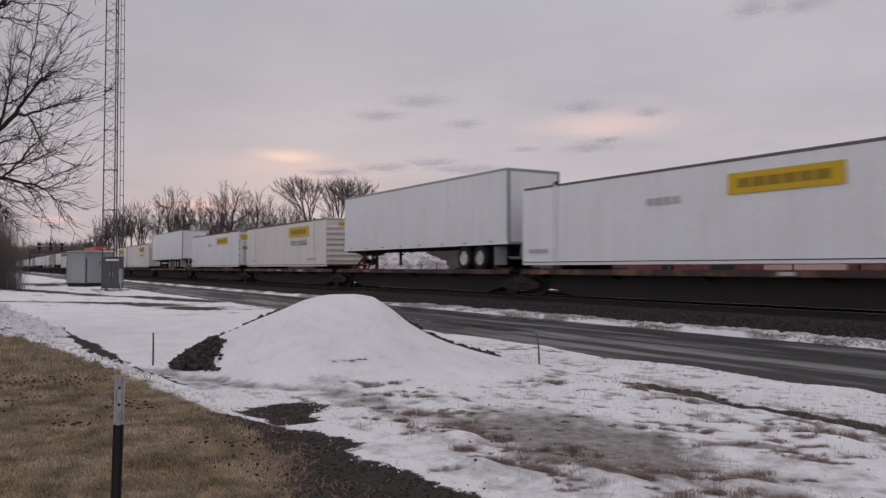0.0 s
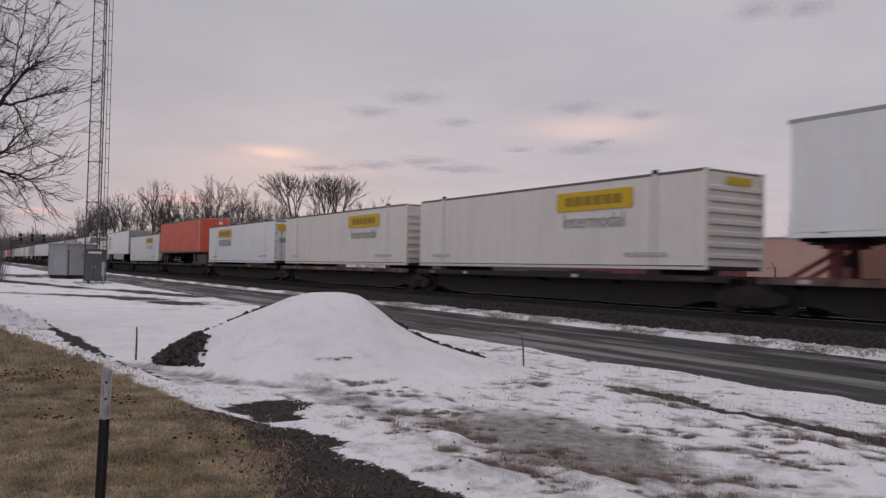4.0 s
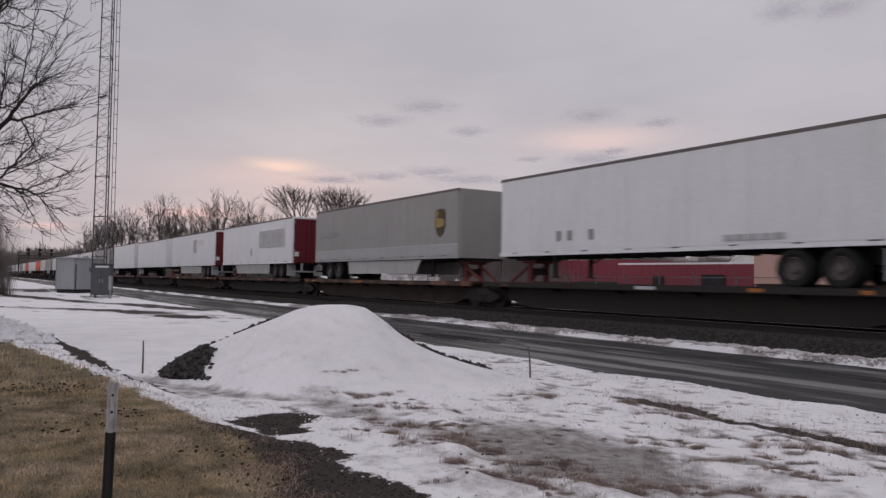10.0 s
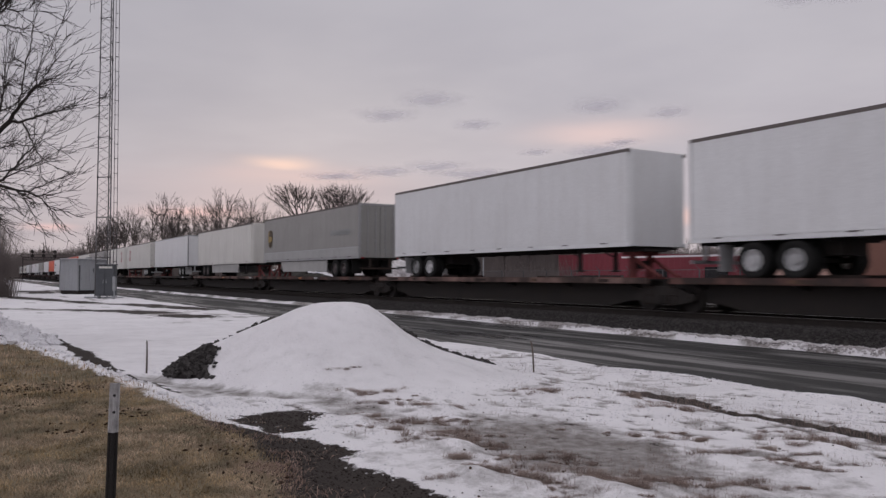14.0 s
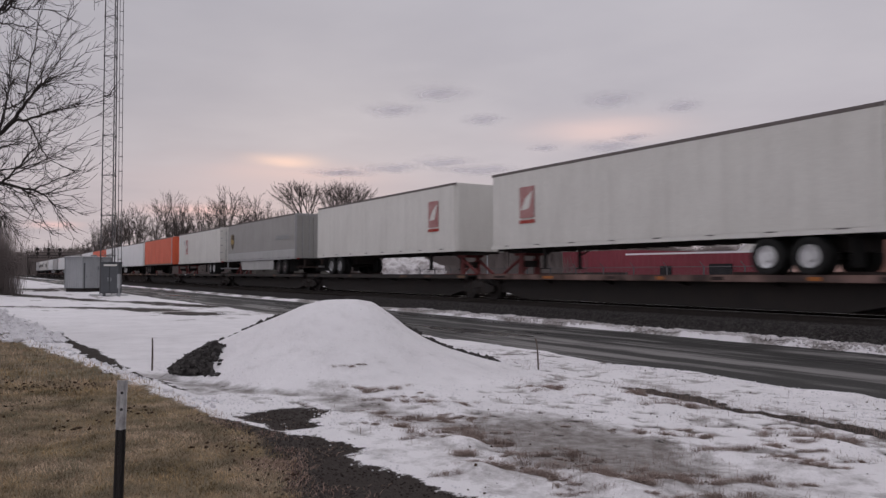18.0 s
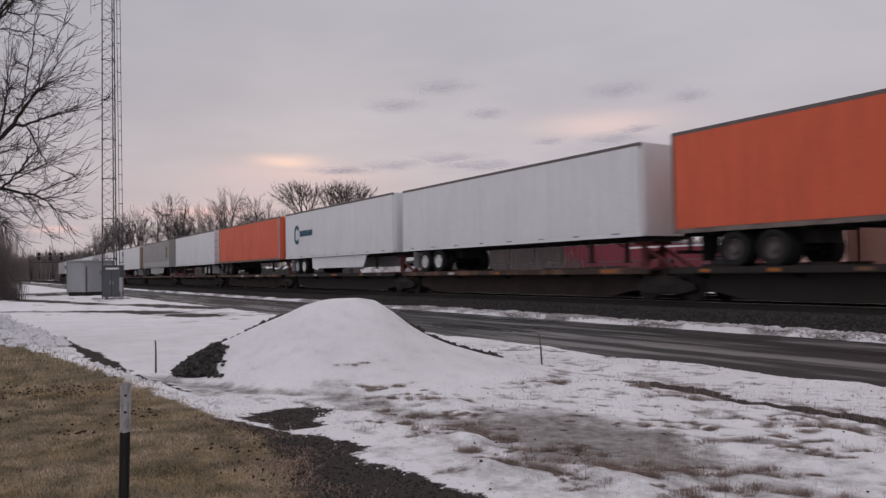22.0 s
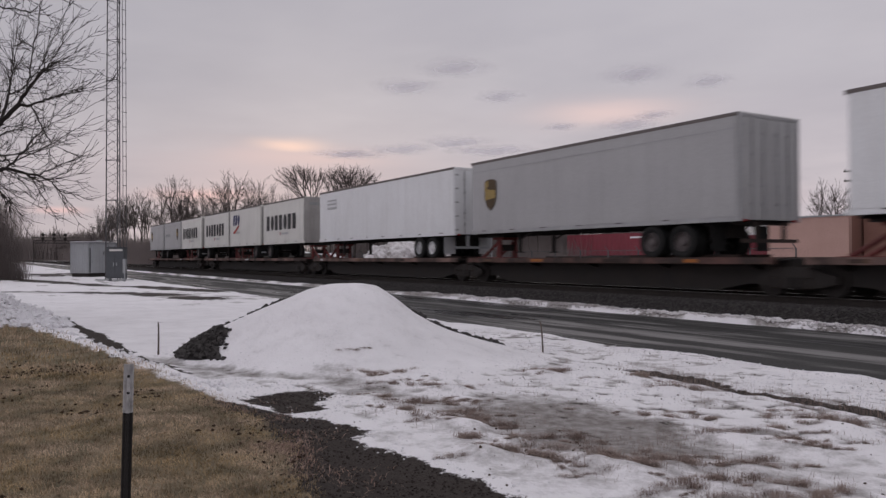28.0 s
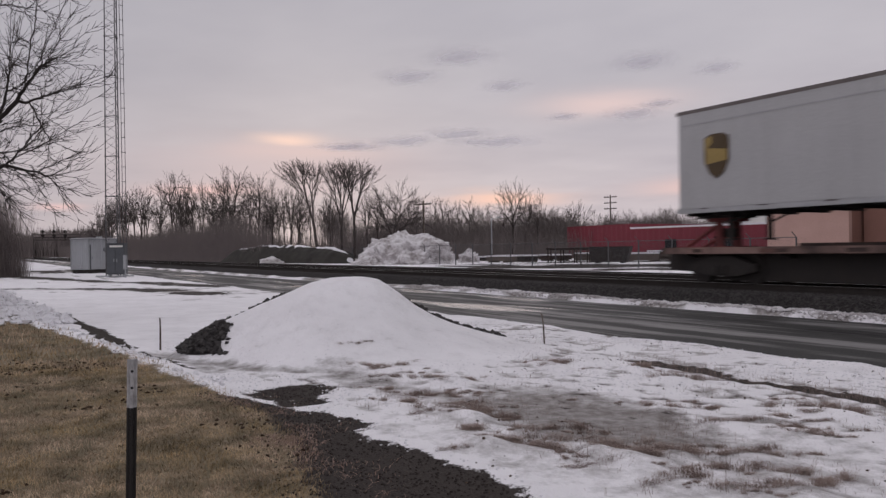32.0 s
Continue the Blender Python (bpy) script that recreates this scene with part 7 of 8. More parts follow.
def ribbed_wall(bm, ax, ay, bx, by, z0, z1, pitch=0.25, depth=0.025):
    """An upright sheet with pressed ribs between two plan points."""
    d = Vector((bx - ax, by - ay, 0))
    n = max(2, int(d.length / pitch) * 4)
    nrm = Vector((d.y, -d.x, 0)).normalized()
    row = []
    for k in range(n + 1):
        p = Vector((ax, ay, 0)) + d * k / n + nrm * (depth if k % 4 in (1, 2) else 0)
        row.append((bm.verts.new((p.x, p.y, z0)), bm.verts.new((p.x, p.y, z1))))
    for (a, b), (c, e) in zip(row, row[1:]):
        bm.faces.new((a, c, e, b))


def build_cabinets():
    """The signal bungalow, the dark cabinet before it and the small pale box further off."""
    x, y = at_yaw(-83.66, 78.0)
    t = thing("equipment_shed", pose(x, y, 0.12, rz=-52), "ribbed pale grey metal equipment shed with a snowy flat roof", "shed")
    w, d, h = 1.64, 1.04, 2.95
    for k, (a, b) in enumerate((((-w, -d), (w, -d)), ((w, -d), (w, d)), ((w, d), (-w, d)), ((-w, d), (-w, -d)))):
        bm = bmesh.new()
        ribbed_wall(bm, *a, *b, 0.26, h)
        part("wall_sheet", bm, SHED, t)
    part("plinth", made(soft_box, -w + 0.05, w - 0.05, -d + 0.05, d - 0.05, -0.3, 0.26, 0.02), STEEL_DARK, t)
    for sx in (-1, 1):
        for sy in (-1, 1):
            part("corner_trim", made(box, sx * w - 0.05, sx * w + 0.05, sy * d - 0.05, sy * d + 0.05, 0.24, h), GALV, t)
    part("shed_roof", made(soft_box, -w - 0.12, w + 0.12, -d - 0.12, d + 0.12, h, h + 0.10, 0.03), GALV, t)
    part("roof_snow", made(soft_box, -w - 0.06, w + 0.06, -d - 0.06, d + 0.06, h + 0.10, h + 0.16, 0.03), SNOW, t, "thin snow on the roof")
    part("roof_vent", made(soft_box, -0.9, -0.5, -0.3, 0.1, h + 0.1, h + 0.32, 0.03), GALV, t)
    dr = part("shed_door", made(soft_box, w - 1.15, w - 0.2, d + 0.03, d + 0.07, 0.3, 2.35, 0.01), SHED, t)
    part("handle", made(box, w - 0.36, w - 0.30, d + 0.07, d + 0.11, 1.2, 1.4), GALV, dr)
    part("vent_hood", made(soft_box, -0.6, 0.0, d + 0.02, d + 0.2, 1.9, 2.25, 0.03), GALV, t)
    part("door_frame", made(box, w - 0.18, w - 0.08, d + 0.02, d + 0.06, 0.26, 2.5), SHED_DARK, t, "dark door edge")
    x, y = at_yaw(-82.25, 60.5)
    t = thing("equipment_cabinet", pose(x, y, 0.05, rz=66), "dark grey metal equipment cabinet with a white label by the tower", "cabinet")
    part("cabinet_body", made(soft_box, -0.62, 0.62, -0.38, 0.38, 0.22, 2.40, 0.02), SHED_DARK, t)
    for s in (-1, 1):
        dr = part("cabinet_door", made(soft_box, min(0.02 * s, 0.6 * s), max(0.02 * s, 0.6 * s), -0.415, -0.38, 0.3, 2.1, 0.01), SHED_DARK, t)
        part("handle", made(box, s * 0.1 - 0.02, s * 0.1 + 0.02, -0.45, -0.415, 1.1, 1.35), GALV, dr)
    part("white_label", made(box, -0.40, 0.50, -0.424, -0.418, 2.16, 2.30), PALE, t, "white label strip")
    part("cabinet_top", made(soft_box, -0.66, 0.66, -0.44, 0.44, 2.40, 2.46, 0.02), SHED_DARK, t)
    for sx in (-0.5, 0.5):
        part("cabinet_leg", made(box, sx - 0.05, sx + 0.05, -0.3, 0.3, -0.2, 0.22), GALV, t)
    x, y = at_yaw(-81.75, 59.0)
    t = thing("junction_box", pose(x, y, 0.05, rz=-30), "narrow grey junction box on a post", "box")
    part("post", made(tube, (0, 0, -0.2), (0, 0, 1.5), 0.05), GALV, t)
    part("box_body", made(soft_box, -0.14, 0.14, -0.1, 0.1, 0.6, 1.6, 0.02), GALV, t)
    x, y = at_yaw(-89.05, 85.0)
    t = thing("utility_box", pose(x, y, 0.05, rz=-20), "pale grey utility box standing in the snow", "box")
    part("box_body", made(soft_box, -0.85, 0.55, -0.5, 0.5, 0.0, 2.35, 0.03), GALV, t)
    part("box_lid", made(soft_box, -0.9, 0.6, -0.55, 0.55, 2.35, 2.43, 0.02), GALV, t)


build_cabinets()


def build_gantry():
    """A signal bridge over both tracks, far down the line."""
    t = thing("signal_gantry", pose(-300, 21.3, 0.4), "dark steel signal bridge with three signal heads across the tracks", "signal gantry")
    for y in (-7.0, 7.0):
        bm = bmesh.new()
        for dx in (-0.5, 0.5):
            box(bm, dx - 0.12, dx + 0.12, y - 0.12, y + 0.12, -0.3, 7.2)
        for z in np.arange(0.5, 7, 1.0):
            tube(bm, (-0.5, y, z), (0.5, y, z + 1.0), 0.05, n=4)
        part("gantry_leg", bm, STEEL_DARK, t)
    bm = bmesh.new()
    for dx in (-0.5, 0.5):
        for z in (6.6, 7.5):
            box(bm, dx - 0.08, dx + 0.08, -7.2, 7.2, z - 0.08, z + 0.08)
        for k in range(14):
            tube(bm, (dx, -7 + k, 6.6), (dx, -6 + k, 7.5), 0.045, n=4)
    part("gantry_beam", bm, STEEL_DARK, t)
    for y in (-4.2, -0.8, 2.7):
        bm = bmesh.new()
        tube(bm, (0.7, y, 6.6), (0.7, y, 10.0), 0.12, n=6)
        s = part("signal_mast", bm, STEEL_DARK, t)
        for z in (8.1, 9.5):
            bm = bmesh.new()
            tube(bm, (0.78, y, z), (0.92, y, z), 0.55, n=14)
            part("signal_target", bm, STEEL_DARK, s)
    for y in (-7.5, 7.5):
        part("guard_rail", made(tube, (0.8, -7.5, 8.5), (0.8, 7.5, 8.5), 0.06, n=5), STEEL_DARK, t)
        break


build_gantry()


# ---- stakes and the post by the lawn ----
def build_posts():
    t = thing("marker_post", pose(-4.545, 0.664, 0.03, ry=0.6, rx=-1.2), "steel channel post with a white top and dark brown base", "post")
    prof = [(-0.036, 0.0), (-0.030, 0.008), (-0.014, 0.008), (-0.010, 0.030), (0.010, 0.030), (0.014, 0.008), (0.030, 0.008), (0.036, 0.0), (0.030, -0.004), (0.016, -0.004), (0.012, 0.024), (-0.012, 0.024), (-0.016, -0.004), (-0.030, -0.004)]

    def channel(z0, z1):
        bm = bmesh.new()
        a = [bm.verts.new((x * 0.74, -y * 0.8, z0)) for x, y in prof]
        b = [bm.verts.new((x * 0.74, -y * 0.8, z1)) for x, y in prof]
        for k in range(len(prof)):
            bm.faces.new((a[k], a[(k + 1) % len(prof)], b[(k + 1) % len(prof)], b[k]))
        bm.faces.new(a)
        bm.faces.new(b[::-1])
        return bm

    low = part("post_shaft", channel(-0.3, 0.82), POST_GREEN, t)
    top = part("post_top", channel(0.82, 1.085), POST_WHITE, t, "chalky white painted top")
    for o in (low, top):
        o.rotation_euler = (0, 0, radians(80))
    # thin black discs give the dark of the holes; none are cut
    bm = bmesh.new()
    for z in (0.93, 1.02):
        tube(bm, (0.0, -0.0235, z), (0.0, -0.0265, z), 0.008, n=8)
    part("bolt_holes", bm, BLACK_PRINT, top)
    for (x, y), h, k in (((-13.85, 2.55), 0.52, 2), ((-10.57, 8.21), 0.50, -5)):
        t = thing("wooden_stake", pose(x, y, float(land(np.array(x), np.array(y))), ry=k), "thin weathered wooden stake standing in the snow", "stake", "stakes in the snow")
        bm = bmesh.new()
        tube(bm, (0, 0, -0.15), (0.01, 0, h * 0.6), 0.017, 0.015, n=6)
        tube(bm, (0.01, 0, h * 0.6), (-0.01, 0.0, h), 0.015, 0.011, n=6)
        part("stake_shaft", bm, WOOD_POST, t)
        part("stake_tip", made(tube, (-0.01, 0, h - 0.04), (-0.035, 0, h + 0.03), 0.014, 0.01, n=6), WOOD_POST, t)


build_posts()


# ---- the yard beyond the tracks ----
def build_snow_heap(x, y, rx, ry, h, seed, name="snow_mound", label="big ploughed heap of dirty snow behind the fence"):
    bm = bmesh.new()
    bmesh.ops.create_icosphere(bm, subdivisions=6, radius=1.0)
    for v in bm.verts:
        n = noise.fractal(v.co * 2.3 + Vector((seed, 0, 0)), 0.75, 2.3, 7)
        c = v.co * (1 + 0.26 * n)
        r = math.hypot(c.x, c.y)
        z = max(-0.05, c.z)
        v.co = (c.x * rx * (1 + 0.12 * (1 - z)), c.y * ry * (1 + 0.12 * (1 - z)), (z ** 0.85 if z > 0 else z) * h * (0.9 + 0.25 * noise.noise(Vector((c.x * 2, c.y * 2, seed)))))
    part_ob = part(name, bm, SNOW_DIRTY, None, smooth=True)
    part_ob.location = (x, y, float(land(np.array(float(x)), np.array(float(y)))) - 0.1)
    tagged(part_ob, label, "snow heap")


build_snow_heap(*at_yaw(-62.2, 84), 5.6, 4.0, 3.5, 2.0)
build_snow_heap(*at_yaw(-57.6, 88), 1.3, 1.0, 1.5, 5.0, label="small ploughed heap of dirty snow in the yard")
build_snow_heap(*at_yaw(-72.0, 100), 1.9, 1.2, 1.0, 7.0, label="low lump of ploughed snow beside the track")
build_snow_heap(*at_yaw(-65.0, 82), 2.2, 1.4, 0.9, 9.0, label="low lump of ploughed snow beside the track")


def build_fence():
    t = thing("chain_link_fence", pose(0, 0, 0), "grey chain-link fence with angled post tops along the yard", "fence")
    z0 = 0.30
    pts = [(-96 + 3.0 * k, 38.5) for k in range(24)]
    for x, y in pts:
        bm = bmesh.new()
        tube(bm, (x, y, z0 - 0.2), (x, y, z0 + 1.85), 0.05, n=6)
        tube(bm, (x, y, z0 + 1.85), (x - 0.1, y - 0.25, z0 + 2.15), 0.025, n=5)
        part("fence_post", bm, TOWER_STEEL, t)
    part("top_rail", made(tube, (-96, 38.5, z0 + 1.85), (-27, 38.5, z0 + 1.85), 0.022, n=5), TOWER_STEEL, t)
    verts, faces = [], []

    def wire(a, b, r=0.005):
        n = len(verts)
        verts.extend([(a[0], a[1], a[2] - r), (a[0], a[1], a[2] + r), (b[0], b[1], b[2] + r), (b[0], b[1], b[2] - r), (a[0], a[1] + r, a[2]), (b[0], b[1] + r, b[2])])
        faces.extend([(n, n + 3, n + 2, n + 1), (n, n + 4, n + 5, n + 3)])

    for k in range(690):
        x = -96 + k * 0.1
        wire((x, 38.5, z0), (x + 1.0, 38.5, z0 + 1.82), 0.004)
        wire((x + 1.0, 38.5, z0), (x, 38.5, z0 + 1.82), 0.004)
    tagged(part("wire_mesh", mesh_from("wire_mesh", verts, faces, TOWER_STEEL), None, t), kind="stuff")


build_fence()


def build_red_building():
    """A long low red-sheeted building in two lengths, the further one with a snowy roof edge."""
    x0, y0 = at_yaw(-50.4, 116)
    x1, y1 = at_yaw(-45.9, 106)
    x2, y2 = at_yaw(-35.0, 93)
    z = 0.3
    t = thing("red_building", pose(0, 0, z), "long low red sheet-metal building with a flat snowy roof edge", "building")

    def block(name, ax, ay, bx, by, depth, h, snow):
        dirx, diry = bx - ax, by - ay
        l = math.hypot(dirx, diry)
        nx, ny = -diry / l, dirx / l
        if ny < 0:
            nx, ny = -nx, -ny
        cor = [(ax, ay), (bx, by), (bx + nx * depth, by + ny * depth), (ax + nx * depth, ay + ny * depth)]
        for i in range(4):
            bm = bmesh.new()
            ribbed_wall(bm, *cor[i], *cor[(i + 1) % 4], -0.3, h, 0.9, 0.05)
            part(name, bm, BARN, t)
        bm = bmesh.new()
        a = [bm.verts.new((px, py, h - 0.02)) for px, py in cor]
        b = [bm.verts.new((px, py, h + 0.22)) for px, py in cor]
        bm.faces.new(b)
        for i in range(4):
            bm.faces.new((a[i], a[(i + 1) % 4], b[(i + 1) % 4], b[i]))
        part("flat_roof", bm, SNOW if snow else BARN, t, "snow-covered roof edge" if snow else "")
        return (nx, ny)

    block("wall", x0, y0, x1, y1, 16, 4.35, False)
    block("low_wall", x1 + 0.3, y1 - 0.4, x2, y2, 14, 3.85, True)
    # openings of the lower length; doorways are dark slabs for their unlit insides
    for f, w, h, mat in ((0.28, 1.6, 2.4, DARK_GLASS), (0.45, 1.0, 1.2, PALE), (0.62, 3.0, 2.6, DARK_GLASS), (0.82, 1.2, 1.3, PALE)):
        px, py = x1 + 0.3 + (x2 - x1) * f, y1 - 0.4 + (y2 - y1) * f
        l = math.hypot(x2 - x1, y2 - y1)
        ux, uy = (x2 - x1) / l, (y2 - y1) / l
        bm = bmesh.new()
        box(bm, -w / 2, w / 2, -0.09, 0.05, 0.0 if mat is DARK_GLASS else 0.9, h)
        ob = part("opening" if mat is DARK_GLASS else "window", bm, mat, t, "dark slab for an unlit doorway" if mat is DARK_GLASS else "pale window")
        ob.location, ob.rotation_euler = (px, py, 0), (0, 0, math.atan2(uy, ux))


build_red_building()


def build_gabled(x, y, yaw, w, d, h, ridge):
    t = thing("white_shed", pose(x, y, 0.3, rz=yaw), "small pale gabled shed with a snowy roof behind the yard", "shed")
    bm = bmesh.new()
    slab(bm, [(-w, -0.3), (w, -0.3), (w, h), (0, h + ridge), (-w, h)], -d, d)
    part("shed_body", bm, PALE, t)
    for s in (-1, 1):
        bm = bmesh.new()
        slab(bm, [(0, h + ridge + 0.02), (s * (w + 0.4), h - 0.35), (s * (w + 0.4), h - 0.2), (0, h + ridge + 0.2)], -d - 0.3, d + 0.3)
        part("roof_slope", bm, SNOW, t, "snow-covered roof slope")
    part("dark_door", made(box, -0.9, 0.9, -d - 0.03, -d + 0.05, 0, 2.2), DARK_GLASS, t)


build_gabled(*at_yaw(-37.35, 100), 35, 2.4, 3.0, 3.3, 2.2)


def build_brick_building():
    x0, x1, y0, y1, z, h = -33.7, -28.0, 45.0, 60.0, 0.25, 3.9
    t = thing("brick_building", pose((x0 + x1) / 2, y0, z), "plain low pink brick building with a darker brown side", "building")
    half, deep = (x1 - x0) / 2, y1 - y0
    part("front_wall", made(box, -half, half, 0, 0.3, -0.3, h), BRICKY, t)
    part("side_wall", made(box, half - 0.3, half, 0.302, deep, -0.3, h + 0.004), BRICK_DARK, t, "darker brown brick side wall")
    part("side_wall", made(box, -half, -half + 0.3, 0.302, deep, -0.3, h + 0.004), BRICK_DARK, t)
    part("back_wall", made(box, -half + 0.302, half - 0.302, deep - 0.3, deep, -0.3, h), BRICKY, t)
    part("flat_roof", made(box, -half + 0.302, half - 0.302, 0.302, deep - 0.302, h - 0.25, h - 0.05), SNOW, t, "snow on the flat roof")
    part("coping", made(soft_box, -half - 0.05, half + 0.05, -0.06, 0.34, h, h + 0.10, 0.015), GALV, t)
    w = thing("brick_wing", pose(x1 + 9.2, y0 + 1.2, z), "low brown brick wing beside the pink brick building", "building")
    part("front_wall", made(box, -9, 9, 0, 0.3, -0.3, h + 0.55), BRICK_DARK, w)
    part("end_wall", made(box, 8.7, 9, 0.302, 12, -0.3, h + 0.55), BRICK_DARK, w)
    part("back_wall", made(box, -9, 9, 12.002, 12.3, -0.3, h + 0.55), BRICK_DARK, w)
    part("flat_roof", made(box, -8.95, 8.65, 0.31, 11.99, h + 0.2, h + 0.4), SNOW, w)
    for px in (-5, 0, 5):
        f = part("window", made(soft_box, px - 0.7, px + 0.7, -0.04, 0.02, 1.0, 2.3, 0.01), PALE, w)
        part("pane", made(box, px - 0.6, px + 0.6, -0.05, -0.04, 1.1, 2.2), DARK_GLASS, f)


build_brick_building()


def utility_pole(yaw, dist, h, arms, name="utility_pole"):
    x, y = at_yaw(yaw, dist)
    t = thing(name, pose(x, y, 0.2, rz=20), "grey wooden utility pole with crossarms" if arms else "slim pale lamp pole in the yard", "pole", "poles beyond the railway")
    part("pole_shaft", made(tube, (0, 0, -0.4), (0, 0, h), 0.16 if arms else 0.09, 0.11 if arms else 0.06, n=8), WOOD_POST if arms else GALV, t)
    for k in range(arms):
        z = h - 0.4 - k * 1.1
        a = part("crossarm", made(box, -1.3, 1.3, -0.09, 0.09, z - 0.08, z + 0.08), WOOD_POST, t)
        for px in (-1.15, -0.6, 0.6, 1.15):
            part("insulator", made(tube, (px, 0, z + 0.08), (px, 0, z + 0.28), 0.05, n=6), GALV, a)
    if not arms:
        a = part("lamp_arm", made(tube, (0, 0, h - 0.1), (1.1, 0, h + 0.05), 0.04, n=5), GALV, t)
        part("lamp_head", made(soft_box, 0.9, 1.5, -0.12, 0.12, h, h + 0.14, 0.03), GALV, a)


utility_pole(-60.9, 96, 7.6, 1)
utility_pole(-55.9, 104, 5.7, 0)
utility_pole(-47.3, 150, 11.5, 3)
utility_pole(-40.36, 150, 13.8, 2)
utility_pole(-31.44, 100, 11.6, 2)


def snowy_stack(yaw, dist, w, d, h, turn, boards, label, cap=0.14):
    """A stack of boards or goods on bearers with a cap of snow."""
    x, y = at_yaw(yaw, dist)
    t = thing("covered_stack", pose(x, y, float(land(np.array(x), np.array(y))), rz=turn), label, "stack", "snow-covered stacks in the yard")
    for s in (-1, 1):
        part("bearer", made(box, s * w * 0.7 - 0.1, s * w * 0.7 + 0.1, -d, d, -0.1, 0.15), WOOD_POST, t)
    n = max(2, int(h / 0.16))
    rnd = random.Random(int(yaw * 10))
    for k in range(n):
        e = rnd.uniform(0, 0.15)
        part("board_layer", made(soft_box, -w + e, w - e * 0.5, -d + e * 0.5, d, 0.15 + k * 0.16, 0.15 + k * 0.16 + 0.145, 0.015), boards, t)
    bm = bmesh.new()
    soft_box(bm, -w - 0.03, w + 0.03, -d - 0.03, d + 0.03, 0.15 + n * 0.16, 0.15 + n * 0.16 + cap, cap * 0.4)
    part("snow_cap", bm, SNOW, t, "cap of snow")


for args in ((-55.2, 84, 1.6, 0.8, 0.5, 10, WOOD_POST), (-53.4, 86, 1.3, 0.9, 0.55, -14, STEEL_DARK), (-54.3, 94, 2.2, 0.9, 0.6, 25, WOOD_POST), (-51.3, 90, 1.8, 0.9, 0.6, 5, STEEL_BROWN), (-49.0, 92, 1.4, 1.0, 0.7, -8, WOOD_POST), (-45.2, 78, 1.6, 0.9, 0.75, 30, WOOD_POST), (-43.6, 80, 1.5, 0.8, 0.9, 12, WOOD_POST), (-56.6, 96, 1.4, 0.8, 0.4, 0, STEEL_DARK)):
    snowy_stack(*args, "low stack of dark boards under snow in the yard")


def build_rack():
    x, y = at_yaw(-50.3, 76)
    t = thing("storage_rack", pose(x, y, 0.28, rz=38), "open rusty steel storage rack loaded with pipes under snow", "rack")
    for px in (-1.9, -0.65, 0.65, 1.9):
        for py in (-0.6, 0.6):
            part("rack_post", made(box, px - 0.05, px + 0.05, py - 0.05, py + 0.05, -0.1, 1.25), STEEL_BROWN, t)
    for z in (0.65, 1.25):
        part("rack_shelf", made(box, -2.0, 2.0, -0.7, 0.7, z, z + 0.07), STEEL_BROWN, t)
    for k in range(6):
        part("stored_pipe", made(tube, (-2.1, -0.5 + k * 0.2, 1.41), (2.1, -0.5 + k * 0.2, 1.41), 0.09, n=8), SNOW_DIRTY if k % 2 else STEEL_BROWN, t)
    x, y = at_yaw(-47.3, 74)
    t = thing("waste_container", pose(x, y, 0.28, rz=38), "dark steel waste container with sloping ends in the yard", "container")
    bm = bmesh.new()
    slab(bm, [(-1.7, 0.15), (1.5, 0.15), (1.9, 1.55), (-1.9, 1.55)], -0.9, 0.9)
    part("container_body", bm, STEEL_DARK, t)
    for px in (-1.2, -0.4, 0.4, 1.2):
        part("body_rib", made(box, px - 0.05, px + 0.05, -0.97, -0.90, 0.2, 1.5), STEEL_DARK, t)
    for px in (-1.2, 1.1):
        part("skid", made(box, px - 0.15, px + 0.15, -0.8, 0.8, -0.05, 0.15), STEEL_DARK, t)


build_rack()


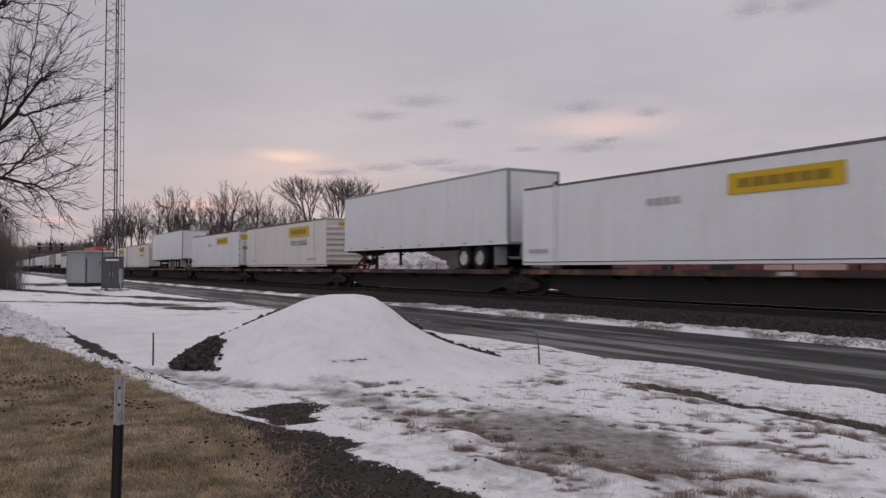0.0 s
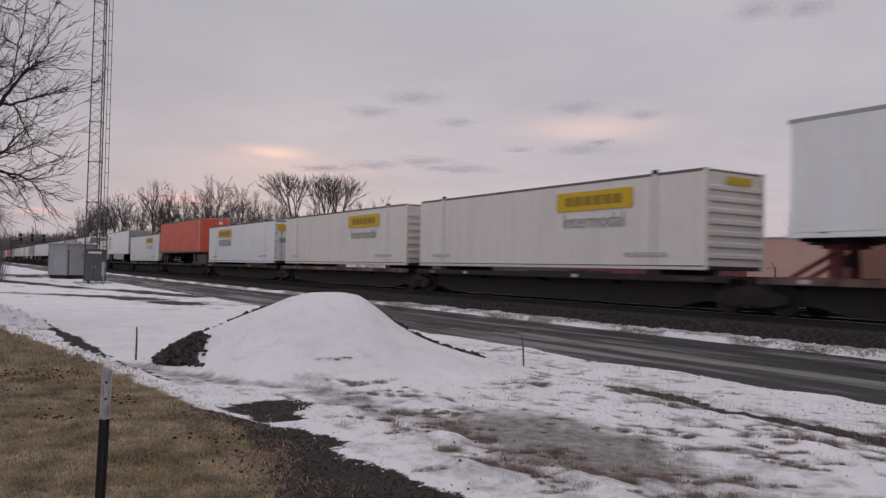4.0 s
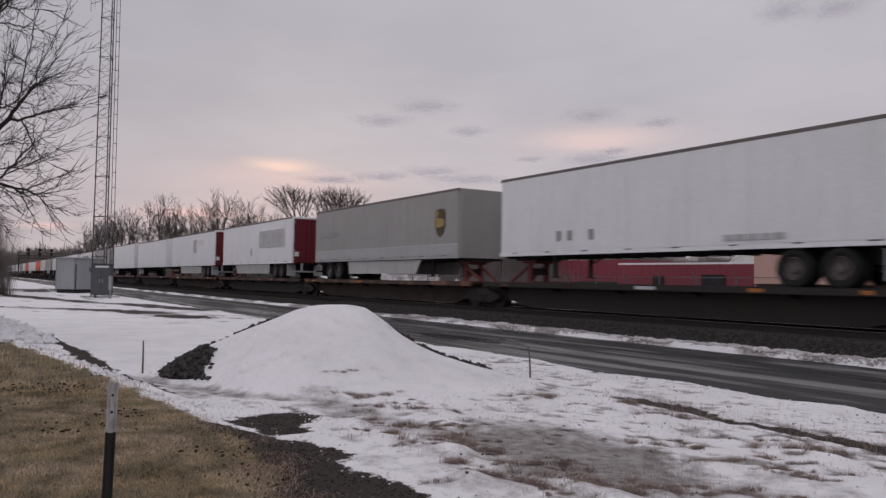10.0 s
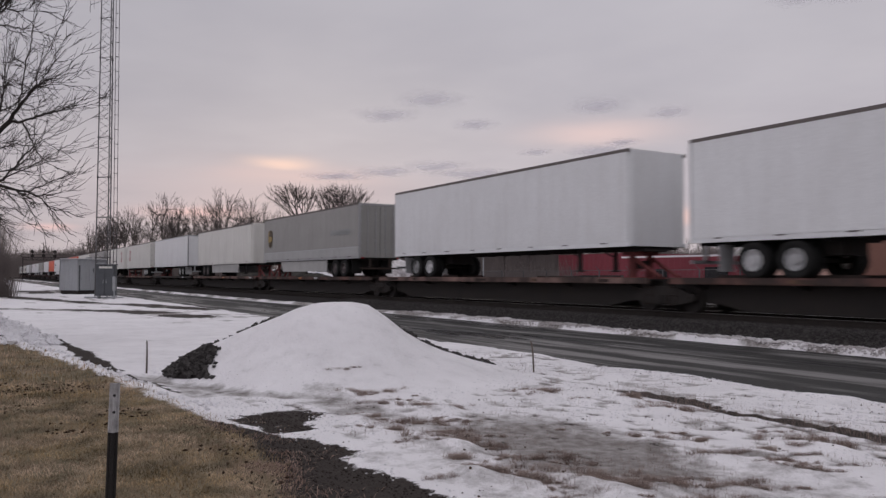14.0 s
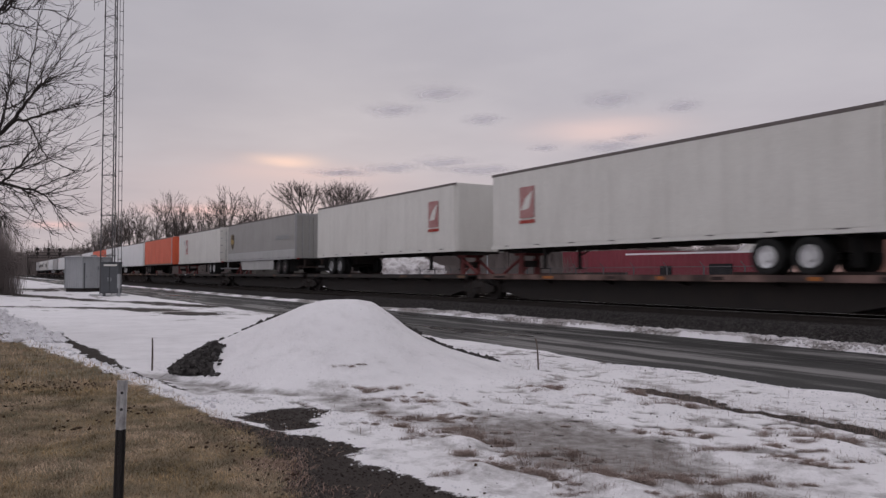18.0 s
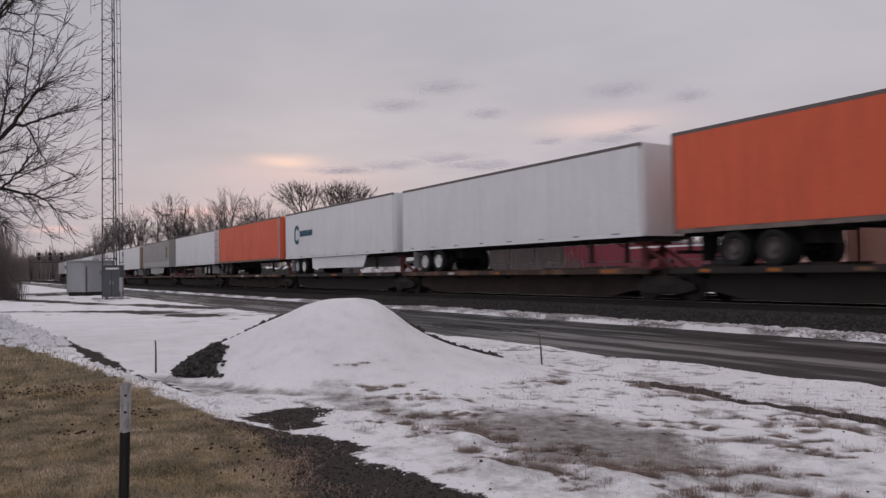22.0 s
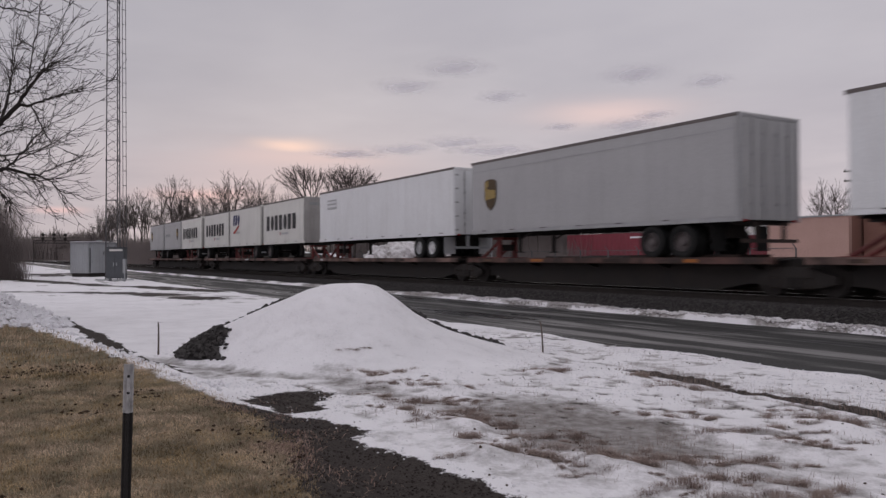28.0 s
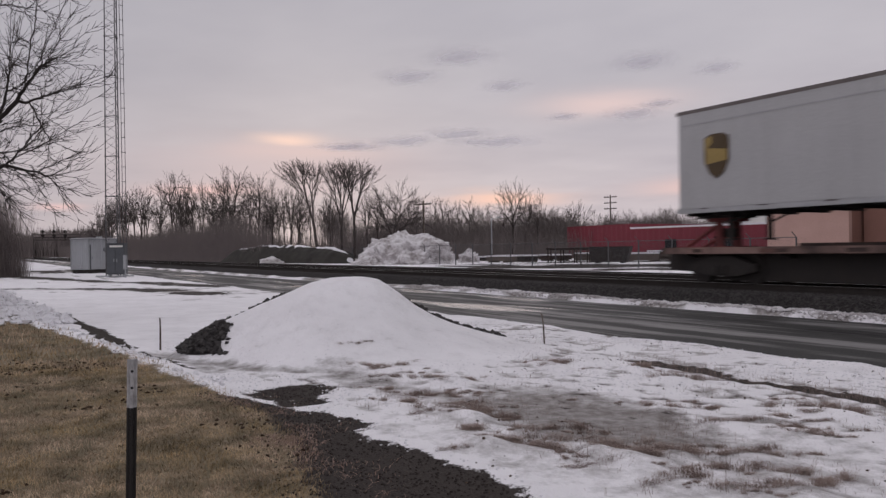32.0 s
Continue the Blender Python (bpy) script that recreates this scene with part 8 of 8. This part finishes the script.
# ---- drifting scud ----
CLOUDS = ((-1207, 666, 95, 30), (-1359, 662, 90, 32), (-1348, 850, 70, 28), (-2062, 1024, 120, 60), (-1906, 1089, 130, 70), (-1960, 1260, 190, 60), (-2206, 969, 120, 50), (-1454, 1278, 110, 45), (-1341, 1239, 60, 25), (-1096, 943, 80, 35), (-577, 753, 45, 22), (-542, 791, 50, 20), (-1555, 1164, 60, 28), (-1068, 1088, 60, 28), (-2238, 917, 110, 50))
CLOUD_OBJECTS = []


def build_clouds():
    for i, (x, y, a, b) in enumerate(CLOUDS):
        n, rings = 48, 14
        verts, core = [(0, 0, 0)], [1.0]
        for r in range(1, rings + 1):
            for k in range(n):
                t = k * math.tau / n
                w = 1 + 0.25 * noise.noise(Vector((math.cos(t) * 1.5, math.sin(t) * 1.5, i * 3.1)))
                f = r / rings
                verts.append((math.cos(t) * a * 0.85 * f * w, math.sin(t) * b * 2.6 * f * w, 0.0))
                core.append(max(0.0, 1 - f) ** 1.5)
        faces = [(0, 1 + k, 1 + (k + 1) % n) for k in range(n)]
        for r in range(rings - 1):
            for k in range(n):
                p = 1 + r * n
                faces.append((p + k, p + n + k, p + n + (k + 1) % n, p + (k + 1) % n))
        me = mesh_from("cloud", verts, faces, SCUD, True)
        me.attributes.new("core", "FLOAT", "POINT").data.foreach_set("value", np.array(core, dtype=np.float32))
        ob = tagged(new("cloud", me), "small torn grey cloud drifting under the overcast", "cloud", "drifting clouds")
        ob.matrix_world = pose(x, y, 300, rz=math.degrees(math.atan2(y, x)) + 90)
        CLOUD_OBJECTS.append((ob, x, y, math.degrees(math.atan2(y, x)) + 90))


build_clouds()


# ---- what moves ----
def motions():
    """The train rolls past at an almost even pace; the scud drifts slowly."""
    for ob, c, y, z in MOVERS:
        walk(ob, [(t, pose(c + SPEED * t + 0.5 * SLOWING * ((t - 16) ** 2 - 256), y, z)) for t in (0, 8, 16, 24, 32)])
    for ob, x, y, turn in CLOUD_OBJECTS:
        walk(ob, [(0, pose(x, y, 300, rz=turn)), (16, pose(x + 93, y - 17, 300, rz=turn)), (32, pose(x + 186, y - 34, 300, rz=turn))])


motions()
